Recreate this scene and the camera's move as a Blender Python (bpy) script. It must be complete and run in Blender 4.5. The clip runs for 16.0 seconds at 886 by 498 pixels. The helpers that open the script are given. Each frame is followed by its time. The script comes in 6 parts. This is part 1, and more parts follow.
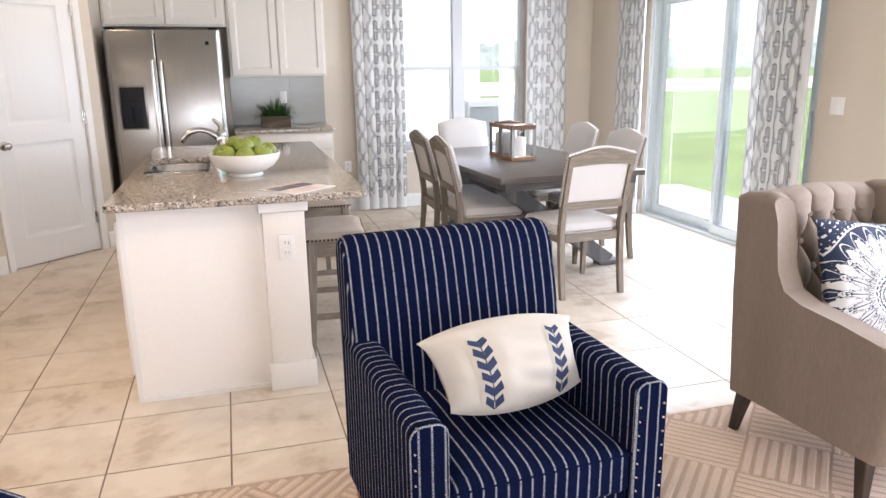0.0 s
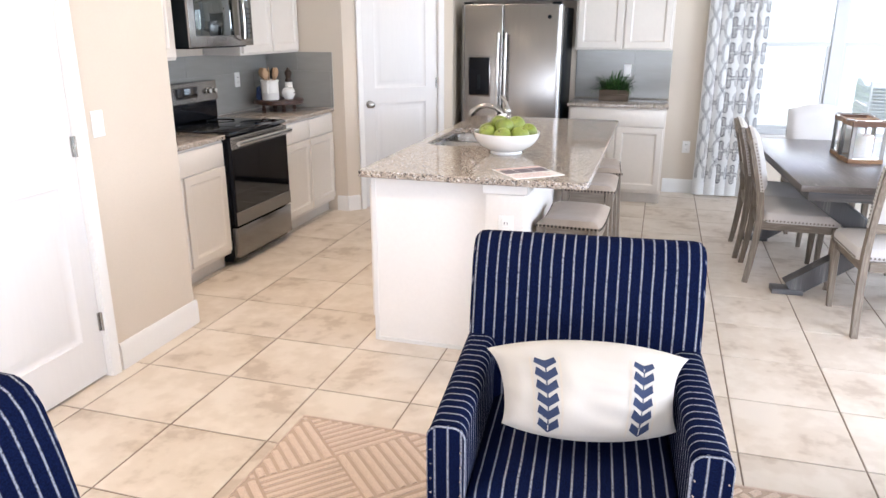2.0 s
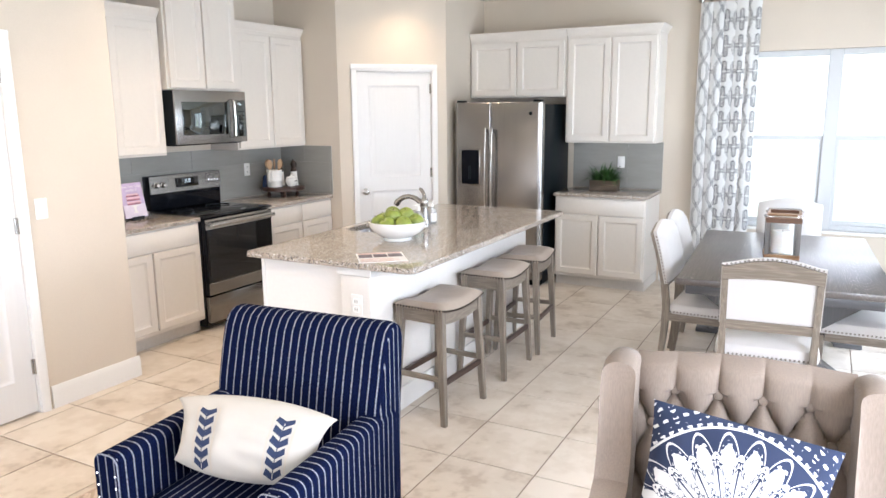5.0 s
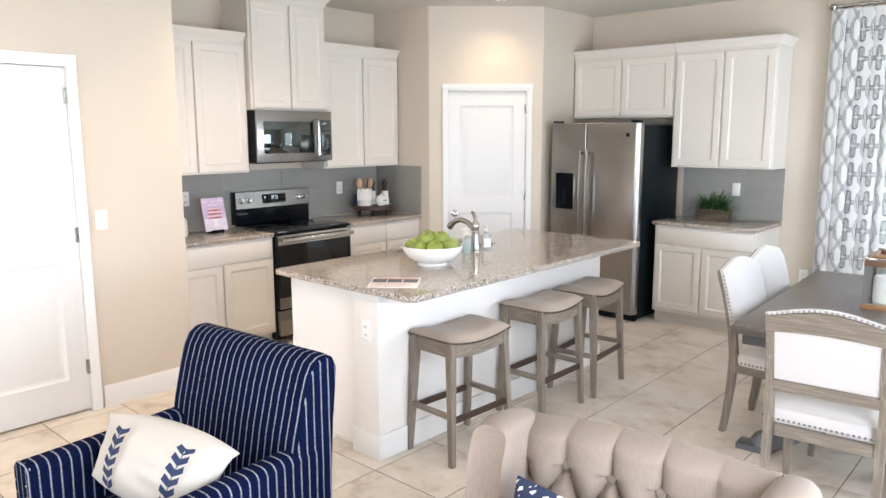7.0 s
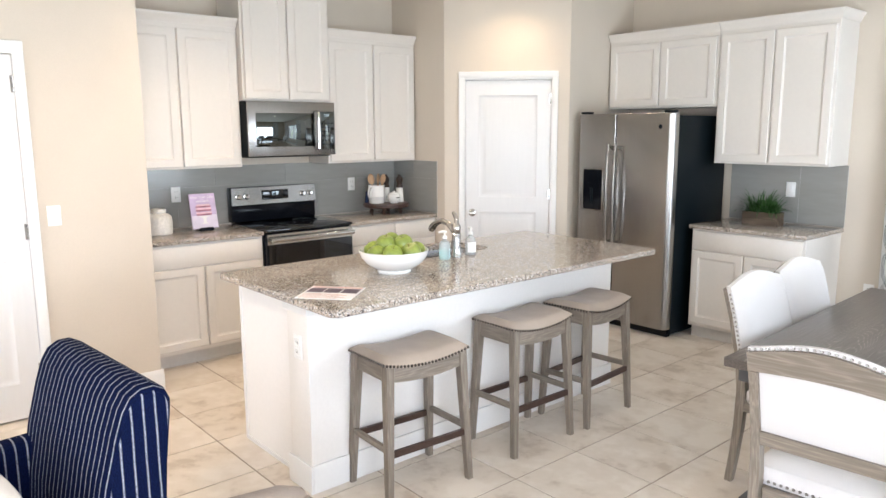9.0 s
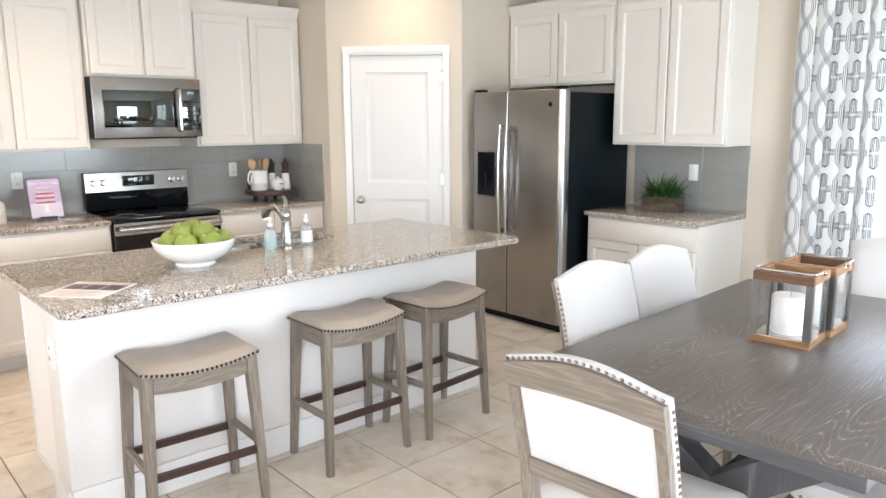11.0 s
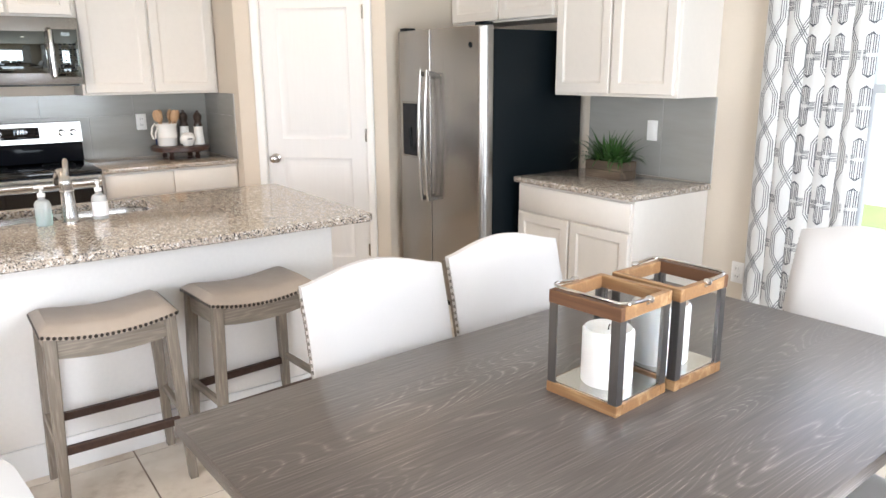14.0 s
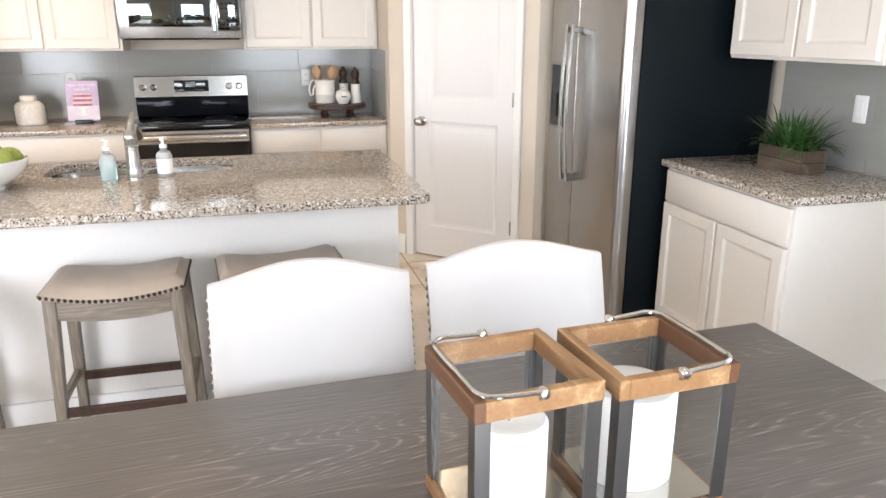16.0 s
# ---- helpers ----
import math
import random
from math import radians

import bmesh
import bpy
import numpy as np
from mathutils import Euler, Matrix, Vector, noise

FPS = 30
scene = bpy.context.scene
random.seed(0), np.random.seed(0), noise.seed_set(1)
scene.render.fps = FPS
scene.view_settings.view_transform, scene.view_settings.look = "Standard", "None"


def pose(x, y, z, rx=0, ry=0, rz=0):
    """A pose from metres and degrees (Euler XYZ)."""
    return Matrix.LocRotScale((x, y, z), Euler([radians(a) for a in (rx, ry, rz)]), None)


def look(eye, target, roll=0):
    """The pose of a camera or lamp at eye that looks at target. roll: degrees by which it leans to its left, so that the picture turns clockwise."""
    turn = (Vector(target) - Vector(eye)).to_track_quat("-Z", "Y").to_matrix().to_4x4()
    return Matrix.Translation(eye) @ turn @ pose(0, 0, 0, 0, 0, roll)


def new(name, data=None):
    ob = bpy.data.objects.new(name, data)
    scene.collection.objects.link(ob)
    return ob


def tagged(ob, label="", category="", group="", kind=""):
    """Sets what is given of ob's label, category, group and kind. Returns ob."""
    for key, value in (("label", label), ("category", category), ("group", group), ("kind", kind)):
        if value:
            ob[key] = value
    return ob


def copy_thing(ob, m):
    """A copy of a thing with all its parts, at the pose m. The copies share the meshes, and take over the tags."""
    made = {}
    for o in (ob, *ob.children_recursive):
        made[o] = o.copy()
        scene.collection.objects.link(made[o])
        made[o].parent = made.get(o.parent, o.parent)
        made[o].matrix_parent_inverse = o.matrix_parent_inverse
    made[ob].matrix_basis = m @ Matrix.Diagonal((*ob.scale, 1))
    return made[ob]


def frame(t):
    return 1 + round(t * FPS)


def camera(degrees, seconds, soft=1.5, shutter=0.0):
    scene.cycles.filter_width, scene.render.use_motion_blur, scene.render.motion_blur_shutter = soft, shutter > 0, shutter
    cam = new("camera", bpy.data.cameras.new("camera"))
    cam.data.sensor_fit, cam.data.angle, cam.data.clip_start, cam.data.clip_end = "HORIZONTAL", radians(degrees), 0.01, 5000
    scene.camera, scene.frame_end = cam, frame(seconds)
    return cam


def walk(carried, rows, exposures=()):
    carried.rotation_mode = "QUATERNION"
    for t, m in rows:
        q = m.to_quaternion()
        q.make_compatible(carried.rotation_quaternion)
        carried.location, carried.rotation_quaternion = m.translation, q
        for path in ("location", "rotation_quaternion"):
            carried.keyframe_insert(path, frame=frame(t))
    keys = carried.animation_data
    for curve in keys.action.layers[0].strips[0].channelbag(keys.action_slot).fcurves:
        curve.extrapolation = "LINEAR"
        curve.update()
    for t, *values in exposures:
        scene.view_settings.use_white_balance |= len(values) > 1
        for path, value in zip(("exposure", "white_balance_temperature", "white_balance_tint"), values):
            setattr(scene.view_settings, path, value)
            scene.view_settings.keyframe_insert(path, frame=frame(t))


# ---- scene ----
cam = camera(63.3, 16.0)
METRES, EYE, TILT, LEAN, TURN = 7.44, 1.457, 0.0, 0.0, -16.2
ROWS = [
    (0.0, 0.0, 0.0, 0.0, -0.18, -14.35, 0.7),
    (0.5, 0.0277, 0.0099, -0.0007, 10.51, -16.21, 0.61),
    (1.0, 0.0541, 0.0252, 0.0033, 17.01, -17.17, 0.45),
    (1.5, 0.0751, 0.0299, 0.0105, 22.5, -17.34, 0.3),
    (2.0, 0.1089, 0.0287, 0.0172, 32.65, -17.26, -0.03),
    (2.5, 0.1402, 0.0416, 0.0183, 38.3, -17.39, 0.07),
    (3.0, 0.172, 0.0577, 0.0285, 39.02, -16.49, 0.12),
    (3.5, 0.202, 0.0683, 0.03, 39.03, -13.68, 0.14),
    (4.0, 0.2369, 0.075, 0.0315, 39.71, -12.15, 0.23),
    (6.5, 0.342, 0.1812, 0.0313, 54.79, -9.21, 0.2),
    (7.0, 0.3429, 0.21, 0.0303, 58.16, -9.19, 0.15),
    (7.5, 0.3474, 0.2392, 0.0309, 61.14, -9.2, 0.14),
    (8.0, 0.3417, 0.2691, 0.0292, 63.93, -9.26, 0.12),
    (10.5, 0.3121, 0.4119, 0.0171, 65.89, -9.49, 0.29),
    (11.0, 0.3171, 0.4474, 0.0128, 64.33, -10.12, 0.39),
    (11.5, 0.3163, 0.4751, 0.0112, 63.87, -11.48, 0.34),
    (12.0, 0.3023, 0.5048, 0.0105, 63.72, -12.43, 0.36),
    (12.5, 0.2928, 0.5293, 0.0099, 63.62, -12.81, 0.38),
    (13.0, 0.2911, 0.5613, 0.0098, 64.44, -13.32, 0.44),
    (13.5, 0.2836, 0.5913, 0.0094, 68.06, -13.68, 0.41),
    (14.0, 0.2707, 0.6277, 0.0088, 70.56, -14.0, 0.44),
    (14.5, 0.261, 0.6619, 0.0063, 71.16, -14.51, 0.48),
    (15.0, 0.2453, 0.69, 0.0062, 72.77, -15.16, 0.45),
    (15.5, 0.2239, 0.7142, 0.0051, 83.3, -16.09, 0.11),
    (16.0, 0.2147, 0.7421, 0.0049, 91.59, -16.88, 0.08),
]
walk(cam, [(t, pose(0, 0, EYE, TILT, LEAN, TURN) @ pose(METRES * x, METRES * y, METRES * z, 90 + pitch, roll, yaw)) for t, x, y, z, yaw, pitch, roll in ROWS],
     exposures=((0.0, 0.78, 6100, 18), (2.0, 1.0, 5750, 16), (4.0, 1.02, 5800, 15), (6.5, 0.92, 5880, 13), (8.0, 0.96, 5900, 13), (11.0, 1.0, 5980, 12), (13.5, 1.12, 6150, 14), (16.0, 1.10, 6150, 15)))

# ---- world and light ----
WALL_W, WALL_S, WALL_N, WALL_E, CEIL = -2.475, -3.6, 7.37, 3.86, 2.82
STUB_X, STUB_Y = -1.535, 3.15

world = bpy.data.worlds.new("sky")
scene.world = world
world.use_nodes = True
wn = world.node_tree
sky = wn.nodes.new("ShaderNodeTexSky")
sky.sky_type = "NISHITA"
sky.sun_disc = False
sky.sun_elevation = radians(68)
sky.sun_rotation = radians(189)
wn.nodes["Background"].inputs["Strength"].default_value = 0.15
wn.links.new(sky.outputs["Color"], wn.nodes["Background"].inputs["Color"])

sun = new("sun", bpy.data.lights.new("sun", "SUN"))
sun.data.energy, sun.data.angle, sun.data.color = 5.0, radians(0.6), (1.0, 0.95, 0.88)
sun.matrix_world = look((-1.3, -8.0, 20), (0, 0, 0))


def window_light(name, place, target, w, h, watts, color=(0.985, 0.985, 0.985)):
    lamp = new(name, bpy.data.lights.new(name, "AREA"))
    lamp.data.shape, lamp.data.size, lamp.data.size_y = "RECTANGLE", w, h
    lamp.data.energy, lamp.data.color = watts, color
    lamp.matrix_world = look(place, target)
    return lamp


window_light("daylight_north", (2.38, WALL_N + 0.02, 1.40), (2.38, 0, 1.40), 1.25, 1.5, 5)
window_light("daylight_slider", (WALL_E + 0.02, 5.40, 1.10), (0, 5.40, 1.1), 1.45, 1.9, 62, (0.90, 0.97, 1.0))
# Added fill from the south, where no window is seen.
window_light("daylight_south", (0.6, WALL_S - 0.02, 1.45), (0.6, 0, -1.0), 3.2, 1.9, 92)
# Added fill through an unseen east opening, to brighten the island side.
window_light("daylight_east", (WALL_E + 0.02, 1.40, 1.30), (0, 1.40, -1.2), 2.3, 1.7, 104, (0.95, 0.98, 1.0))
# Only the first can is seen; the others are unseen, added to brighten.
CANS = [(-1.04, 5.91), (-1.05, 3.75), (1.20, 5.50), (1.20, 3.70), (-0.6, 1.6), (2.2, 1.2)]
for cx, cy in CANS:
    can = new("downlight_glow", bpy.data.lights.new("downlight_glow", "SPOT"))
    can.data.energy, can.data.color = (22 if cy > 5 else 70, (1.0, 0.74, 0.47)) if cx < 0 else (16, (1.0, 0.85, 0.68))
    can.data.spot_size, can.data.spot_blend, can.data.shadow_soft_size = radians(140), 1.0, 0.07
    can.matrix_world = look((cx, cy, CEIL - 0.012), (cx, cy, 0))


# ---- materials ----
def material(name, color, rough=0.5, metal=0.0, grain=0.0, scale=40.0, bump=0.0, stretch=(1, 1, 1), blotch=0.0, blotch_scale=2.5, coat=0.0, spec=0.5, sheen=0.0, obj_vary=0.0, bump_scale=None):
    """A principled surface with fine grain and broad blotches in its colour, and fine relief."""
    m = bpy.data.materials.new(name)
    m.use_nodes = True
    nt = m.node_tree
    b = nt.nodes["Principled BSDF"]
    b.inputs["Roughness"].default_value, b.inputs["Metallic"].default_value = rough, metal
    b.inputs["Coat Weight"].default_value, b.inputs["Specular IOR Level"].default_value = coat, spec
    b.inputs["Sheen Weight"].default_value = sheen
    b.inputs["Base Color"].default_value = (*color, 1)
    tc = nt.nodes.new("ShaderNodeTexCoord")
    mp = nt.nodes.new("ShaderNodeMapping")
    mp.inputs["Scale"].default_value = stretch
    nt.links.new(tc.outputs["Object"], mp.inputs["Vector"])
    col = None
    rgb = nt.nodes.new("ShaderNodeRGB")
    rgb.outputs[0].default_value = (*color, 1)
    col = rgb.outputs[0]

    def noisy(sc, amount, detail):
        nonlocal col
        n = nt.nodes.new("ShaderNodeTexNoise")
        n.inputs["Scale"].default_value, n.inputs["Detail"].default_value = sc, detail
        nt.links.new(mp.outputs[0], n.inputs["Vector"])
        r = nt.nodes.new("ShaderNodeMapRange")
        r.inputs["From Min"].default_value, r.inputs["From Max"].default_value = 0.3, 0.7
        r.inputs["To Min"].default_value, r.inputs["To Max"].default_value = 1 - amount, 1 + amount
        nt.links.new(n.outputs["Fac"], r.inputs["Value"])
        v = nt.nodes.new("ShaderNodeVectorMath")
        v.operation = "SCALE"
        nt.links.new(col, v.inputs[0])
        nt.links.new(r.outputs[0], v.inputs["Scale"])
        col = v.outputs[0]
        return n

    if blotch:
        noisy(blotch_scale, blotch, 3)
    if grain:
        noisy(scale, grain, 4)
    if obj_vary:
        oi = nt.nodes.new("ShaderNodeObjectInfo")
        r = nt.nodes.new("ShaderNodeMapRange")
        r.inputs["To Min"].default_value, r.inputs["To Max"].default_value = 1 - obj_vary, 1 + obj_vary
        nt.links.new(oi.outputs["Random"], r.inputs["Value"])
        v = nt.nodes.new("ShaderNodeVectorMath")
        v.operation = "SCALE"
        nt.links.new(col, v.inputs[0])
        nt.links.new(r.outputs[0], v.inputs["Scale"])
        col = v.outputs[0]
    nt.links.new(col, b.inputs["Base Color"])
    if bump:
        n = nt.nodes.new("ShaderNodeTexNoise")
        n.inputs["Scale"].default_value, n.inputs["Detail"].default_value = bump_scale or scale, 5
        nt.links.new(mp.outputs[0], n.inputs["Vector"])
        bu = nt.nodes.new("ShaderNodeBump")
        bu.inputs["Strength"].default_value, bu.inputs["Distance"].default_value = bump, 0.004
        nt.links.new(n.outputs["Fac"], bu.inputs["Height"])
        nt.links.new(bu.outputs[0], b.inputs["Normal"])
    return m


def ramp_of(nt, fac, stops, interp="LINEAR"):
    r = nt.nodes.new("ShaderNodeValToRGB")
    r.color_ramp.interpolation = interp
    els = r.color_ramp.elements
    els[0].position, els[0].color = stops[0][0], (*stops[0][1], 1)
    els[1].position, els[1].color = stops[-1][0], (*stops[-1][1], 1)
    for p, c in stops[1:-1]:
        e = els.new(p)
        e.color = (*c, 1)
    nt.links.new(fac, r.inputs["Fac"])
    return r.outputs["Color"]


def mixed(nt, fac, a, b, blend="MIX"):
    m = nt.nodes.new("ShaderNodeMix")
    m.data_type, m.blend_type = "RGBA", blend
    for sock, val in ((m.inputs[0], fac), (m.inputs[6], a), (m.inputs[7], b)):
        if isinstance(val, (int, float)):
            sock.default_value = val
        elif isinstance(val, tuple):
            sock.default_value = (*val, 1)
        else:
            nt.links.new(val, sock)
    return m.outputs[2]


def tex(nt, kind, scale, detail=None, coord="Object", stretch=(1, 1, 1), out="Fac"):
    tc = nt.nodes.new("ShaderNodeTexCoord")
    mp = nt.nodes.new("ShaderNodeMapping")
    mp.inputs["Scale"].default_value = stretch
    nt.links.new(tc.outputs[coord], mp.inputs["Vector"])
    n = nt.nodes.new(kind)
    n.inputs["Scale"].default_value = scale
    if detail is not None:
        n.inputs["Detail"].default_value = detail
    nt.links.new(mp.outputs[0], n.inputs["Vector"])
    return n.outputs[out]


def granite():
    m = material("granite", (0.42, 0.36, 0.31), rough=0.06)
    nt = m.node_tree
    b = nt.nodes["Principled BSDF"]
    tc = nt.nodes.new("ShaderNodeTexCoord")
    wob = nt.nodes.new("ShaderNodeTexNoise")
    wob.inputs["Scale"].default_value = 130
    nt.links.new(tc.outputs["Object"], wob.inputs["Vector"])
    shift = nt.nodes.new("ShaderNodeVectorMath")
    shift.operation = "MULTIPLY_ADD"
    shift.inputs[1].default_value = (0.012, 0.012, 0.012)
    nt.links.new(wob.outputs["Color"], shift.inputs[0])
    nt.links.new(tc.outputs["Object"], shift.inputs[2])

    def flecks(scale, stops):
        v = nt.nodes.new("ShaderNodeTexVoronoi")
        v.inputs["Scale"].default_value = scale
        nt.links.new(shift.outputs[0], v.inputs["Vector"])
        sep = nt.nodes.new("ShaderNodeSeparateColor")
        nt.links.new(v.outputs["Color"], sep.inputs[0])
        return ramp_of(nt, sep.outputs[0], stops, "CONSTANT")

    big = flecks(160, [(0.0, (0.30, 0.245, 0.20)), (0.14, (0.44, 0.375, 0.31)), (0.46, (0.52, 0.445, 0.37)), (0.84, (0.74, 0.71, 0.67))])
    pick = flecks(200, [(0.0, (1, 1, 1)), (0.17, (0, 0, 0)), (1.0, (0, 0, 0))])
    ash = flecks(285, [(0.0, (1, 1, 1)), (0.15, (0, 0, 0)), (1.0, (0, 0, 0))])
    c = mixed(nt, ash, big, (0.17, 0.155, 0.145))
    c = mixed(nt, pick, c, (0.028, 0.026, 0.028))
    c = mixed(nt, 0.25, c, ramp_of(nt, tex(nt, "ShaderNodeTexNoise", 420, 3), [(0.35, (0.55, 0.53, 0.5)), (0.65, (1, 1, 1))]), "MULTIPLY")
    nt.links.new(c, b.inputs["Base Color"])
    return m


def porcelain():
    """Beige tile with soft grey-brown clouds that differ from tile to tile."""
    m = material("porcelain_tile", (0.6, 0.53, 0.45), rough=0.40, spec=0.22)
    nt = m.node_tree
    b = nt.nodes["Principled BSDF"]
    tc = nt.nodes.new("ShaderNodeTexCoord")
    oi = nt.nodes.new("ShaderNodeObjectInfo")
    add = nt.nodes.new("ShaderNodeVectorMath")
    add.operation = "ADD"
    shift = nt.nodes.new("ShaderNodeVectorMath")
    shift.operation = "SCALE"
    shift.inputs[0].default_value = (31.0, 17.0, 7.0)
    nt.links.new(oi.outputs["Random"], shift.inputs["Scale"])
    nt.links.new(shift.outputs[0], add.inputs[0])
    nt.links.new(tc.outputs["Object"], add.inputs[1])

    def cloud(sc, detail, rough):
        n = nt.nodes.new("ShaderNodeTexNoise")
        n.inputs["Scale"].default_value, n.inputs["Detail"].default_value, n.inputs["Roughness"].default_value = sc, detail, rough
        nt.links.new(add.outputs[0], n.inputs["Vector"])
        return n.outputs["Fac"]

    broad, fine = cloud(3.4, 3.0, 0.55), cloud(14.0, 4.0, 0.6)
    both = nt.nodes.new("ShaderNodeMix")
    both.inputs[0].default_value = 0.30
    nt.links.new(broad, both.inputs[2])
    nt.links.new(fine, both.inputs[3])
    c = ramp_of(nt, both.outputs[0], [(0.35, (0.47, 0.395, 0.318)), (0.47, (0.605, 0.535, 0.452)), (0.60, (0.665, 0.602, 0.522))], "EASE")
    nt.links.new(c, b.inputs["Base Color"])
    return m


def grained_wood(name, dark, light, rough, scale, axis=1, fine=0.5, bump=0.15, rings=6.0, light_at=0.72, along=0.13, spec=0.5, zones=0.0):
    """Wood with a cathedral grain that runs along the given axis."""
    m = material(name, dark, rough=rough, spec=spec)
    nt = m.node_tree
    b = nt.nodes["Principled BSDF"]
    st = [1.0, 1.0, 1.0]
    st[axis] = along
    n = nt.nodes.new("ShaderNodeTexNoise")
    tc = nt.nodes.new("ShaderNodeTexCoord")
    mp = nt.nodes.new("ShaderNodeMapping")
    mp.inputs["Scale"].default_value = st
    nt.links.new(tc.outputs["Object"], mp.inputs["Vector"])
    n.inputs["Scale"].default_value, n.inputs["Detail"].default_value = scale, 1.5
    nt.links.new(mp.outputs[0], n.inputs["Vector"])
    mul = nt.nodes.new("ShaderNodeMath")
    mul.operation = "MULTIPLY"
    mul.inputs[1].default_value = rings
    nt.links.new(n.outputs["Fac"], mul.inputs[0])
    fr = nt.nodes.new("ShaderNodeMath")
    fr.operation = "PINGPONG"
    fr.inputs[1].default_value = 0.5
    nt.links.new(mul.outputs[0], fr.inputs[0])
    two = nt.nodes.new("ShaderNodeMath")
    two.operation = "MULTIPLY"
    two.inputs[1].default_value = 2.0
    nt.links.new(fr.outputs[0], two.inputs[0])
    st2 = [1.0, 1.0, 1.0]
    st2[axis] = 0.025
    f = tex(nt, "ShaderNodeTexNoise", 170, 3, stretch=st2)
    lines = ramp_of(nt, two.outputs[0], [(light_at - 0.25, (0, 0, 0)), (light_at, (0.35, 0.35, 0.35)), (0.97, (1, 1, 1))])
    pores = ramp_of(nt, f, [(0.45, (0, 0, 0)), (0.62, (1, 1, 1))])
    both = mixed(nt, fine, lines, pores, "MULTIPLY")
    if zones:
        st3 = [2.2, 2.2, 2.2]
        st3[axis] = 0.5
        both = mixed(nt, zones, both, ramp_of(nt, tex(nt, "ShaderNodeTexNoise", 2.6, 2, stretch=st3), [(0.42, (0.12, 0.12, 0.12)), (0.62, (1, 1, 1))]), "MULTIPLY")
    c = mixed(nt, both, dark, light)
    c2 = mixed(nt, 0.62 if zones else 0.35, c, ramp_of(nt, f, [(0.3, (0.45, 0.45, 0.45)), (0.7, (1.0, 1.0, 1.0))]), "MULTIPLY")
    nt.links.new(c2, b.inputs["Base Color"])
    bu = nt.nodes.new("ShaderNodeBump")
    bu.inputs["Strength"].default_value, bu.inputs["Distance"].default_value = bump, 0.002
    nt.links.new(f, bu.inputs["Height"])
    nt.links.new(bu.outputs[0], b.inputs["Normal"])
    return m


def clear_glass(name, tint=(1, 1, 1), rough=0.0):
    m = material(name, tint, rough=rough)
    m.node_tree.nodes["Principled BSDF"].inputs["Transmission Weight"].default_value = 1.0
    m.node_tree.nodes["Principled BSDF"].inputs["IOR"].default_value = 1.45
    return m


def glowing(name, color, strength):
    m = material(name, color)
    b = m.node_tree.nodes["Principled BSDF"]
    b.inputs["Emission Color"].default_value = (*color, 1)
    b.inputs["Emission Strength"].default_value = strength
    return m


def cloth_through(name, color, through_amount, bump=0.3, scale=900):
    """Woven cloth that lets some light through."""
    m = material(name, color, rough=0.9, grain=0.05, scale=scale, bump=bump, spec=0.1)
    nt = m.node_tree
    b, o = nt.nodes["Principled BSDF"], nt.nodes["Material Output"]
    t = nt.nodes.new("ShaderNodeBsdfTranslucent")
    t.inputs["Color"].default_value = (*color, 1)
    mx = nt.nodes.new("ShaderNodeMixShader")
    mx.inputs[0].default_value = through_amount
    nt.links.new(b.outputs[0], mx.inputs[1])
    nt.links.new(t.outputs[0], mx.inputs[2])
    nt.links.new(mx.outputs[0], o.inputs["Surface"])
    return m


M_WALL = material("beige_wall_paint", (0.61, 0.54, 0.452), rough=0.75, blotch=0.02, grain=0.02, scale=160, bump=0.10, bump_scale=220)
M_CEIL = material("ceiling_paint", (0.64, 0.61, 0.55), rough=0.85, grain=0.03, scale=90, bump=0.35, bump_scale=70)
M_TRIM = material("white_trim_paint", (0.75, 0.74, 0.72), rough=0.38, grain=0.01, scale=60, bump=0.02)
M_DOOR = material("white_door_paint", (0.70, 0.69, 0.68), rough=0.34, grain=0.012, scale=50, bump=0.03, stretch=(1, 1, 0.1))
M_CAB = material("white_cabinet_paint", (0.70, 0.658, 0.605), rough=0.36, grain=0.012, scale=40, blotch=0.012)
M_TOE = material("toe_kick_paint", (0.62, 0.59, 0.55), rough=0.6, grain=0.03)
M_KNEE = material("knee_wall_paint", (0.76, 0.73, 0.69), rough=0.6, grain=0.015, scale=60, bump=0.06, bump_scale=200)
M_ISLAND = material("island_panel_paint", (0.80, 0.775, 0.745), rough=0.45, grain=0.012, scale=50)
M_GROUT = material("grout", (0.25, 0.195, 0.15), rough=0.95, grain=0.10, scale=120)
M_GROUT2 = material("backsplash_grout", (0.42, 0.41, 0.395), rough=0.9, grain=0.06, scale=120)
M_SPLASH = material("grey_glazed_tile", (0.295, 0.29, 0.272), rough=0.16, grain=0.03, scale=6, blotch=0.04, obj_vary=0.03, stretch=(1, 1, 6), bump=0.02)
M_GRANITE = granite()
M_TILE = porcelain()
M_STEEL = material("brushed_stainless", (0.345, 0.335, 0.325), rough=0.27, metal=1.0, grain=0.05, scale=90, stretch=(1, 1, 0.02), bump=0.03)
M_STEEL_H = material("brushed_stainless_across", (0.28, 0.27, 0.255), rough=0.22, metal=1.0, grain=0.05, scale=90, stretch=(0.02, 0.02, 1), bump=0.03)
M_CHROME = material("polished_chrome", (0.72, 0.71, 0.70), rough=0.08, metal=1.0)
M_NICKEL = material("brushed_nickel", (0.43, 0.42, 0.405), rough=0.22, metal=1.0, grain=0.03)
M_BLACK = material("black_enamel", (0.005, 0.006, 0.009), spec=0.22, rough=0.10, grain=0.1, scale=300)
M_SIDE = material("dark_appliance_side", (0.004, 0.007, 0.009), spec=0.13, rough=0.42, grain=0.08, scale=250, bump=0.08)
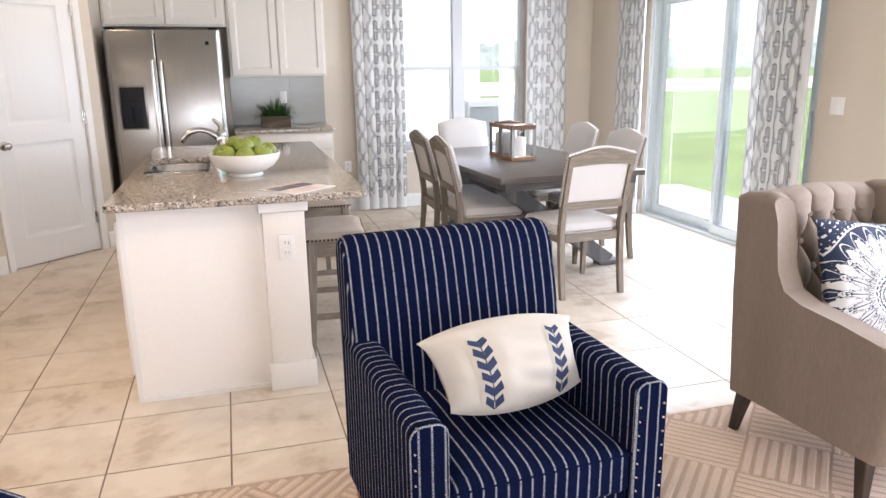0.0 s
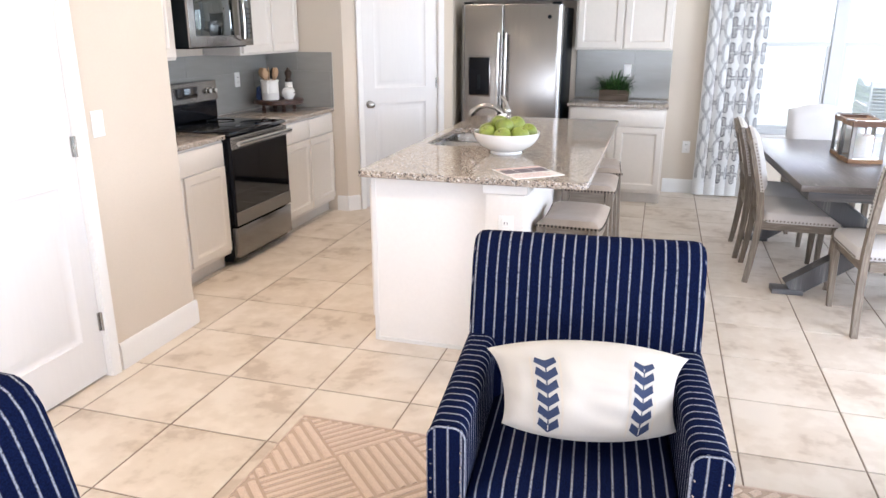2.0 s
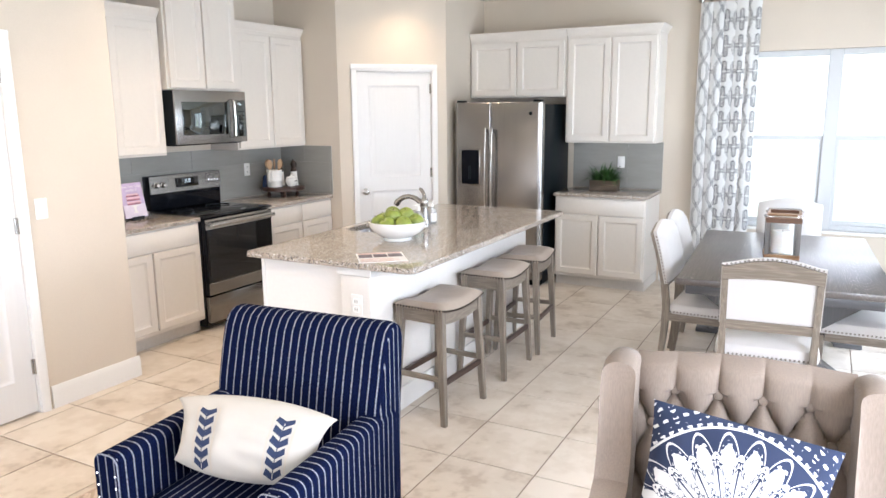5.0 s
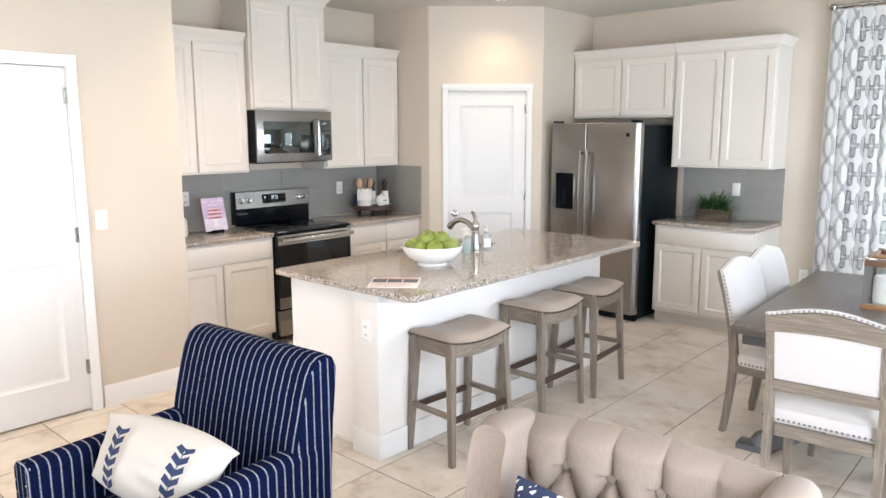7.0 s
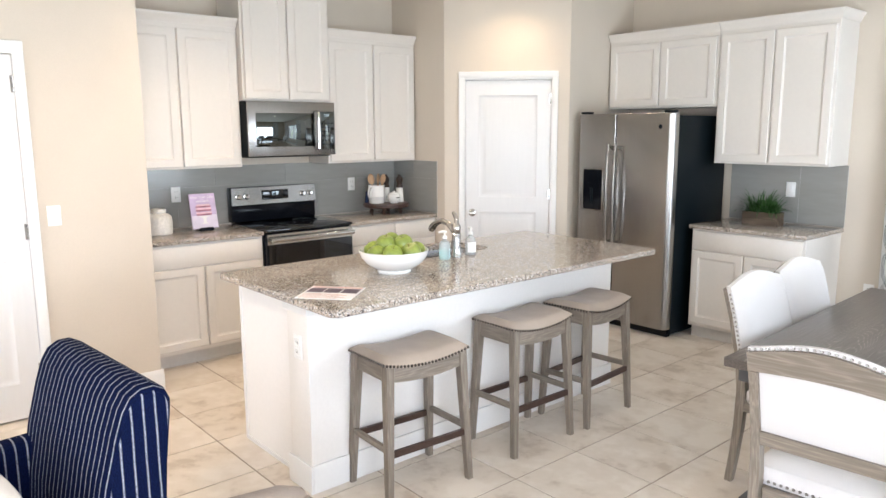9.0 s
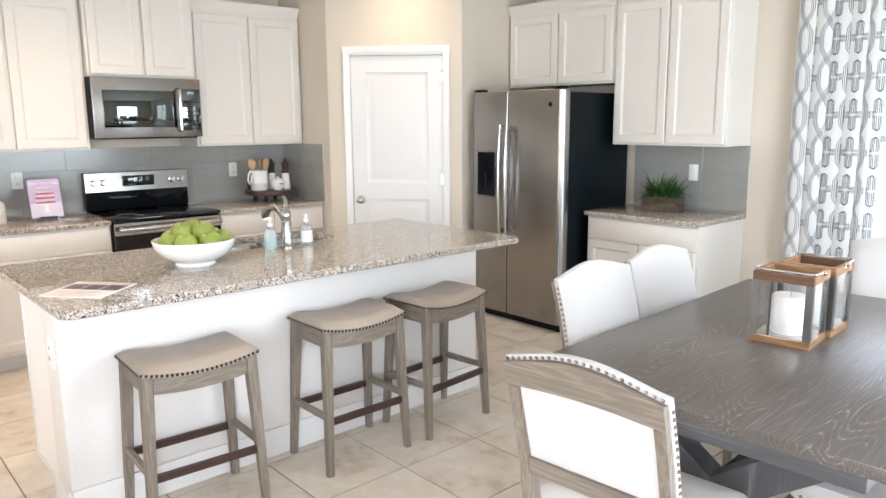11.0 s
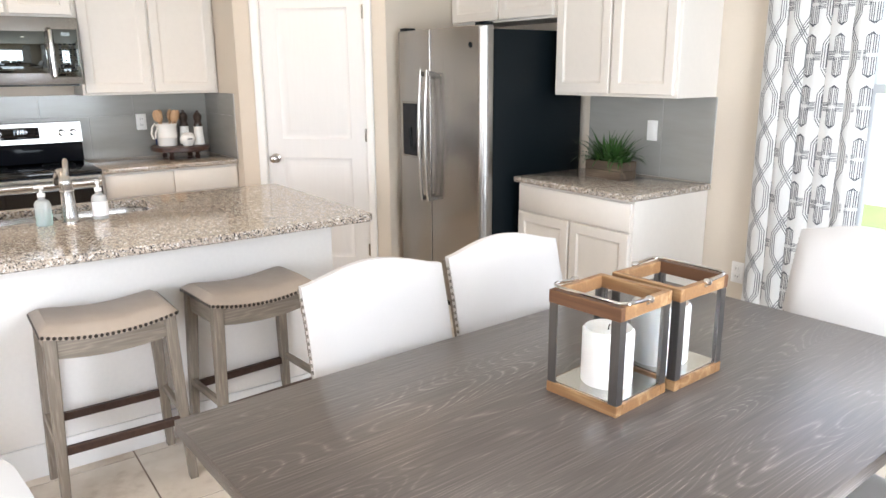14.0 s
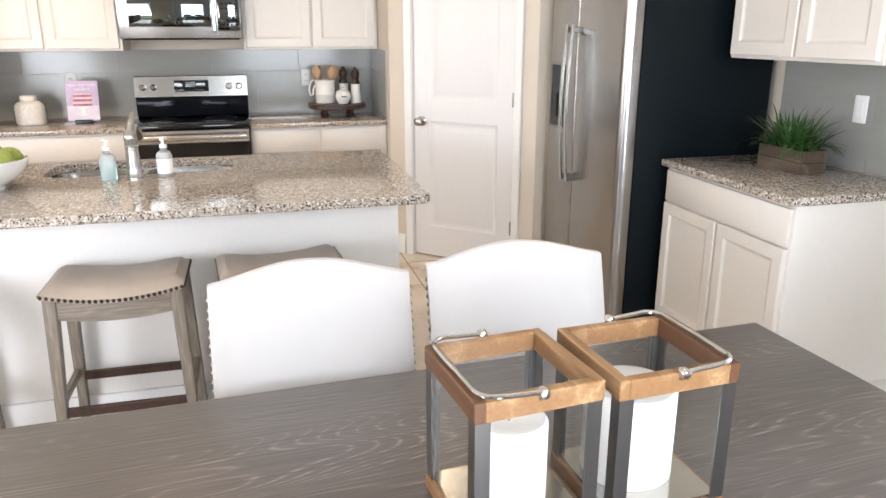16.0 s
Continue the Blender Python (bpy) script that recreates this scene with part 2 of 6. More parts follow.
M_BGLASS = material("black_glass", (0.004, 0.004, 0.005), rough=0.03, spec=0.6)
M_DOORGLASS = material("dark_mirror_glass", (0.15, 0.165, 0.165), rough=0.03, metal=1.0)
M_WGLASS = clear_glass("window_glass")
M_VINYL = material("white_vinyl_frame", (0.56, 0.57, 0.58), rough=0.35, grain=0.01)
M_ALU = material("pale_aluminium_frame", (0.62, 0.68, 0.70), rough=0.38, metal=0.25, grain=0.02)
M_PLATE = material("white_plastic_plate", (0.82, 0.81, 0.79), rough=0.3)
M_SLOT = material("dark_slot", (0.05, 0.05, 0.05), rough=0.6)
M_LED = glowing("clock_digits", (0.75, 0.92, 1.0), 1.4)
M_LAMP = glowing("downlight_lens", (1.0, 0.86, 0.68), 9.0)
M_TABLE = grained_wood("grey_washed_oak", (0.118, 0.100, 0.090), (0.32, 0.282, 0.254), 0.29, 4.6, axis=1, fine=0.75, rings=64, light_at=0.80, along=0.15, spec=0.65, zones=0.8, bump=0.35)
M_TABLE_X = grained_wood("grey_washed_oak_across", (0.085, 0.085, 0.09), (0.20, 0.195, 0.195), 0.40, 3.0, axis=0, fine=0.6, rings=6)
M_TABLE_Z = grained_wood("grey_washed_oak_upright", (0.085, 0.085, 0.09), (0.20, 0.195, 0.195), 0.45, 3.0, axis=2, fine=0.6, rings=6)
M_FRAME = grained_wood("weathered_oak", (0.192, 0.158, 0.122), (0.270, 0.228, 0.182), 0.5, 55.0, axis=2, fine=0.45, rings=3, along=0.10, light_at=0.6)
M_FRAME_X = grained_wood("weathered_oak_across", (0.192, 0.158, 0.122), (0.270, 0.228, 0.182), 0.5, 55.0, axis=0, fine=0.45, rings=3, along=0.10, light_at=0.6)
M_FRAME_Y = grained_wood("weathered_oak_along", (0.192, 0.158, 0.122), (0.270, 0.228, 0.182), 0.5, 55.0, axis=1, fine=0.45, rings=3, along=0.10, light_at=0.6)


# ---- building blocks ----
def finish(bm, me, angle=35):
    bmesh.ops.recalc_face_normals(bm, faces=bm.faces[:])
    bm.to_mesh(me)
    bm.free()
    me.polygons.foreach_set("use_smooth", [True] * len(me.polygons))
    me.set_sharp_from_angle(angle=radians(angle))
    return me


def part(name, bm, material_, parent=None, label="", m=None):
    """Links a bmesh as one mesh object, under a thing or a part."""
    me = finish(bm, bpy.data.meshes.new(name))
    me.materials.append(material_)
    ob = new(name, me)
    if parent is not None:
        ob.parent = parent
    if m is not None:
        ob.matrix_basis = m
    if label:
        ob["label"] = label
    return ob


def again(ob, m, parent=None):
    """A second part on the same mesh."""
    o = new(ob.name.split(".")[0], ob.data)
    o.parent = parent if parent is not None else ob.parent
    o.matrix_basis = m
    return o


def thing(name, label, category, m, group=""):
    ob = new(name)
    ob.empty_display_size = 0.1
    ob.matrix_basis = m
    return tagged(ob, label, category, group)


def built(name, bm, material_, label="", category="", kind="structure"):
    return tagged(part(name, bm, material_), label, category, "", kind)


def box(x0, x1, y0, y1, z0, z1, b=0.0, seg=2, bm=None):
    bm2 = bmesh.new()
    bmesh.ops.create_cube(bm2, size=1, matrix=Matrix.LocRotScale(((x0 + x1) / 2, (y0 + y1) / 2, (z0 + z1) / 2), None, (abs(x1 - x0), abs(y1 - y0), abs(z1 - z0))))
    if b:
        bmesh.ops.bevel(bm2, geom=bm2.edges[:], offset=b, segments=seg, affect="EDGES", profile=0.5)
    if bm is None:
        return bm2
    merge(bm, bm2)
    return bm


def merge(bm, other, m=None):
    if m is not None:
        other.transform(m)
    me = bpy.data.meshes.new("scratch")
    other.to_mesh(me)
    other.free()
    bm.from_mesh(me)
    bpy.data.meshes.remove(me)
    return bm


def lathe(profile, steps=28, cap=True):
    """A turned body about z from (radius, height) pairs."""
    bm = bmesh.new()
    rows = []
    for r, z in profile:
        rows.append([bm.verts.new((r * math.cos(2 * math.pi * k / steps), r * math.sin(2 * math.pi * k / steps), z)) for k in range(steps)])
    for a, b in zip(rows, rows[1:]):
        for k in range(steps):
            bm.faces.new((a[k], a[(k + 1) % steps], b[(k + 1) % steps], b[k]))
    if cap:
        bm.faces.new(rows[0][::-1])
        bm.faces.new(rows[-1])
    return bm


def tube(points, radius, steps=10, closed=False):
    """A round bar along points; radius may be a list."""
    bm = bmesh.new()
    pts = [Vector(p) for p in points]
    rows, n = [], len(pts)
    up = None
    for i, p in enumerate(pts):
        d = (pts[min(i + 1, n - 1)] - pts[max(i - 1, 0)]).normalized()
        if up is None:
            up = d.orthogonal().normalized()
        up = (up - d * up.dot(d)).normalized()
        side = d.cross(up)
        r = radius[i] if isinstance(radius, (list, tuple)) else radius
        rows.append([bm.verts.new(p + r * (math.cos(2 * math.pi * k / steps) * up + math.sin(2 * math.pi * k / steps) * side)) for k in range(steps)])
    for a, b in zip(rows, rows[1:]):
        for k in range(steps):
            bm.faces.new((a[k], a[(k + 1) % steps], b[(k + 1) % steps], b[k]))
    bm.faces.new(rows[0][::-1])
    bm.faces.new(rows[-1])
    return bm


def loft(sections, caps=True):
    """Skin over closed sections with equal counts of points."""
    bm = bmesh.new()
    rows = [[bm.verts.new(p) for p in s] for s in sections]
    n = len(rows[0])
    for a, b in zip(rows, rows[1:]):
        for k in range(n):
            bm.faces.new((a[k], a[(k + 1) % n], b[(k + 1) % n], b[k]))
    if caps:
        bm.faces.new(rows[0][::-1])
        bm.faces.new(rows[-1])
    return bm


def prism(outline, y0, y1, b=0.0):
    """An outline in x, z pushed from y0 to y1."""
    bm = loft([[(x, y0, z) for x, z in outline], [(x, y1, z) for x, z in outline]])
    if b:
        bmesh.ops.bevel(bm, geom=bm.edges[:], offset=b, segments=2, affect="EDGES", profile=0.5)
    return bm


def rings(bm, x0, x1, z0, z1, steps):
    """Nested rectangles facing -y: (inset, how far proud)."""
    rows = []
    for i, d in steps:
        rows.append([bm.verts.new(p) for p in ((x0 + i, -d, z0 + i), (x1 - i, -d, z0 + i), (x1 - i, -d, z1 - i), (x0 + i, -d, z1 - i))])
    for a, b in zip(rows, rows[1:]):
        for k in range(4):
            bm.faces.new((a[k], a[(k + 1) % 4], b[(k + 1) % 4], b[k]))
    bm.faces.new(rows[-1])
    return bm


def panel_front(w, h, rail=0.052, thick=0.02):
    """A cabinet door with frame, sunk bevel and flat field; back at y = 0."""
    bm = bmesh.new()
    return rings(bm, 0, w, 0, h, [(0, 0), (0, thick - 0.004), (0.004, thick), (rail, thick), (rail + 0.005, thick - 0.004), (rail + 0.014, thick - 0.009), (rail + 0.022, thick - 0.009)])


def slab_front(w, h, thick=0.02):
    bm = bmesh.new()
    return rings(bm, 0, w, 0, h, [(0, 0), (0, thick - 0.006), (0.012, thick - 0.002), (0.016, thick)])


# ---- floor, walls, ceiling ----
built("floor", box(WALL_W - 0.2, WALL_E + 0.2, WALL_S - 0.2, WALL_N + 0.2, -0.15, -0.004), M_GROUT, "grout bed under pale porcelain floor tiles", "floor")
built("ceiling", box(WALL_W - 0.2, WALL_E + 0.2, WALL_S - 0.2, WALL_N + 0.2, CEIL, CEIL + 0.15), M_CEIL, "pale beige knockdown-textured ceiling", "ceiling")


def wall_with_opening(name, along, at, thick, a0, a1, holes, label):
    """A wall along x or y from a0 to a1 with openings (from, to, sill, head); its inner face lies at `at`."""
    bm = bmesh.new()

    def piece(u0, u1, z0, z1):
        if u1 - u0 < 1e-4 or z1 - z0 < 1e-4:
            return
        lo, hi = min(at, at + thick), max(at, at + thick)
        if along == "x":
            box(u0, u1, lo, hi, z0, z1, bm=bm)
        else:
            box(lo, hi, u0, u1, z0, z1, bm=bm)

    u = a0
    for h0, h1, s, t in sorted(holes):
        piece(u, h0, 0, CEIL)
        piece(h0, h1, 0, s)
        piece(h0, h1, t, CEIL)
        u = h1
    piece(u, a1, 0, CEIL)
    return built(name, bm, M_WALL, label, "wall")


WIN = (1.60, 3.09, 0.60, 2.19)
SLID = (4.08, 6.20, 0.0, 2.08)
# Invented window opening behind the viewpoint, lets light in.
SOUTH = (-1.1, 2.3, 0.45, 2.4)
# Unseen opening, cut only for the added east fill lamp.
EAST = (0.2, 2.6, 0.4, 2.2)
wall_with_opening("wall_north", "x", WALL_N, 0.2, WALL_W - 0.2, WALL_E + 0.2, [WIN], "beige painted wall with a double window")
wall_with_opening("wall_east", "y", WALL_E, 0.2, WALL_S, WALL_N, [SLID, EAST], "beige painted wall with a sliding glass door")
wall_with_opening("wall_south", "x", WALL_S, -0.2, WALL_W - 0.2, WALL_E + 0.2, [SOUTH], "beige painted wall behind the seating")
built("wall_kitchen", box(WALL_W - 0.2, WALL_W, STUB_Y, WALL_N, 0, CEIL), M_WALL, "beige painted wall behind the range", "wall")
DOOR_G = (1.60, 2.481)
wall_with_opening("wall_west", "y", STUB_X, -0.14, WALL_S, STUB_Y - 0.001, [(DOOR_G[0] - 0.005, DOOR_G[1] + 0.005, 0, 2.0795)], "beige painted wall with a white door")
built("wall_stub", box(WALL_W - 0.2, STUB_X - 0.14, STUB_Y - 0.14, STUB_Y, 0, CEIL), M_WALL, "beige wall end beside the kitchen", "wall")
built("wall_closet", box(WALL_W - 0.2, WALL_W - 0.06, WALL_S, STUB_Y - 0.14, 0, CEIL), M_WALL, "plain wall behind the white door", "wall")

PANTRY = [(-1.745, 5.745), (-0.995, 6.495)]
built("wall_pantry_side", box(WALL_W, PANTRY[0][0], 5.745, 5.86, 0, CEIL), M_WALL, "beige short wall beside the pantry", "wall")
built("wall_pantry_return", box(PANTRY[1][0] - 0.115, PANTRY[1][0], 6.495, WALL_N, 0, CEIL), M_WALL, "beige short wall beside the refrigerator", "wall")
DIAG = math.hypot(0.75, 0.75)
DIAG_M = pose(PANTRY[0][0], PANTRY[0][1], 0, 0, 0, 45)
PD0, PD1 = 0.178, 0.178 + 0.732
bm = bmesh.new()
box(0, PD0 - 0.005, 0, 0.115, 0, CEIL, bm=bm)
box(PD1 + 0.005, DIAG, 0, 0.115, 0, CEIL, bm=bm)
box(PD0 - 0.005, PD1 + 0.005, 0, 0.115, 2.0795, CEIL, bm=bm)
built("wall_pantry", bm, M_WALL, "beige diagonal pantry wall with a white door", "wall").matrix_basis = DIAG_M


def baseboard(x0, x1, m, name="baseboard"):
    h = 0.135
    bm = loft([[(x, 0, 0), (x, -0.014, 0), (x, -0.014, h - 0.03), (x, -0.010, h - 0.012), (x, -0.005, h), (x, 0, h)] for x in (x0, x1)])
    ob = built(name, bm, M_TRIM, "white painted baseboard", "baseboard")
    ob.matrix_basis = m
    return ob


baseboard(0.925 + 0.012, WALL_E, pose(0, WALL_N, 0))
baseboard(0, 6.195 - 4.075 + 0, pose(0, 0, 0)).matrix_basis = pose(WALL_E, WALL_N, 0, 0, 0, -90)
bpy.data.objects["baseboard.001"].scale.x = (WALL_N - 6.23) / 2.12
baseboard(0, 4.05 - WALL_S, pose(WALL_E, 4.05, 0, 0, 0, -90))
baseboard(DOOR_G[1] + 0.07, STUB_Y + 0.014, pose(STUB_X, 0, 0, 0, 0, 90))
baseboard(WALL_S, DOOR_G[0] - 0.07, pose(STUB_X, 0, 0, 0, 0, 90))
baseboard(0, 0.3, pose(STUB_X, STUB_Y, 0, 0, 0, 180)).scale.x = 0.9
baseboard(0.0, PD0 - 0.066, DIAG_M)
baseboard(PD1 + 0.066, DIAG, DIAG_M)
baseboard(-0.10, 0.0, pose(PANTRY[0][0], PANTRY[0][1], 0))
baseboard(0, 0.6, pose(PANTRY[1][0], PANTRY[1][1], 0, 0, 0, 90))
baseboard(WALL_W, WALL_E, pose(0, WALL_S, 0, 0, 0, 180)).matrix_basis = pose(WALL_W + WALL_E, WALL_S, 0, 0, 0, 180)


# ---- inner doors ----
def room_door(name, w, m, knob_side, label, hinge_z=(0.28, 1.09, 1.90)):
    """A white two-panel door in a cased opening; local x across, -y to the room."""
    h = 2.056
    d = thing(name, label, "door", m)
    d["kind"] = "structure"
    bm = bmesh.new()
    st, z0 = 0.115, 0.012
    pans = [(0.22, 0.93), (1.06, h - 0.125)]
    y = 0.02
    box(0, st, y, y + 0.035, z0, h, bm=bm)
    box(w - st, w, y, y + 0.035, z0, h, bm=bm)
    zz = [z0, pans[0][0], pans[0][1], pans[1][0], pans[1][1], h]
    for a in (0, 2, 4):
        box(st, w - st, y, y + 0.035, zz[a], zz[a + 1], bm=bm)
    for a, b2 in pans:
        r = bmesh.new()
        rings(r, st, w - st, a, b2, [(0, 0), (0.008, -0.006), (0.022, -0.010), (0.034, -0.010), (0.058, -0.003), (0.066, -0.002)])
        merge(bm, r, Matrix.Translation((0, y, 0)))
    part("door_leaf", bm, M_DOOR, d)
    part("door_stop", box(-0.0015, w + 0.0015, y + 0.0355, y + 0.05, 0.0, 2.059), M_TRIM, d)
    c = 0.051

    def casing(x0, x1, za, zb, nm, flip):
        vert = nm == "side_casing"
        prof = [(0, 0), (0, -0.009), (0.012, -0.013), (0.04, -0.018), (c - 0.004, -0.018), (c, -0.014), (c, 0)]
        if vert:
            secs = [[((x1 - u) if flip else (x0 + u), v, z) for u, v in prof] for z in (za, zb)]
        else:
            secs = [[(x, v, za + u) for u, v in prof] for x in (x0, x1)]
        part("casing", loft(secs), M_TRIM, d)

    casing(-c - 0.006, -0.006, 0, 2.078, "side_casing", True)
    casing(w + 0.006, w + c + 0.006, 0, 2.078, "side_casing", False)
    casing(-c - 0.006, w + c + 0.006, 2.078, 0, "head_casing", False)
    part("jamb", box(-0.006, -0.002, 0.0, 0.115, 0, 2.077), M_TRIM, d)
    part("jamb", box(w + 0.002, w + 0.006, 0.0, 0.115, 0, 2.077), M_TRIM, d)
    part("jamb", box(-0.002, w + 0.002, 0.0, 0.115, 2.060, 2.078), M_TRIM, d)
    hx = w + 0.001 if knob_side == "left" else -0.001
    for z in hinge_z:
        hb = bmesh.new()
        merge(hb, lathe([(0.007, -0.045), (0.007, 0.045)], 10), Matrix.Translation((hx, 0.008, z)))
        box(hx - 0.016, hx + 0.016, 0.012, 0.018, z - 0.044, z + 0.044, bm=hb)
        part("hinge", hb, M_NICKEL, d, "satin nickel hinge")
    kx = 0.06 if knob_side == "left" else w - 0.06
    kb = lathe([(0.001, 0), (0.033, 0), (0.033, 0.006), (0.014, 0.012), (0.012, 0.03), (0.022, 0.036), (0.028, 0.05), (0.026, 0.062), (0.014, 0.068), (0.001, 0.069)], 24)
    part("knob", kb, M_NICKEL, d, "satin nickel round knob", pose(kx, y, 0.925, 90, 0, 0))
    return d


room_door("door_1", 0.728, DIAG_M @ pose(PD0 + 0.002, 0, 0), "left", "closed white two-panel pantry door with a nickel knob")
room_door("door_2", DOOR_G[1] - DOOR_G[0] - 0.004, pose(STUB_X, DOOR_G[0] + 0.002, 0, 0, 0, 90), "left", "closed white two-panel door with nickel hinges")

# ---- cabinets ----
STOVE = lambda y0, front: pose(front, y0, 0, 0, 0, 90)


def crown(w, d, z, left=True, right=True):
    secs = []
    for o, dz in ((0.004, -0.012), (0.008, -0.012), (0.011, 0.0), (0.022, 0.022), (0.034, 0.036), (0.038, 0.046), (0.038, 0.055)):
        l, r = (o if left else 0), (o if right else 0)
        secs.append([(-l, -o, z + dz), (w + r, -o, z + dz), (w + r, d, z + dz), (-l, d, z + dz)])
    return loft(secs)


def upper_cabinet(w, d, z0, z1, m, label, doors=2, sides=(True, True), group="wall cabinets"):
    c = thing("wall_cabinet", label, "cabinet", m, group)
    part("body", box(0, w, 0, d, z0, z1, 0.002, 1), M_CAB, c)
    dw = (w - 0.036 - 0.016 * (doors - 1)) / doors
    for k in range(doors):
        part("door", panel_front(dw, z1 - z0 - 0.06, 0.056), M_CAB, c, m=Matrix.Translation((0.018 + k * (dw + 0.016), -0.0005, z0 + 0.015)))
    part("crown", crown(w, d, z1, *sides), M_CAB, c)
    return c


def base_cabinet(w, d, m, label, drawers=1, side_panel=False, group="base cabinets"):
    c = thing("base_cabinet", label, "cabinet", m, group)
    part("body", box(0, w, 0, d, 0.10, 0.874, 0.002, 1), M_CAB, c)
    part("toe_kick", box(0, w, 0.06, d, 0, 0.0995), M_TOE, c)
    n = drawers
    dw = (w - 0.03 - 0.006 * (n - 1)) / n
    for k in range(n):
        part("drawer_front", slab_front(dw, 0.145), M_CAB, c, m=Matrix.Translation((0.015 + k * (dw + 0.006), -0.0005, 0.715)))
    dw = (w - 0.044) / 2
    for k in range(2):
        part("door", panel_front(dw, 0.575), M_CAB, c, m=Matrix.Translation((0.015 + k * (dw + 0.014), -0.0005, 0.13)))
    return c


R0, R1 = 4.068, 4.826
S_FRONT, U_FRONT = -1.875, -2.155
upper_cabinet(R0 - STUB_Y - 0.004, 0.32, 1.372, 2.40, STOVE(STUB_Y + 0.002, U_FRONT), "white painted two-door wall cabinet with a crown beside the microwave", sides=(False, False))
upper_cabinet(R1 - R0 - 0.004, 0.375, 1.865, 2.745, STOVE(R0 + 0.002, U_FRONT + 0.055), "taller white two-door wall cabinet above the microwave")
upper_cabinet(5.743 - R1 - 0.004, 0.32, 1.372, 2.40, STOVE(R1 + 0.002, U_FRONT), "white painted two-door wall cabinet beside the short wall", sides=(False, False))
base_cabinet(R0 - STUB_Y - 0.006, 0.60, STOVE(STUB_Y + 0.002, S_FRONT), "white base cabinet with one wide drawer and two doors")
base_cabinet(5.743 - R1 - 0.006, 0.60, STOVE(R1 + 0.004, S_FRONT), "white base cabinet with two drawers and two doors", drawers=2)
upper_cabinet(1.028, 0.33, 1.815, 2.40, pose(-0.990, 7.04, 0), "low white two-door wall cabinet above the refrigerator", sides=(False, False))
upper_cabinet(0.875, 0.33, 1.372, 2.40, pose(0.042, 7.04, 0), "tall white two-door wall cabinet with a crown moulding", sides=(False, True))
base_cabinet(0.865, 0.605, pose(0.05, 6.762, 0), "white base cabinet with a drawer and two doors under granite")


def worktop(name, x0, x1, y0, y1, label, b=0.006):
    return tagged(part(name, box(x0, x1, y0, y1, 0.876, 0.908, b, 3), M_GRANITE), label, "worktop")


worktop("worktop", WALL_W + 0.002, -1.845, STUB_Y + 0.002, R0 - 0.003, "speckled beige granite worktop between wall and range")
worktop("worktop", WALL_W + 0.002, -1.845, R1 + 0.003, 5.743, "speckled beige granite worktop beside the range")
worktop("worktop", 0.035, 0.930, 6.727, WALL_N - 0.002, "speckled beige granite worktop beside the refrigerator")


def backsplash(name, length, m, first=0.61, courses=2):
    """Courses of large grey tiles on a bed; local x along, -y to the room."""
    b = thing(name, "glossy grey large-format tile backsplash", "backsplash", m)
    b["kind"] = "structure"
    part("grout_bed", box(0, length, -0.006, 0, 0.910, 1.371), M_GROUT2, b)
    for z0, z1, off in ((0.911, 1.2149, first), (1.2161, 1.370, first - 0.305)) if courses == 2 else ((0.911, 1.370, first),):
        x = 0.0
        nxt = off if off > 0.05 else off + 0.61
        while x < length - 0.01:
            e = min(nxt, length)
            part("tile", box(x + 0.001, e - 0.001, -0.0095, -0.006, z0, z1, 0.0012, 1), M_SPLASH, b)
            x, nxt = e, nxt + 0.612


backsplash("backsplash_range", 5.745 - STUB_Y - 0.004, pose(WALL_W, STUB_Y + 0.002, 0, 0, 0, 90), 0.52)
backsplash("backsplash_corner", 0.62, pose(WALL_W + 0.012, 5.745, 0), 0.60)
backsplash("backsplash_fridge", 0.90, pose(0.028, WALL_N, 0), 0.56, 1)
backsplash("backsplash_stub", 0.60, pose(-1.86, STUB_Y, 0, 0, 0, 180), 0.3)


# ---- island ----
isl = thing("kitchen_island", "white kitchen island with a panelled end and knee wall", "island", pose(0, 0, 0))
IX0, IX1, IY0, IY1 = -0.528, 0.572, 3.140, 5.468
for a in ((-0.488, 0.10, 3.235, 3.93, 0.0, 0.885), (-0.488, 0.10, 4.80, 5.36, 0.0, 0.885), (-0.488, 0.10, 3.93, 4.80, 0.0, 0.66), (-0.488, -0.470, 3.93, 4.80, 0.66, 0.885), (-0.108, 0.10, 3.93, 4.80, 0.66, 0.885)):
    part("cabinet_body", box(*a), M_ISLAND, isl)
part("end_trim", box(-0.492, -0.470, 3.2295, 3.2345, 0.0, 0.885), M_TRIM, isl)
part("end_trim", box(-0.470, 0.10, 3.2275, 3.2345, 0.0, 0.02), M_TRIM, isl)
part("knee_wall", box(0.1005, 0.285, 3.185, 5.395, 0.0, 0.885, 0.004, 2), M_KNEE, isl, "pale beige painted knee wall")
part("cap", box(0.085, 0.300, 3.172, 5.405, 0.840, 0.8855, 0.003, 1), M_TRIM, isl)
bb = bmesh.new()
for x0, x1, y0, y1 in ((0.088, 0.300, 3.170, 3.184), (0.286, 0.300, 3.184, 5.410), (0.1, 0.286, 5.396, 5.410)):
    box(x0, x1, y0, y1, 0, 0.135, 0.004, 2, bm=bb)
part("baseboard_trim", bb, M_TRIM, isl)
for k in range(4):
    dr = part("door", panel_front(0.52, 0.70), M_CAB, isl, m=pose(-0.4885, 5.345 - k * 0.527, 0.13, 0, 0, -90))


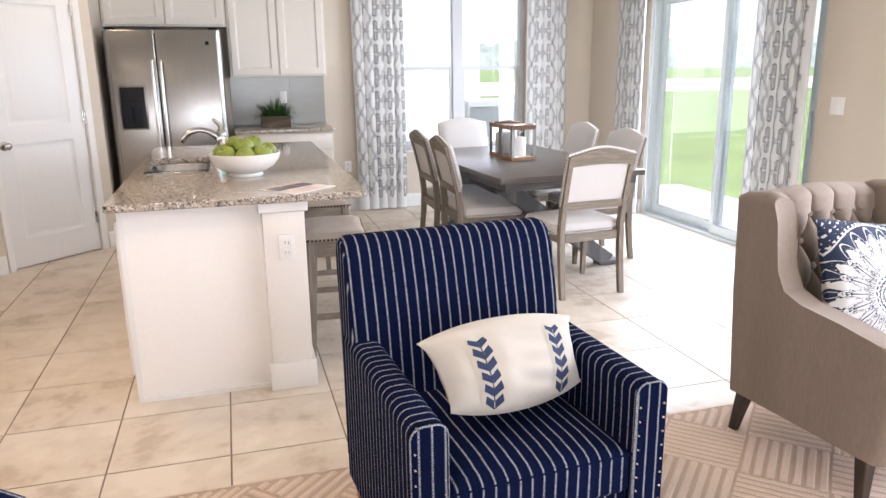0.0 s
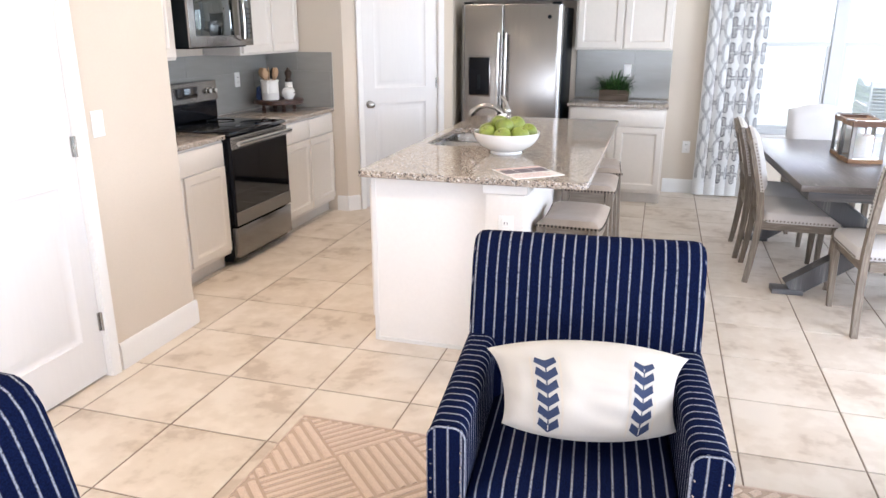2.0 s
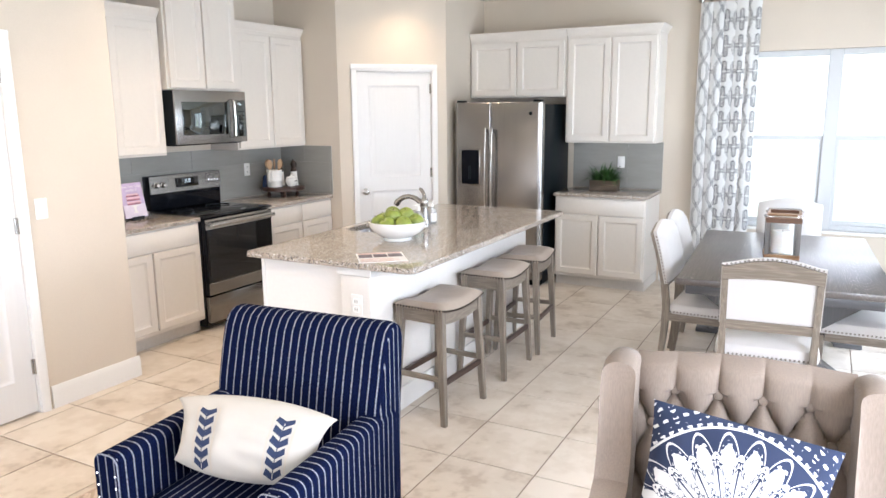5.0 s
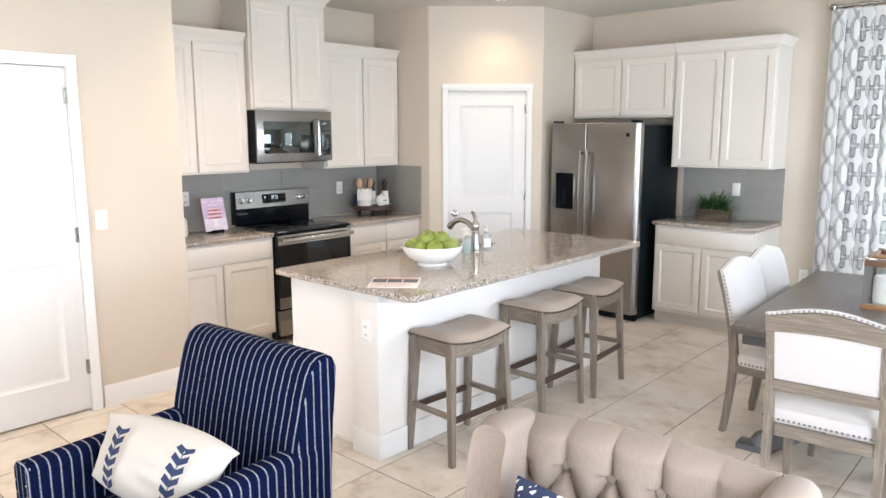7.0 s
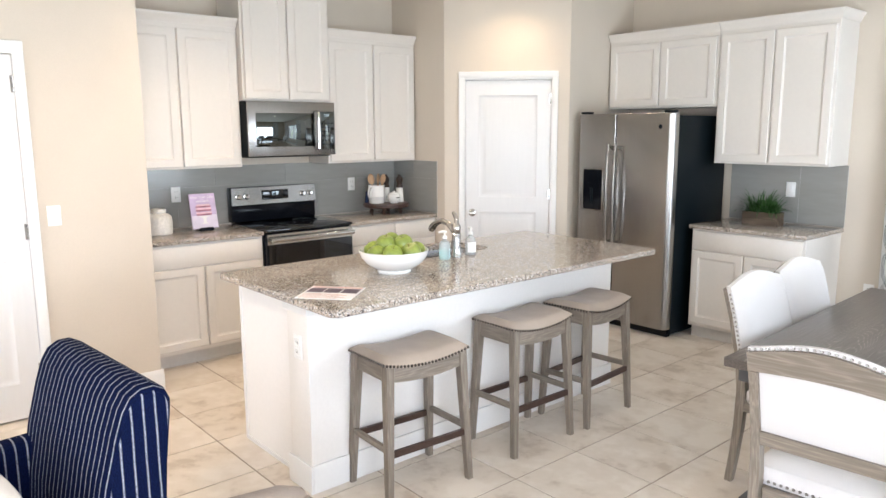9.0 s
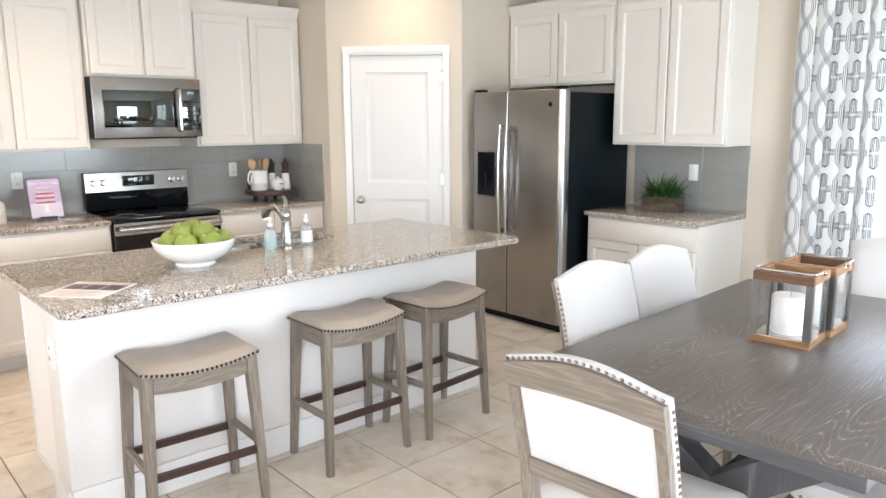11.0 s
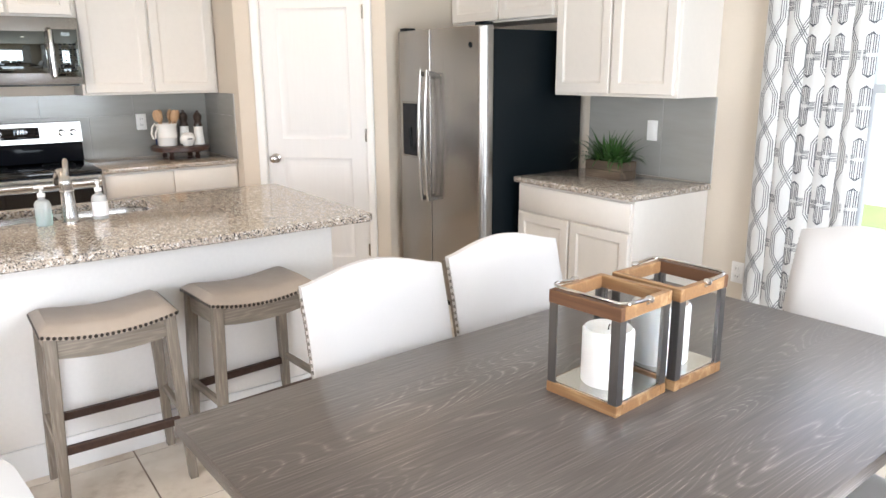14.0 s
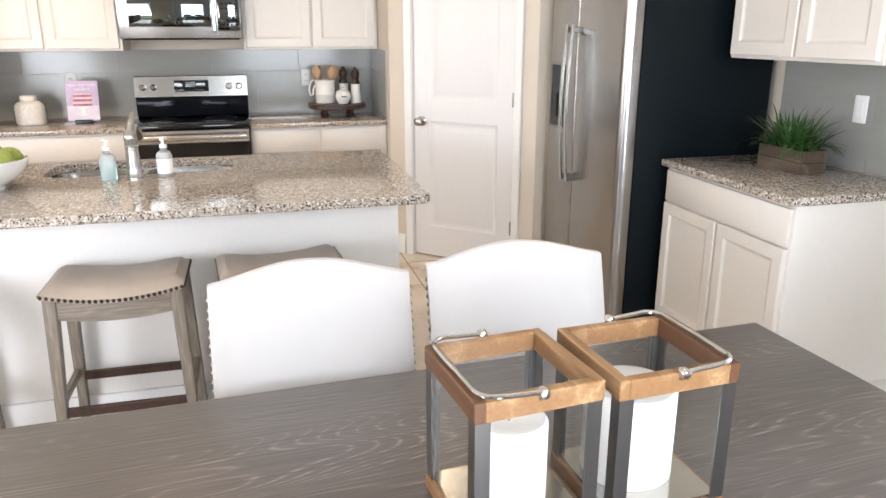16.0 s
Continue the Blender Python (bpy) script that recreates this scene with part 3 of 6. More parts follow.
def outlet(m, label, rocker=False, label_name="wall_outlet", gangs=1):
    o = thing(label_name, label, "switch" if rocker else "outlet", m)
    half = 0.036 + 0.023 * (gangs - 1)
    part("plate", box(-half, half, -0.006, 0, -0.058, 0.058, 0.003, 2), M_PLATE, o)
    if rocker:
        for k in range(gangs):
            x = 0.046 * (k - (gangs - 1) / 2)
            part("rocker", box(x - 0.016, x + 0.016, -0.010, -0.006, -0.033, 0.033, 0.002, 1), M_PLATE, o)
    else:
        for z in (-0.022, 0.022):
            r = part("receptacle", box(-0.017, 0.017, -0.0085, -0.006, z - 0.016, z + 0.016, 0.004, 2), M_PLATE, o)
            sl = bmesh.new()
            box(-0.008, -0.0055, -0.0092, -0.0085, z - 0.006, z + 0.006, bm=sl)
            box(0.0055, 0.008, -0.0092, -0.0085, z - 0.006, z + 0.006, bm=sl)
            part("slots", sl, M_SLOT, o)
    return o


outlet(pose(0.20, 3.185, 0.68), "white wall outlet on the island end")
outlet(pose(0.523, WALL_N - 0.0095, 1.172), "white rocker switch on the grey backsplash", True, "light_switch")
outlet(pose(WALL_W + 0.0095, 5.25, 1.165, 0, 0, 90), "white wall outlet on the grey backsplash")
outlet(pose(WALL_W + 0.0095, 3.66, 1.165, 0, 0, 90), "white wall outlet on the grey backsplash")
outlet(pose(1.133, WALL_N, 0.455), "white wall outlet low on the beige wall")
outlet(pose(STUB_X, 2.615, 1.17, 0, 0, 90), "white rocker switch on the beige wall", True, "light_switch")
outlet(pose(WALL_E, 3.90, 1.165, 0, 0, -90), "white double rocker switch beside the sliding door", True, "light_switch", 2)


# ---- shared shapes ----
def roundrect(x0, x1, y0, y1, r, k=6):
    """Corner by corner outline; r: one radius, or four from the lower left on, counter-clockwise."""
    rs = r if isinstance(r, (list, tuple)) else (r,) * 4
    pts = []
    for (cx, cy, a0), q in zip(((x0, y0, 180), (x1, y0, 270), (x1, y1, 0), (x0, y1, 90)), rs):
        ox, oy = cx + (q if cx == x0 else -q), cy + (q if cy == y0 else -q)
        for j in range(k + 1):
            a = radians(a0 + 90 * j / k)
            pts.append((ox + q * math.cos(a), oy + q * math.sin(a)))
    return pts


def at_z(pts, z):
    return [(x, y, z) for x, y in pts]


def nail(r=0.0062):
    bm = bmesh.new()
    n = 7
    lo = [bm.verts.new((r * math.cos(2 * math.pi * k / n), r * math.sin(2 * math.pi * k / n), 0)) for k in range(n)]
    hi = [bm.verts.new((0.62 * r * math.cos(2 * math.pi * k / n), 0.62 * r * math.sin(2 * math.pi * k / n), 0.7 * r)) for k in range(n)]
    for k in range(n):
        bm.faces.new((lo[k], lo[(k + 1) % n], hi[(k + 1) % n], hi[k]))
    bm.faces.new(hi)
    return bm


def nail_rows(rows, step=0.019, r=0.0062):
    """Domed nails along polylines: each row is a list of (point, outward) pairs."""
    proto = bpy.data.meshes.new("scratch")
    b0 = nail(r)
    b0.to_mesh(proto)
    b0.free()
    bm = bmesh.new()
    for row in rows:
        left = 0.0
        for (p, n), (q, n2) in zip(row, row[1:]):
            p, q = Vector(p), Vector(q)
            length = (q - p).length
            d = left
            while d < length:
                f = d / length
                turn = (Vector(n) * (1 - f) + Vector(n2) * f).to_track_quat("Z", "Y").to_matrix().to_4x4()
                c = bmesh.new()
                c.from_mesh(proto)
                c.transform(Matrix.Translation(p.lerp(q, f)) @ turn)
                merge(bm, c)
                d += step
            left = d - length
    bpy.data.meshes.remove(proto)
    return bm


def tapered_leg(top, foot, a, b, n=4):
    """A square leg from top to foot, a wide above and b below."""
    secs = []
    for k in range(n + 1):
        f = k / n
        c = Vector(foot).lerp(Vector(top), f)
        w = (b + (a - b) * f) / 2
        e = 0.18 * w
        secs.append([(c.x + x, c.y + y, c.z) for x, y in ((-w + e, -w), (w - e, -w), (w, -w + e), (w, w - e), (w - e, w), (-w + e, w), (-w, w - e), (-w, -w + e))])
    return loft(secs)


# ---- window, sliding door, curtains ----
win = thing("window_1", "white vinyl double window looking onto a bright yard", "window", pose(0, WALL_N + 0.09, 0))
win["kind"] = "structure"
x0, x1, z0, z1 = WIN
xm = (x0 + x1) / 2
fr = bmesh.new()
for a in ((x0, x0 + 0.05, z0, z1), (x1 - 0.05, x1, z0, z1), (xm - 0.055, xm + 0.055, z0, z1)):
    box(a[0], a[1], -0.03, 0.05, a[2], a[3], 0.004, 1, bm=fr)
for a, b in ((z0, z0 + 0.05), (z1 - 0.05, z1)):
    box(x0 + 0.05, xm - 0.055, -0.028, 0.048, a, b, 0.004, 1, bm=fr)
    box(xm + 0.055, x1 - 0.05, -0.028, 0.048, a, b, 0.004, 1, bm=fr)
part("window_frame", fr, M_VINYL, win)
for a, b in ((x0 + 0.05, xm - 0.055), (xm + 0.055, x1 - 0.05)):
    sash = bmesh.new()
    box(a, b, -0.015, 0.03, 1.405, 1.445, 0.003, 1, bm=sash)
    for u in (a, b - 0.028):
        box(u, u + 0.028, -0.012, 0.02, z0 + 0.05, 1.405, 0.003, 1, bm=sash)
    box(a + 0.028, b - 0.028, -0.012, 0.02, z0 + 0.05, z0 + 0.085, 0.003, 1, bm=sash)
    part("sash", sash, M_VINYL, win)
    for c, d in ((z0 + 0.085, 1.405), (1.445, z1 - 0.05)):
        p = part("pane", box(a + 0.002, b - 0.002, 0.004, 0.008, c, d), M_WGLASS, win)
        p.visible_shadow = False
part("window_sill", box(x0 - 0.04, x1 + 0.04, -0.125, -0.03, z0 - 0.022, z0 + 0.002, 0.005, 2), M_TRIM, win)

sd = thing("door_3", "closed pale-framed sliding glass door onto a patio", "sliding door", pose(WALL_E + 0.08, 0, 0))
sd["kind"] = "structure"
y0, y1, z1 = SLID[0], SLID[1], SLID[3]
ym = (y0 + y1) / 2
fr = bmesh.new()
for a, b in ((y0, y0 + 0.04), (y1 - 0.04, y1)):
    box(-0.07, 0.07, a, b, 0, z1, 0.003, 1, bm=fr)
box(-0.07, 0.07, y0 + 0.04, y1 - 0.04, z1 - 0.04, z1, 0.003, 1, bm=fr)
box(-0.075, 0.07, y0 + 0.04, y1 - 0.04, 0.0, 0.03, 0.003, 1, bm=fr)
part("door_frame", fr, M_ALU, sd)
for a, b, off in ((y0 + 0.04, ym + 0.03, -0.035), (ym - 0.03, y1 - 0.04, 0.025)):
    leaf = bmesh.new()
    for u in (a, b - 0.055):
        box(off - 0.018, off + 0.018, u, u + 0.055, 0.03, z1 - 0.04, 0.003, 1, bm=leaf)
    for c, d in ((0.03, 0.11), (z1 - 0.105, z1 - 0.04)):
        box(off - 0.017, off + 0.017, a + 0.055, b - 0.055, c, d, 0.003, 1, bm=leaf)
    lf = part("sliding_leaf", leaf, M_ALU, sd)
    p = part("pane", box(off - 0.002, off + 0.002, a + 0.053, b - 0.053, 0.108, z1 - 0.102), M_WGLASS, lf)
    p.visible_shadow = False
part("handle", box(-0.075, -0.054, y0 + 0.055, y0 + 0.075, 0.92, 1.12, 0.006, 2), M_ALU, sd)

# Frame of the invented south window, out of view.
sw = thing("window_2", "unseen wide plain window, added behind the seating for light", "window", pose(0, WALL_S - 0.1, 0))
sw["kind"] = "structure"
fr = bmesh.new()
for a in range(4):
    u = SOUTH[0] + a * (SOUTH[1] - SOUTH[0] - 0.06) / 3
    box(u, u + 0.06, -0.03, 0.03, SOUTH[2], SOUTH[3], bm=fr)
for z in (SOUTH[2], 1.4, SOUTH[3] - 0.06):
    box(SOUTH[0] + 0.06, SOUTH[1] - 0.06, -0.026, 0.026, z, z + 0.06, bm=fr)
part("window_frame", fr, M_VINYL, sw)

M_CURTAIN = cloth_through("white_curtain_cloth", (0.74, 0.74, 0.73), 0.14)
M_PRINT = cloth_through("grey_curtain_print", (0.14, 0.145, 0.16), 0.12)


def curtain_shape(w, folds, amp, phase):
    """Point of a pleated curtain at run s (0 to 1) and height z: wide faces to the room, tight tucks between."""
    pitch = w / folds

    def shape(s, z):
        low = 1 - z / 2.65
        q = min(s * folds, folds - 1e-6)
        k = math.floor(q)
        f = q - k
        wide = 0.74 + 0.05 * math.sin(2.3 * k + phase)
        deep = amp * (0.75 + 0.35 * math.sin(1.7 * k + 2 * phase) + 0.5 * low)
        if f < wide:
            g = f / wide
            x, y = pitch * 1.16 * g, -deep * math.sin(math.pi * g) ** 0.8
        else:
            g = (f - wide) / (1 - wide)
            x, y = pitch * (1.16 - 0.16 * g), 0.8 * deep * math.sin(math.pi * g)
        sway = 0.006 * math.sin(2.1 * z + 1.3 * k + phase) * low
        return Vector((pitch * k + x - w / 2 + sway, y, z))
    return shape


def curtain(m, w, folds, phase, label, cloth_w):
    c = thing("curtain", label, "curtain", m, "patterned curtains")
    shape = curtain_shape(w, folds, 0.018, phase)
    bm = bmesh.new()
    nx, nz, top = 170, 20, 2.635
    rows = [[bm.verts.new(shape(i / nx, 0.012 + (top - 0.012) * j / nz)) for i in range(nx + 1)] for j in range(nz + 1)]
    for a, b in zip(rows, rows[1:]):
        for i in range(nx):
            bm.faces.new((a[i], a[i + 1], b[i + 1], b[i]))
    part("cloth", bm, M_CURTAIN, c)
    pr = bmesh.new()
    P, H, a, span = 0.194, 0.240, 0.034, cloth_w / 0.95

    def stroke(pts, wid=0.0033):
        pts = [Vector((x * 0.95, z * 0.935)) for x, z in pts]
        fine = []
        for p, q in zip(pts, pts[1:]):
            n = max(1, int((q - p).length / 0.02))
            fine += [p.lerp(q, k / n) for k in range(n)]
        fine.append(pts[-1])
        prev = None
        for k, p in enumerate(fine):
            d = fine[min(k + 1, len(fine) - 1)] - fine[max(k - 1, 0)]
            nrm = Vector((-d.y, d.x)).normalized() * wid / 2
            pair = []
            for sg in (-1, 1):
                e = p + sg * nrm
                s, z = min(1, max(0, e.x / cloth_w)), min(top, max(0.012, e.y))
                h = 1e-3
                t = shape(min(1, s + h), z) - shape(max(0, s - h), z)
                nn = Vector((t.y, -t.x, 0)).normalized() * 0.0016
                pair.append(shape(s, z) + nn)
            cur = [pr.verts.new(v) for v in pair]
            if prev:
                pr.faces.new((prev[0], prev[1], cur[1], cur[0]))
            prev = cur

    def triple(pts, g=0.0098):
        for o in (-g, 0, g):
            off = []
            for k, p in enumerate(pts):
                d = Vector(pts[min(k + 1, len(pts) - 1)]) - Vector(pts[max(k - 1, 0)])
                nrm = Vector((-d.y, d.x)).normalized() * o
                off.append((p[0] + nrm.x, p[1] + nrm.y))
            stroke(off)

    cols = int(span / P) + 2
    rowsn = int(2.65 / 0.935 / H) + 1
    for i in range(cols):
        cx = (i + 0.30) * P
        for j in range(rowsn):
            zb = j * H
            for sg in (-1, 1):
                pts = [(cx + sg * a, zb - 0.055), (cx + sg * a, zb + 0.055), (cx - sg * a, zb + H - 0.055)]
                if 0.02 < cx - a and cx + a < span - 0.02 and zb > 0.03:
                    triple(pts)
                b = cx + sg * P / 2 - sg * 0.051
                if 0.02 < min(b, cx) and max(b, cx) < span - 0.02:
                    stroke([(cx + sg * (a + 0.01), zb), (b, zb)], 0.005)
            ex = cx + P / 2
            if 0.06 < ex < span - 0.06 and zb > 0.08:
                for g in (0.0055, 0.0130, 0.0205):
                    for sg in (-1, 1):
                        stroke([(ex + sg * g, zb + 0.008), (ex + sg * g, zb + 0.092 - 0.3 * g), (ex, zb + 0.092 + 0.5 * g)])
                        stroke([(ex + sg * g, zb - 0.008), (ex + sg * g, zb - 0.092 + 0.3 * g), (ex, zb - 0.092 - 0.5 * g)])
                        stroke([(ex + sg * 0.016, zb + g * 0.9), (ex + sg * 0.048, zb + g * 0.9)])
                        stroke([(ex + sg * 0.016, zb - g * 0.9), (ex + sg * 0.048, zb - g * 0.9)])
    part("printed_lattice", pr, M_PRINT, c, "grey interlaced lattice print")["kind"] = "stuff"
    for k in range(6):
        s = (k + 0.5) / 6
        pt = shape(s, 2.635)
        ring = [(pt.x, 0.018 * math.cos(t), 2.66 + 0.018 * math.sin(t)) for t in [2 * math.pi * q / 14 for q in range(15)]]
        part("ring", tube(ring, 0.0022, 6), M_NICKEL, c)
    return c


def curtain_rod(m, length):
    r = thing("curtain_rod", "brushed nickel curtain rod with ball finials", "curtain rod", m)
    part("rod", tube([(0, 0, 2.66), (length, 0, 2.66)], 0.011, 12), M_NICKEL, r)
    for x in (0, length):
        part("finial", lathe([(0.001, -0.03), (0.02, -0.024), (0.03, 0), (0.02, 0.024), (0.001, 0.03)], 16), M_NICKEL, r, m=Matrix.Translation((x, 0, 2.66)))
    for x in (0.08, length - 0.08):
        part("bracket", box(x - 0.008, x + 0.008, -0.004, 0.085, 2.643, 2.659, 0.003, 1), M_NICKEL, r)


curtain_rod(pose(1.22, WALL_N - 0.085, 0), 2.36)
curtain_rod(pose(WALL_E - 0.085, 6.80, 0, 0, 0, -90), 2.9)
curtain(pose(1.465, WALL_N - 0.085, 0), 0.50, 5, 0.4, "white curtain with grey lattice print beside the window", 0.76)
curtain(pose(3.285, WALL_N - 0.085, 0), 0.44, 5, 1.7, "white curtain with grey lattice print near the corner", 0.68)
curtain(pose(WALL_E - 0.085, 6.42, 0, 0, 0, -90), 0.46, 5, 2.6, "white lattice-print curtain beside the sliding door", 0.70)
curtain(pose(WALL_E - 0.085, 4.38, 0, 0, 0, -90), 0.55, 6, 0.9, "white lattice-print curtain drawn aside by the sliding door", 0.83)

# ---- refrigerator ----
fg = thing("refrigerator", "stainless side-by-side refrigerator with dark sides and dispenser", "refrigerator", pose(-0.93, 6.53, 0))
part("case", box(0.004, 0.911, 0.085, 0.80, 0.02, 1.745, 0.006, 2), M_SIDE, fg, "dark charcoal painted case")
part("base_grille", box(0.02, 0.895, 0.07, 0.12, 0.0, 0.075, 0.004, 1), M_BLACK, fg)


def fridge_door(x0, x1, round_left, round_right):
    r = [0.045 if round_left else 0.008, 0.045 if round_right else 0.008, 0.004, 0.004]
    o = roundrect(x0, x1, 0.0, 0.078, r, 8)
    i = roundrect(x0 + 0.004, x1 - 0.004, 0.004, 0.074, r, 8)
    return loft([at_z(i, 0.07), at_z(o, 0.076), at_z(o, 1.759), at_z(i, 1.765)])


fl = part("freezer_door", fridge_door(0, 0.388, True, False), M_STEEL, fg)
fd = part("fridge_door", fridge_door(0.396, 0.915, False, True), M_STEEL, fg)
part("dispenser", box(0.072, 0.285, -0.006, 0.0, 0.965, 1.325, 0.004, 2), M_STEEL_H, fl, "dark ice and water dispenser")
part("dispenser_panel", box(0.084, 0.273, -0.010, -0.006, 0.978, 1.312, 0.003, 1), M_BLACK, fl)
part("dispenser_cavity", box(0.10, 0.257, -0.013, -0.010, 0.985, 1.20, 0.002, 1), M_BLACK, fl)
part("dispenser_lever", box(0.165, 0.192, -0.020, -0.013, 1.03, 1.16, 0.003, 1), M_SIDE, fl)
M_BAR = material("satin_handle_steel", (0.50, 0.49, 0.47), rough=0.2, metal=1.0, grain=0.03, scale=80, stretch=(1, 1, 0.05))
for dr, x in ((fl, 0.356), (fd, 0.424)):
    secs = []
    for q in range(17):
        f = q / 16
        z, out = 0.705 + 0.82 * f, 0.046 + 0.022 * math.sin(math.pi * f)
        secs.append([(x + a, -out + b, z) for a, b in ((-0.011, -0.004), (-0.007, -0.008), (0.007, -0.008), (0.011, -0.004), (0.011, 0.005), (-0.011, 0.005))])
    part("handle", loft(secs), M_BAR, dr)
    for z in (0.720, 1.498):
        part("handle_mount", box(x - 0.010, x + 0.010, -0.043, 0.0, z - 0.014, z + 0.014, 0.003, 1), M_BAR, dr)
part("badge", lathe([(0.001, 0), (0.017, 0), (0.016, 0.002), (0.001, 0.002)], 18), M_SIDE, fd, m=pose(0.80, 0, 1.66, 90, 0, 0))
part("hinge_cover", box(0.02, 0.10, 0.02, 0.09, 1.766, 1.785, 0.004, 2), M_SIDE, fg)
part("hinge_cover", box(0.815, 0.895, 0.02, 0.09, 1.766, 1.785, 0.004, 2), M_SIDE, fg)

# ---- range ----
rg = thing("range", "stainless electric range with black glass top and oven door", "range", pose(-1.815, R0 + 0.001, 0, 0, 0, 90))
W = R1 - R0 - 0.002
part("case", box(0, W, 0.045, 0.64, 0.03, 0.895, 0.004, 1), M_BLACK, rg)
part("cooktop", box(0.0, W, 0.0, 0.60, 0.896, 0.918, 0.005, 2), M_BGLASS, rg)
for cx, cy, r in ((0.19, 0.17, 0.10), (0.57, 0.17, 0.085), (0.19, 0.43, 0.075), (0.57, 0.43, 0.10)):
    ringp = [(cx + r * math.cos(t), cy + r * math.sin(t), 0.9182) for t in [2 * math.pi * q / 40 for q in range(41)]]
    part("burner_ring", tube(ringp, 0.0009, 4), M_SIDE, rg)
part("backguard", box(0.0, W, 0.575, 0.655, 0.918, 1.195, 0.006, 2), M_BLACK, rg, "black backguard")
cp = loft([[(0.0, 0.560, 1.055), (0.0, 0.574, 1.052), (0.0, 0.574, 1.192), (0.0, 0.572, 1.192)], [(W, 0.560, 1.055), (W, 0.574, 1.052), (W, 0.574, 1.192), (W, 0.572, 1.192)]])
part("control_panel", cp, M_STEEL_H, rg)
part("display", box(W / 2 - 0.115, W / 2 + 0.115, 0.552, 0.563, 1.088, 1.165, 0.004, 2), M_BGLASS, rg)
dg = bmesh.new()
for k, x in enumerate((-0.03, -0.015, 0.005, 0.02)):
    for z in (1.125, 1.137, 1.149):
        box(W / 2 + x - 0.004, W / 2 + x + 0.004, 0.5505, 0.552, z - 0.001, z + 0.001, bm=dg)
part("clock_digits", dg, M_LED, rg)
for x in (0.055, 0.125, W - 0.125, W - 0.055):
    kb = lathe([(0.001, 0), (0.024, 0), (0.024, 0.006), (0.019, 0.008), (0.017, 0.03), (0.013, 0.033), (0.001, 0.033)], 20)
    part("knob", kb, M_CHROME, rg, m=pose(x, 0.565, 1.122, 90, 0, 0))
od = part("oven_door", box(0.004, W - 0.004, 0.0, 0.044, 0.285, 0.885, 0.006, 2), M_BLACK, rg)
part("top_band", box(0.004, W - 0.004, -0.004, -0.0005, 0.805, 0.884, 0.002, 1), M_BAR, od)
part("window", box(0.012, W - 0.012, -0.003, -0.0005, 0.385, 0.803, 0.001, 1), M_BGLASS, od)
part("lower_band", box(0.004, W - 0.004, -0.004, -0.0005, 0.288, 0.382, 0.002, 1), M_STEEL_H, od)
hb = bmesh.new()
secs = [[(x, -0.05 + 0.011 * math.cos(t), 0.845 + 0.017 * math.sin(t)) for t in [2 * math.pi * q / 12 for q in range(12)]] for x in (0.02, W - 0.02)]
merge(hb, loft(secs))
for x in (0.035, W - 0.06):
    box(x, x + 0.025, -0.045, -0.003, 0.833, 0.857, 0.003, 1, bm=hb)
part("handle", hb, M_BAR, od)
part("drawer", box(0.004, W - 0.004, 0.0, 0.044, 0.065, 0.275, 0.006, 2), M_STEEL_H, rg)

# ---- microwave ----
mw = thing("microwave", "stainless over-range microwave with black glass door", "microwave", pose(-2.035, R0 + 0.002, 0, 0, 0, 90))
part("case", box(0, W - 0.002, 0.02, 0.435, 1.450, 1.862, 0.004, 1), M_SIDE, mw, "dark painted case")
part("front", box(0, W - 0.002, 0.0, 0.019, 1.450, 1.862, 0.004, 2), M_STEEL, mw)
part("window", box(0.065, 0.565, -0.004, -0.0005, 1.52, 1.775, 0.003, 2), M_DOORGLASS, mw)
part("keypad", box(0.605, W - 0.012, -0.004, -0.0005, 1.495, 1.79, 0.003, 2), M_DOORGLASS, mw)
dg = bmesh.new()
for x in (0.655, 0.67, 0.688):
    box(x, x + 0.008, -0.0052, -0.004, 1.755, 1.757, bm=dg)
    box(x, x + 0.008, -0.0052, -0.004, 1.767, 1.769, bm=dg)
part("clock_digits", dg, M_LED, mw)
for r in range(6):
    for q in range(4):
        part("key", box(0.63 + q * 0.028, 0.645 + q * 0.028, -0.0046, -0.004, 1.53 + r * 0.033, 1.538 + r * 0.033), M_SIDE, mw)
secs = [[(0.585 + 0.012 * math.cos(t), y + 0.010 * math.sin(t), z) for t in [2 * math.pi * q / 10 for q in range(10)]] for y, z in ((-0.004, 1.485), (-0.035, 1.50), (-0.040, 1.64), (-0.035, 1.785), (-0.004, 1.80))]
part("handle", loft(secs), M_CHROME, mw)
part("vent", box(0.02, W - 0.02, 0.05, 0.40, 1.440, 1.4495, 0.003, 1), M_BLACK, mw)

# ---- island worktop, sink and what stands on it ----
k = 6
outer = roundrect(IX0, IX1, IY0, IY1, [0.02, 0.055, 0.045, 0.02], k)
inner = roundrect(IX0 + 0.004, IX1 - 0.004, IY0 + 0.004, IY1 - 0.004, [0.018, 0.052, 0.042, 0.018], k)
SX0, SX1, SY0, SY1 = -0.465, -0.128, 3.985, 4.75
hole = roundrect(SX0, SX1, SY0, SY1, 0.10, k)
seq = [at_z(hole, 0.887), at_z(hole, 0.919), at_z(inner, 0.919), at_z(outer, 0.914), at_z(outer, 0.892), at_z(inner, 0.887)]
bm = loft(seq + [seq[0]], caps=False)
bmesh.ops.remove_doubles(bm, verts=bm.verts[:], dist=1e-5)
tagged(part("island_worktop", bm, M_GRANITE), "speckled beige and black granite island worktop with rounded corners", "worktop")
M_SINK = material("satin_sink_steel", (0.34, 0.33, 0.32), rough=0.26, metal=1.0, grain=0.05, scale=60)
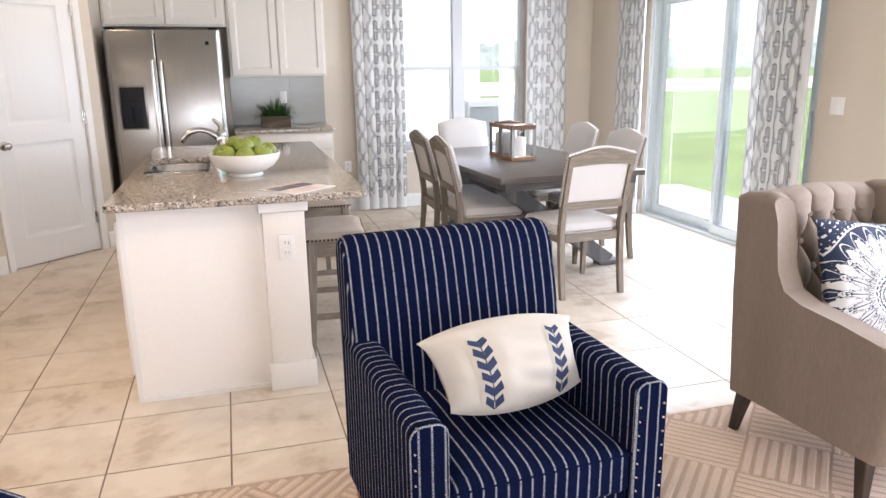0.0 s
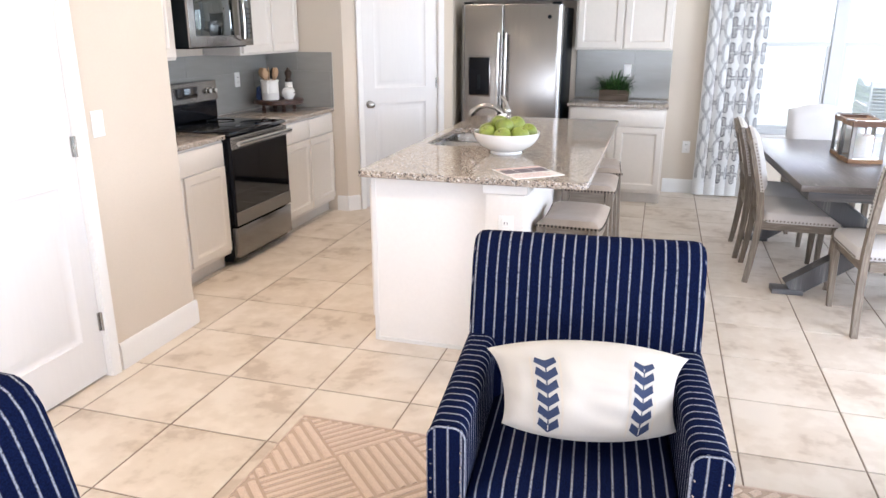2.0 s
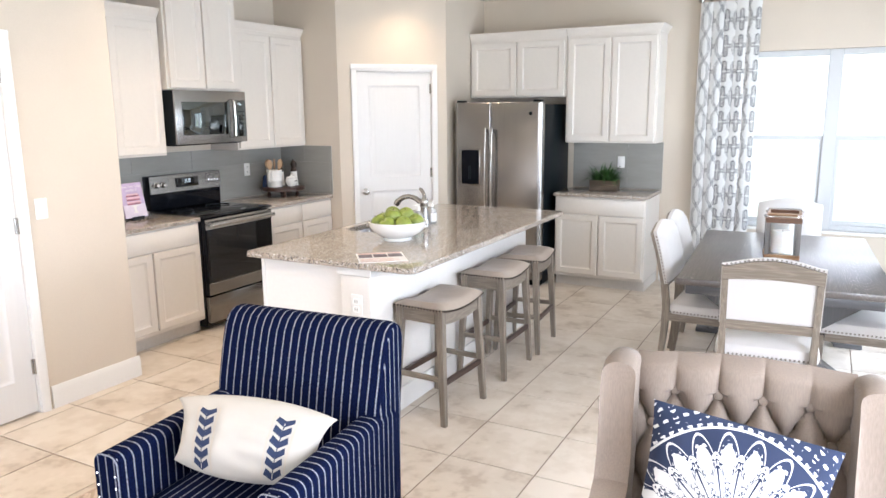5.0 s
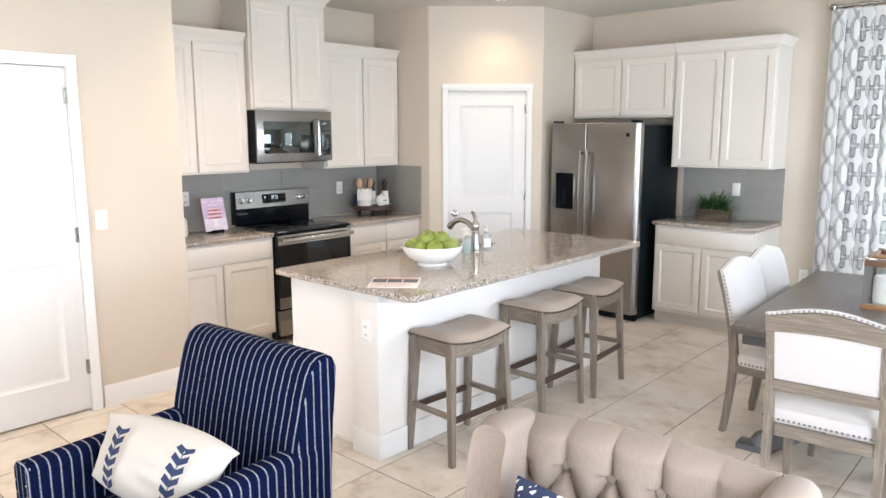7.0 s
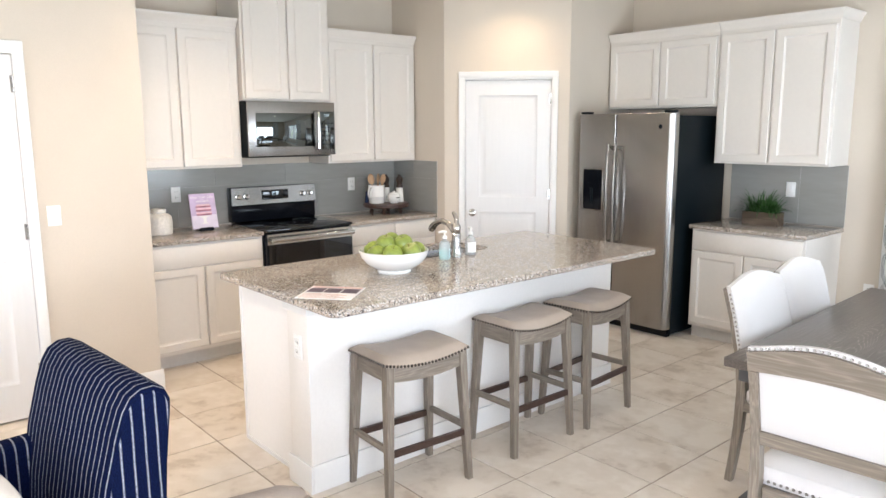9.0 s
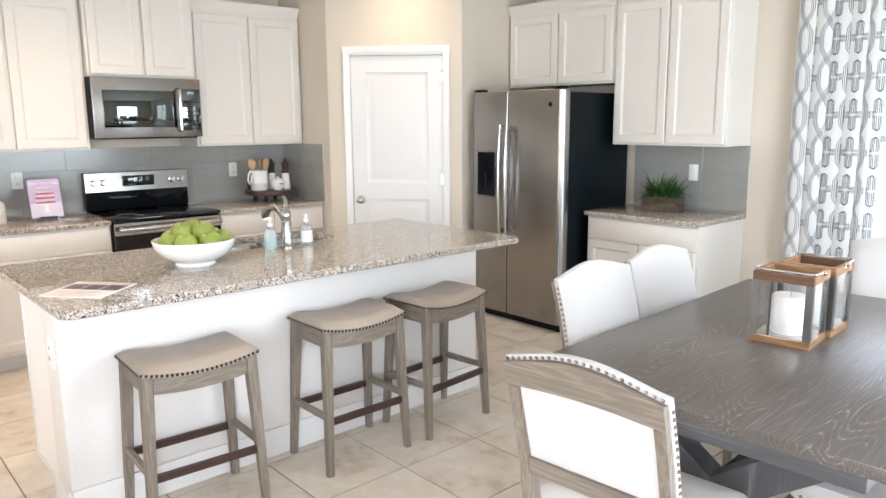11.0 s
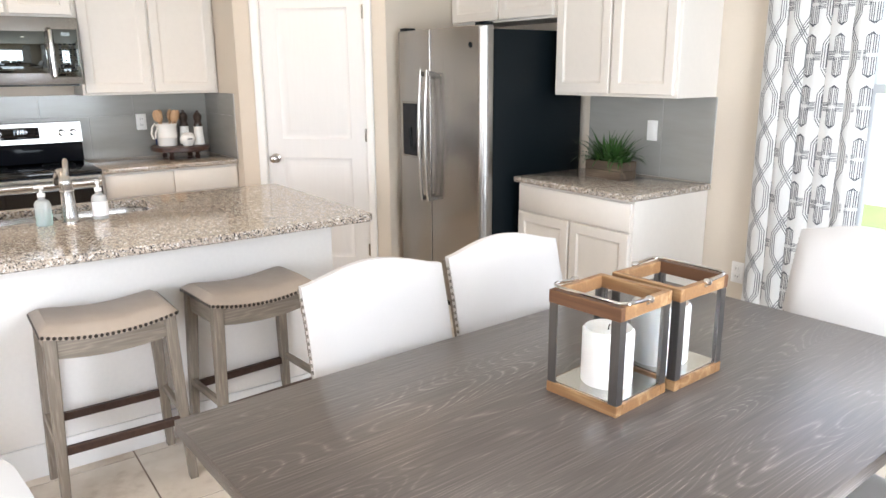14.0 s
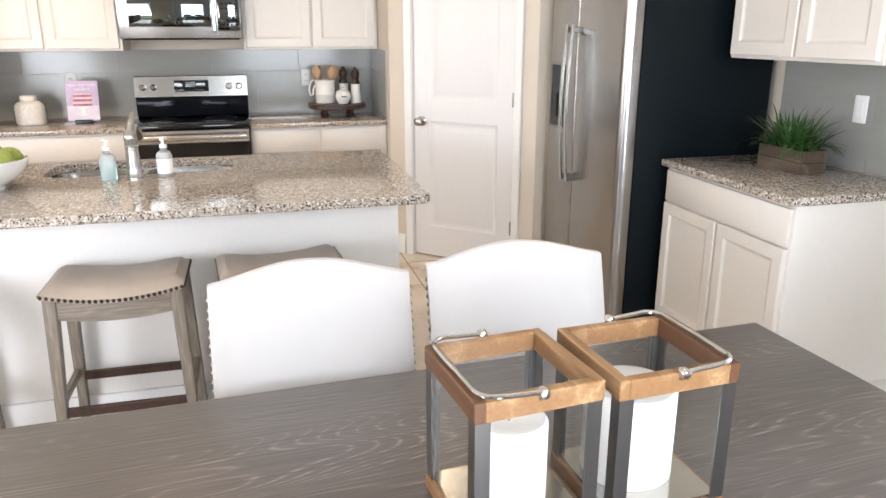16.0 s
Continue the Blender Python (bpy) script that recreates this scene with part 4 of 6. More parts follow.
sink = thing("sink", "stainless double-bowl sink set under the granite", "sink", pose(0, 0, 0))
for a, b in ((SY0 - 0.006, 4.355), (4.375, SY1 + 0.006)):
    secs = []
    for ins, z in ((-0.012, 0.8860), (0.0, 0.8860), (0.006, 0.87), (0.018, 0.72), (0.05, 0.695), (0.10, 0.690)):
        secs.append(at_z(roundrect(SX0 - 0.006 + ins, SX1 + 0.006 - ins, a + ins, b - ins, max(0.02, 0.085 - ins * 0.5), k), z))
    part("bowl", loft(secs[1:], caps=False), M_SINK, sink)
    part("bowl_bottom", box(SX0 + 0.09, SX1 - 0.09, a + 0.09, b - 0.09, 0.688, 0.692), M_SINK, sink)
part("divider", box(SX0 - 0.004, SX1 + 0.004, 4.352, 4.378, 0.72, 0.850, 0.008, 2), M_SINK, sink)

fc = thing("kitchen_faucet", "brushed nickel pull-out kitchen faucet with a lever", "faucet", pose(-0.052, 4.368, 0.919))
part("base", lathe([(0.001, 0), (0.034, 0), (0.034, 0.006), (0.031, 0.010), (0.029, 0.05), (0.0255, 0.11), (0.0245, 0.150), (0.0265, 0.156), (0.0265, 0.170), (0.022, 0.186), (0.012, 0.196), (0.001, 0.198)], 26), M_NICKEL, fc)
part("base_ring", lathe([(0.0255, 0.128), (0.0275, 0.130), (0.0275, 0.134), (0.0255, 0.136)], 26, cap=False), M_CHROME, fc)
sp = [(-0.004, 0, 0.135), (-0.03, 0, 0.160), (-0.07, 0, 0.186), (-0.12, 0, 0.197), (-0.165, 0, 0.188), (-0.20, 0, 0.166)]
part("spout", tube(sp, [0.019, 0.0185, 0.017, 0.0165, 0.018, 0.0185], 16), M_NICKEL, fc)
part("spray_head", tube([(-0.196, 0, 0.169), (-0.215, 0, 0.150), (-0.226, 0, 0.135)], [0.0190, 0.0215, 0.0195], 16), M_NICKEL, fc)
part("lever", tube([(0.0, 0, 0.19), (-0.003, 0.004, 0.210), (-0.012, 0.008, 0.226), (-0.028, 0.011, 0.244), (-0.042, 0.013, 0.254)], [0.014, 0.0125, 0.0115, 0.0120, 0.0085], 12), M_NICKEL, fc)

M_SOAP = clear_glass("clear_bottle_plastic", (0.95, 0.97, 0.97))
M_SOAP.node_tree.nodes["Principled BSDF"].inputs["IOR"].default_value = 1.18
M_SOAP.node_tree.nodes["Principled BSDF"].inputs["Transmission Weight"].default_value = 0.72
M_TEAL = clear_glass("teal_soap", (0.45, 0.84, 0.82))
M_WHITE = material("white_glaze", (0.80, 0.79, 0.76), rough=0.18, blotch=0.02, bump=0.03, scale=30)
M_PAPER = material("coated_paper", (0.80, 0.78, 0.77), rough=0.4)


def soap_bottle(m, label, liquid, tint_label):
    s = thing("soap_bottle", label, "soap bottle", m, "soap bottles by the faucet")
    part("bottle", lathe([(0.001, 0), (0.03, 0), (0.032, 0.004), (0.032, 0.085), (0.026, 0.10), (0.013, 0.108), (0.013, 0.118), (0.001, 0.118)], 22), M_SOAP, s)
    part("liquid", lathe([(0.001, 0.004), (0.028, 0.004), (0.028, liquid), (0.001, liquid)], 20), tint_label, s)
    part("pump_collar", lathe([(0.001, 0.1185), (0.015, 0.1185), (0.015, 0.132), (0.006, 0.135), (0.005, 0.15), (0.001, 0.15)], 16), M_WHITE, s)
    part("pump_head", tube([(0.012, 0, 0.154), (-0.01, 0, 0.156), (-0.036, 0, 0.150)], [0.008, 0.008, 0.005], 10), M_WHITE, s)


soap_bottle(pose(-0.045, 4.272, 0.919, 0, 0, 30), "clear pump bottle half full of teal soap", 0.055, M_TEAL)
soap_bottle(pose(-0.060, 4.487, 0.919, 0, 0, -20), "clear pump bottle with a white paper label", 0.06, M_SOAP)
lab = bpy.data.objects["liquid.001"].parent
arc = [[(0.0325 * math.cos(a), 0.0325 * math.sin(a), z) for a in [radians(-75 + 150 * q / 12 + 20) for q in range(13)]] for z in (0.015, 0.075)]
lb = bmesh.new()
va = [[lb.verts.new(p) for p in r] for r in arc]
for q in range(12):
    lb.faces.new((va[0][q], va[0][q + 1], va[1][q + 1], va[1][q]))
part("paper_label", lb, M_PAPER, lab)

bowl = thing("fruit_bowl", "white footed ceramic bowl full of green apples", "bowl", pose(0.061, 3.834, 0.919))
part("body", lathe([(0.001, 0), (0.085, 0), (0.088, 0.006), (0.080, 0.016), (0.10, 0.022), (0.145, 0.05), (0.172, 0.085), (0.180, 0.115), (0.178, 0.118), (0.174, 0.115), (0.166, 0.085), (0.14, 0.055), (0.09, 0.032), (0.001, 0.030)], 44), M_WHITE, bowl)
M_APPLE = material("green_apple_skin", (0.23, 0.285, 0.05), rough=0.28, grain=0.12, scale=60, blotch=0.18, blotch_scale=14, obj_vary=0.12)
M_STEM = material("brown_stem", (0.10, 0.06, 0.03), rough=0.8)
prof = []
for q in range(15):
    t = math.pi * q / 14
    r = 0.050 * math.sin(t) ** 0.9 * (1 - 0.10 * math.cos(t) * -1)
    z = -0.041 * math.cos(t) - (0.012 * math.exp(-(r / 0.014) ** 2) if math.cos(t) < 0 else -0.006 * math.exp(-(r / 0.012) ** 2))
    prof.append((max(r, 0.0008), z))
rnd = random.Random(4)
first = None
spots = [(0.116 * math.cos(a), 0.114 * math.sin(a), 0.114 + 0.006 * math.sin(5 * a)) for a in [2 * math.pi * q / 7 + 0.2 for q in range(7)]]
spots += [(0.052 * math.cos(a), 0.052 * math.sin(a), 0.156 + 0.008 * math.cos(3 * a)) for a in [2 * math.pi * q / 3 + 0.5 for q in range(3)]]
spots += [(0.048 * math.cos(a), 0.048 * math.sin(a), 0.080) for a in [2 * math.pi * q / 3 for q in range(3)]]
for x, y, z in spots:
    mm = pose(0.061 + x, 3.834 + y, 0.919 + z, rnd.uniform(-35, 35), rnd.uniform(-35, 35), rnd.uniform(0, 360))
    if first is None:
        first = thing("apple", "shiny green apple in the white bowl", "apple", mm, "green apples in the bowl")
        part("flesh", lathe(prof, 20), M_APPLE, first)
        part("stem", tube([(0, 0, 0.022), (0.002, 0, 0.034), (0.005, 0.001, 0.044)], [0.0016, 0.0014, 0.002], 6), M_STEM, first)
    else:
        copy_thing(first, mm)

br = thing("brochure", "white brochure with dark and pink picture panels", "brochure", pose(0.268, 3.325, 0.919, 0, 0, 39.5))
part("sheet", box(-0.128, 0.128, -0.128, 0.118, 0.0, 0.003, 0.001, 1), M_PAPER, br)
M_PIC = material("print_dark_purple", (0.075, 0.045, 0.07), rough=0.35, blotch=0.5, blotch_scale=22)
M_PICB = material("print_blush", (0.62, 0.42, 0.37), rough=0.35, blotch=0.12, blotch_scale=18)
for a, b in ((-0.118, -0.045), (-0.038, 0.035), (0.042, 0.118)):
    part("picture", box(a, b, -0.01, 0.075, 0.0031, 0.0036), M_PIC, br)
part("heading_band", box(-0.118, 0.118, 0.083, 0.110, 0.0031, 0.0036), M_PICB, br)
tx = bmesh.new()
for q in range(5):
    box(-0.118, 0.06 + 0.03 * (q % 2), -0.118 + q * 0.019, -0.110 + q * 0.019, 0.0031, 0.0034, bm=tx)
part("text_lines", tx, M_PICB, br)

# ---- dining table ----
tb = thing("dining_table", "grey-washed oak trestle dining table with crossed legs", "table", pose(2.137, 5.236, 0, 0, 0, 2.8))
TX, TY = 0.545, 0.915
part("tabletop", box(-TX, TX, -TY, TY, 0.704, 0.742, 0.004, 2), M_TABLE, tb)
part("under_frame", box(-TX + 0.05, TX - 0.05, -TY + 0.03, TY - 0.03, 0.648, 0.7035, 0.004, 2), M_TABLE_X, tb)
for y in (-0.60, 0.60):
    for sg in (-1, 1):
        a, b = Vector((-sg * 0.46, 0, 0.03)), Vector((sg * 0.40, 0, 0.647))
        d = (b - a).normalized()
        n = Vector((-d.z, 0, d.x)) * 0.055
        yo = y + sg * 0.002
        bm = loft([[tuple(p + Vector((0, q, 0))) for q in (yo - 0.05 - sg * 0.0, yo + 0.05)] + [tuple(p2 + Vector((0, q, 0))) for q in (yo + 0.05, yo - 0.05)] for p, p2 in ((a - n, a + n), (b - n, b + n))])
        bmesh.ops.bevel(bm, geom=bm.edges[:], offset=0.004, segments=1, affect="EDGES")
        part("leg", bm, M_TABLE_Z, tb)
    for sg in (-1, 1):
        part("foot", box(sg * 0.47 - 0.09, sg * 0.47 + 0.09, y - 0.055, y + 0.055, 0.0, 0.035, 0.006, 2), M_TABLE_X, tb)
part("stretcher", box(-0.045, 0.045, -0.55, 0.55, 0.285, 0.375, 0.005, 2), M_TABLE, tb)

# ---- dining chairs ----
M_LINEN = material("white_linen", (0.57, 0.545, 0.525), rough=0.85, grain=0.03, scale=500, bump=0.25, bump_scale=900, blotch=0.02, blotch_scale=5, sheen=0.2)
M_STUD = material("pale_nickel_nail", (0.27, 0.25, 0.225), rough=0.3, metal=1.0)
M_NAIL = material("aged_nickel_nail", (0.085, 0.073, 0.062), rough=0.35, metal=1.0)


def dining_chair(m):
    c = thing("dining_chair", "weathered oak dining chair with white linen seat and back", "chair", m, "chairs round the table")
    hw = 0.232
    rear = [(0.0, -0.245), (0.12, -0.228), (0.28, -0.212), (0.45, -0.205), (0.60, -0.222), (0.78, -0.262), (0.8475, -0.2815)]
    for sg in (-1, 1):
        secs = []
        for z, y in rear:
            w = 0.017 if z < 0.5 else 0.0150
            d = 0.016 + 0.006 * min(1, z / 0.45)
            x = sg * (hw - 0.0165)
            secs.append([(x - w, y - d, z), (x + w, y - d, z), (x + w, y + d, z), (x - w, y + d, z)])
        part("rear_leg", loft(secs), M_FRAME, c)
        part("front_leg", tapered_leg((sg * (hw - 0.005), 0.235, 0.40), (sg * (hw - 0.02), 0.228, 0.0), 0.046, 0.028), M_FRAME, c)

    def back_y(z):
        for (a, ya), (b, yb) in zip(rear, rear[1:]):
            if z <= b:
                return ya + (yb - ya) * (z - a) / (b - a)
        return rear[-1][1] - 0.283 * (z - 0.8475)

    def arch(x):
        return 0.916 + 0.044 * max(0.0, math.cos(math.pi * x / (2 * hw))) ** 1.2

    xs = [-hw + 2 * hw * q / 12 for q in range(13)]
    secs = []
    for x in xs:
        t, b = arch(x), 0.8480 + 0.014 * math.cos(math.pi * x / (2 * hw))
        secs.append([(x, back_y(b) - 0.022, b), (x, back_y(b) - 0.002, b), (x, back_y(t) - 0.002, t), (x, back_y(t) - 0.022, t)])
    part("top_rail", loft(secs), M_FRAME_X, c)
    secs = [[(x, back_y(z) + o, z) for z, o in ((0.575, -0.018), (0.575, 0.012), (0.625, 0.012), (0.625, -0.018))] for x in (-hw + 0.031, hw - 0.031)]
    part("lower_rail", loft(secs), M_FRAME_X, c)
    # upholstered back: a cushion in front, a flat panel behind
    bm = bmesh.new()
    nz, nx = 9, 14
    front, rear_v = [], []
    for j in range(nz + 1):
        fr_, re_ = [], []
        for i in range(nx + 1):
            x = -hw - 0.004 + (2 * hw + 0.008) * i / nx
            zt = arch(x) + 0.014
            z = 0.60 + (zt - 0.60) * j / nz
            e = (1 - abs(2 * i / nx - 1) ** 6) * (1 - abs(2 * j / nz - 1) ** 8)
            fr_.append(bm.verts.new((x, back_y(z) + 0.022 + 0.032 * max(0, e) ** 0.5, z)))
            re_.append(bm.verts.new((x, back_y(z) + 0.0005, z)))
        front.append(fr_)
        rear_v.append(re_)
    for j in range(nz):
        for i in range(nx):
            bm.faces.new((front[j][i], front[j][i + 1], front[j + 1][i + 1], front[j + 1][i]))
            bm.faces.new((rear_v[j][i + 1], rear_v[j][i], rear_v[j + 1][i], rear_v[j + 1][i + 1]))
    for j in range(nz):
        for i in (0, nx):
            bm.faces.new((front[j][i], front[j + 1][i], rear_v[j + 1][i], rear_v[j][i]))
    for i in range(nx):
        for j in (0, nz):
            bm.faces.new((front[j][i], front[j][i + 1], rear_v[j][i + 1], rear_v[j][i]))
    bk = part("backrest", bm, M_LINEN, c)
    secs = [[(x, back_y(z) - o, z) for z, o in ((0.62, 0.004), (0.62, 0.0005), (0.875, 0.0005), (0.875, 0.004))] for x in (-hw + 0.030, hw - 0.030)]
    part("back_panel", loft(secs), M_LINEN, c)
    rows = []
    for sg in (-1, 1):
        rows.append([((sg * (hw + 0.004), back_y(z) + 0.012, z), (sg, 0, 0)) for z in (0.61, 0.70, 0.80, 0.90)])
    rows.append([((x, back_y(arch(x)) - 0.0005, arch(x) + 0.0065), (0, -1, 0.2)) for x in xs])
    part("nail_trim", nail_rows(rows, 0.021, 0.0064), M_STUD, c)["kind"] = "stuff"
    fa = bmesh.new()
    box(-hw + 0.022, hw - 0.022, 0.213, 0.238, 0.36, 0.415, 0.003, 1, bm=fa)
    part("front_apron", fa, M_FRAME_X, c)
    for sg in (-1, 1):
        part("side_apron", box(sg * (hw - 0.012) - 0.011, sg * (hw - 0.012) + 0.011, -0.19, 0.21, 0.36, 0.415, 0.003, 1), M_FRAME_Y, c)
    part("rear_apron", box(-hw + 0.042, hw - 0.042, -0.215, -0.195, 0.36, 0.415, 0.003, 1), M_FRAME_X, c)
    secs = []
    for ins, z in ((0.004, 0.412), (0.0, 0.425), (0.0, 0.455), (0.010, 0.474), (0.04, 0.486), (0.10, 0.492)):
        secs.append(at_z(roundrect(-hw - 0.018 + ins, hw + 0.018 - ins, -0.185 + ins, 0.258 - ins, max(0.02, 0.045 - 0.3 * ins), 5), z))
    part("seat", loft(secs), M_LINEN, c)
    o = roundrect(-hw - 0.018, hw + 0.018, -0.185, 0.258, 0.045, 5)
    part("seat_nails", nail_rows([[((-hw - 0.018, -0.17, 0.426), (-1, 0, 0)), ((-hw - 0.018, 0.22, 0.426), (-1, 0, 0))], [((hw + 0.018, -0.17, 0.426), (1, 0, 0)), ((hw + 0.018, 0.22, 0.426), (1, 0, 0))],
                                  [((-hw + 0.03, 0.258, 0.426), (0, 1, 0)), ((hw - 0.03, 0.258, 0.426), (0, 1, 0))], [((-hw + 0.03, -0.185, 0.426), (0, -1, 0)), ((hw - 0.03, -0.185, 0.426), (0, -1, 0))]], 0.021, 0.0064), M_STUD, c)["kind"] = "stuff"
    return c


ch = dining_chair(pose(2.135, 4.222, 0, 0, 0, 4))
for mm in (pose(1.722, 4.948, 0, 0, 0, -92), pose(1.70, 5.478, 0, 0, 0, -91), pose(2.62, 4.93, 0, 0, 0, 91), pose(2.60, 5.60, 0, 0, 0, 90), pose(2.11, 6.27, 0, 0, 0, 180)):
    copy_thing(ch, mm)

# ---- bar stools ----
M_TAUPE = material("taupe_velvet", (0.36, 0.295, 0.238), rough=0.75, grain=0.05, scale=300, bump=0.15, blotch=0.08, blotch_scale=9, sheen=0.15)
M_FOOT = material("dark_bronze_footrest", (0.055, 0.030, 0.022), rough=0.4, metal=0.3, grain=0.2, scale=60)


def bar_stool(m):
    s = thing("bar_stool", "weathered oak saddle-seat stool with taupe velvet cushion", "stool", m, "stools along the island")
    hx, hy = 0.150, 0.232
    for sx in (-1, 1):
        for sy in (-1, 1):
            part("leg", tapered_leg((sx * (hx - 0.022), sy * (hy - 0.024), 0.6215), (sx * (hx + 0.012), sy * (hy + 0.002), 0.0), 0.046, 0.032), M_FRAME, s)

    def sag(y):
        return 0.028 * (1 - min(1, (y / hy) ** 2))

    ys = [-hy + 2 * hy * q / 12 for q in range(13)]
    for sx in (-1, 1):
        x = sx * (hx - 0.016)
        secs = [[(x - 0.012, y, 0.555 - 0.8 * sag(y)), (x + 0.012, y, 0.555 - 0.8 * sag(y)), (x + 0.012, y, 0.622 - sag(y)), (x - 0.012, y, 0.622 - sag(y))] for y in [v * 0.90 for v in ys]]
        part("long_apron", loft(secs), M_FRAME_Y, s)
    for sy in (-1, 1):
        part("end_apron", box(-hx + 0.045, hx - 0.045, sy * (hy - 0.02) - 0.011, sy * (hy - 0.02) + 0.011, 0.548, 0.622, 0.003, 1), M_FRAME_X, s)
        part("end_stretcher", box(-hx + 0.01, hx - 0.01, sy * (hy - 0.004) - 0.011, sy * (hy - 0.004) + 0.011, 0.238, 0.266, 0.003, 1), M_FRAME_X, s)
    for sx in (-1, 1):
        x = sx * (hx + 0.001)
        part("footrest", box(x - 0.011, x + 0.011, -hy + 0.012, hy - 0.012, 0.215, 0.245, 0.003, 1), M_FOOT, s, "dark bronze footrest bar")
    bm = bmesh.new()
    nx, ny = 12, 16
    top, low = [], []
    for j in range(ny + 1):
        a, b = [], []
        for i in range(nx + 1):
            u, v = 2 * i / nx - 1, 2 * j / ny - 1
            x, y = u * (hx + 0.006), v * (hy + 0.006)
            e = max(0, (1 - abs(u) ** 5) * (1 - abs(v) ** 7)) ** 0.5
            a.append(bm.verts.new((x, y, 0.636 - sag(y) + 0.036 * e)))
            b.append(bm.verts.new((x, y, 0.6225 - sag(y))))
        top.append(a)
        low.append(b)
    for j in range(ny):
        for i in range(nx):
            bm.faces.new((top[j][i], top[j][i + 1], top[j + 1][i + 1], top[j + 1][i]))
            bm.faces.new((low[j][i + 1], low[j][i], low[j + 1][i], low[j + 1][i + 1]))
    for j in range(ny):
        for i in (0, nx):
            bm.faces.new((top[j][i], top[j + 1][i], low[j + 1][i], low[j][i]))
    for i in range(nx):
        for j in (0, ny):
            bm.faces.new((top[j][i], top[j][i + 1], low[j][i + 1], low[j][i]))
    part("seat", bm, M_TAUPE, s)
    rows = []
    for sx in (-1, 1):
        rows.append([((sx * (hx + 0.007), y, 0.629 - sag(y)), (sx, 0, 0)) for y in ys])
    for sy in (-1, 1):
        rows.append([((-hx, sy * (hy + 0.007), 0.629), (0, sy, 0)), ((hx, sy * (hy + 0.007), 0.629), (0, sy, 0))])
    part("nail_trim", nail_rows(rows, 0.0195, 0.0072), M_NAIL, s)["kind"] = "stuff"
    return s


SIZE = Matrix.Diagonal((0.985, 0.97, 1.03, 1))
st = bar_stool(pose(0.472, 3.607, 0, 0, 0, -3) @ SIZE)
copy_thing(st, pose(0.485, 4.360, 0, 0, 0, 0) @ SIZE)
copy_thing(st, pose(0.479, 4.914, 0, 0, 0, 5) @ SIZE)


# ---- striped armchairs ----
def striped(name, axis, pitch=0.0345):
    """Navy denim with stitched off-white stripes across the given axis."""
    m = material(name, (0.012, 0.02, 0.065), rough=0.9, spec=0.03)
    nt = m.node_tree
    b = nt.nodes["Principled BSDF"]
    tc = nt.nodes.new("ShaderNodeTexCoord")
    sep = nt.nodes.new("ShaderNodeSeparateXYZ")
    nz = nt.nodes.new("ShaderNodeTexNoise")
    nz.inputs["Scale"].default_value = 6
    nt.links.new(tc.outputs["Object"], nz.inputs["Vector"])
    mv = nt.nodes.new("ShaderNodeVectorMath")
    mv.operation = "MULTIPLY_ADD"
    nt.links.new(nz.outputs["Color"], mv.inputs[0])
    mv.inputs[1].default_value = (0.006, 0.006, 0.006)
    nt.links.new(tc.outputs["Object"], mv.inputs[2])
    nt.links.new(mv.outputs[0], sep.inputs[0])
    pp = nt.nodes.new("ShaderNodeMath")
    pp.operation = "PINGPONG"
    pp.inputs[1].default_value = pitch / 2
    nt.links.new(sep.outputs[axis], pp.inputs[0])
    line = ramp_of(nt, pp.outputs[0], [(0.0011, (1, 1, 1)), (0.0023, (0, 0, 0))])
    st_ = nt.nodes.new("ShaderNodeTexNoise")
    st_.inputs["Scale"].default_value = 260
    nt.links.new(tc.outputs["Object"], st_.inputs["Vector"])
    stitch = ramp_of(nt, st_.outputs["Fac"], [(0.36, (0.25, 0.25, 0.25)), (0.52, (1, 1, 1))])
    mask = mixed(nt, 1.0, line, stitch, "MULTIPLY")
    weave = ramp_of(nt, st_.outputs["Fac"], [(0.3, (0.003, 0.0045, 0.018)), (0.7, (0.0055, 0.010, 0.040))])
    c = mixed(nt, mask, weave, (0.37, 0.385, 0.44))
    nt.links.new(c, b.inputs["Base Color"])
    bu = nt.nodes.new("ShaderNodeBump")
    bu.inputs["Strength"].default_value, bu.inputs["Distance"].default_value = 0.25, 0.002
    nt.links.new(st_.outputs["Fac"], bu.inputs["Height"])
    nt.links.new(bu.outputs[0], b.inputs["Normal"])
    return m


M_STR_X, M_STR_Y = striped("navy_stripe_upright", 0), striped("navy_stripe_across", 1)
M_AMBER = grained_wood("amber_wood", (0.30, 0.13, 0.035), (0.48, 0.25, 0.09), 0.35, 9, axis=2, rings=4)
M_IVORY = material("ivory_cotton", (0.47, 0.438, 0.388), rough=0.9, grain=0.03, scale=600, bump=0.8, bump_scale=9, blotch=0.02, blotch_scale=6, sheen=0.2)
M_NAVY = material("navy_embroidery", (0.018, 0.03, 0.075), rough=0.85, grain=0.25, scale=400)
M_BAND = material("greige_ribbon", (0.50, 0.44, 0.36), rough=0.9, grain=0.08, scale=500)


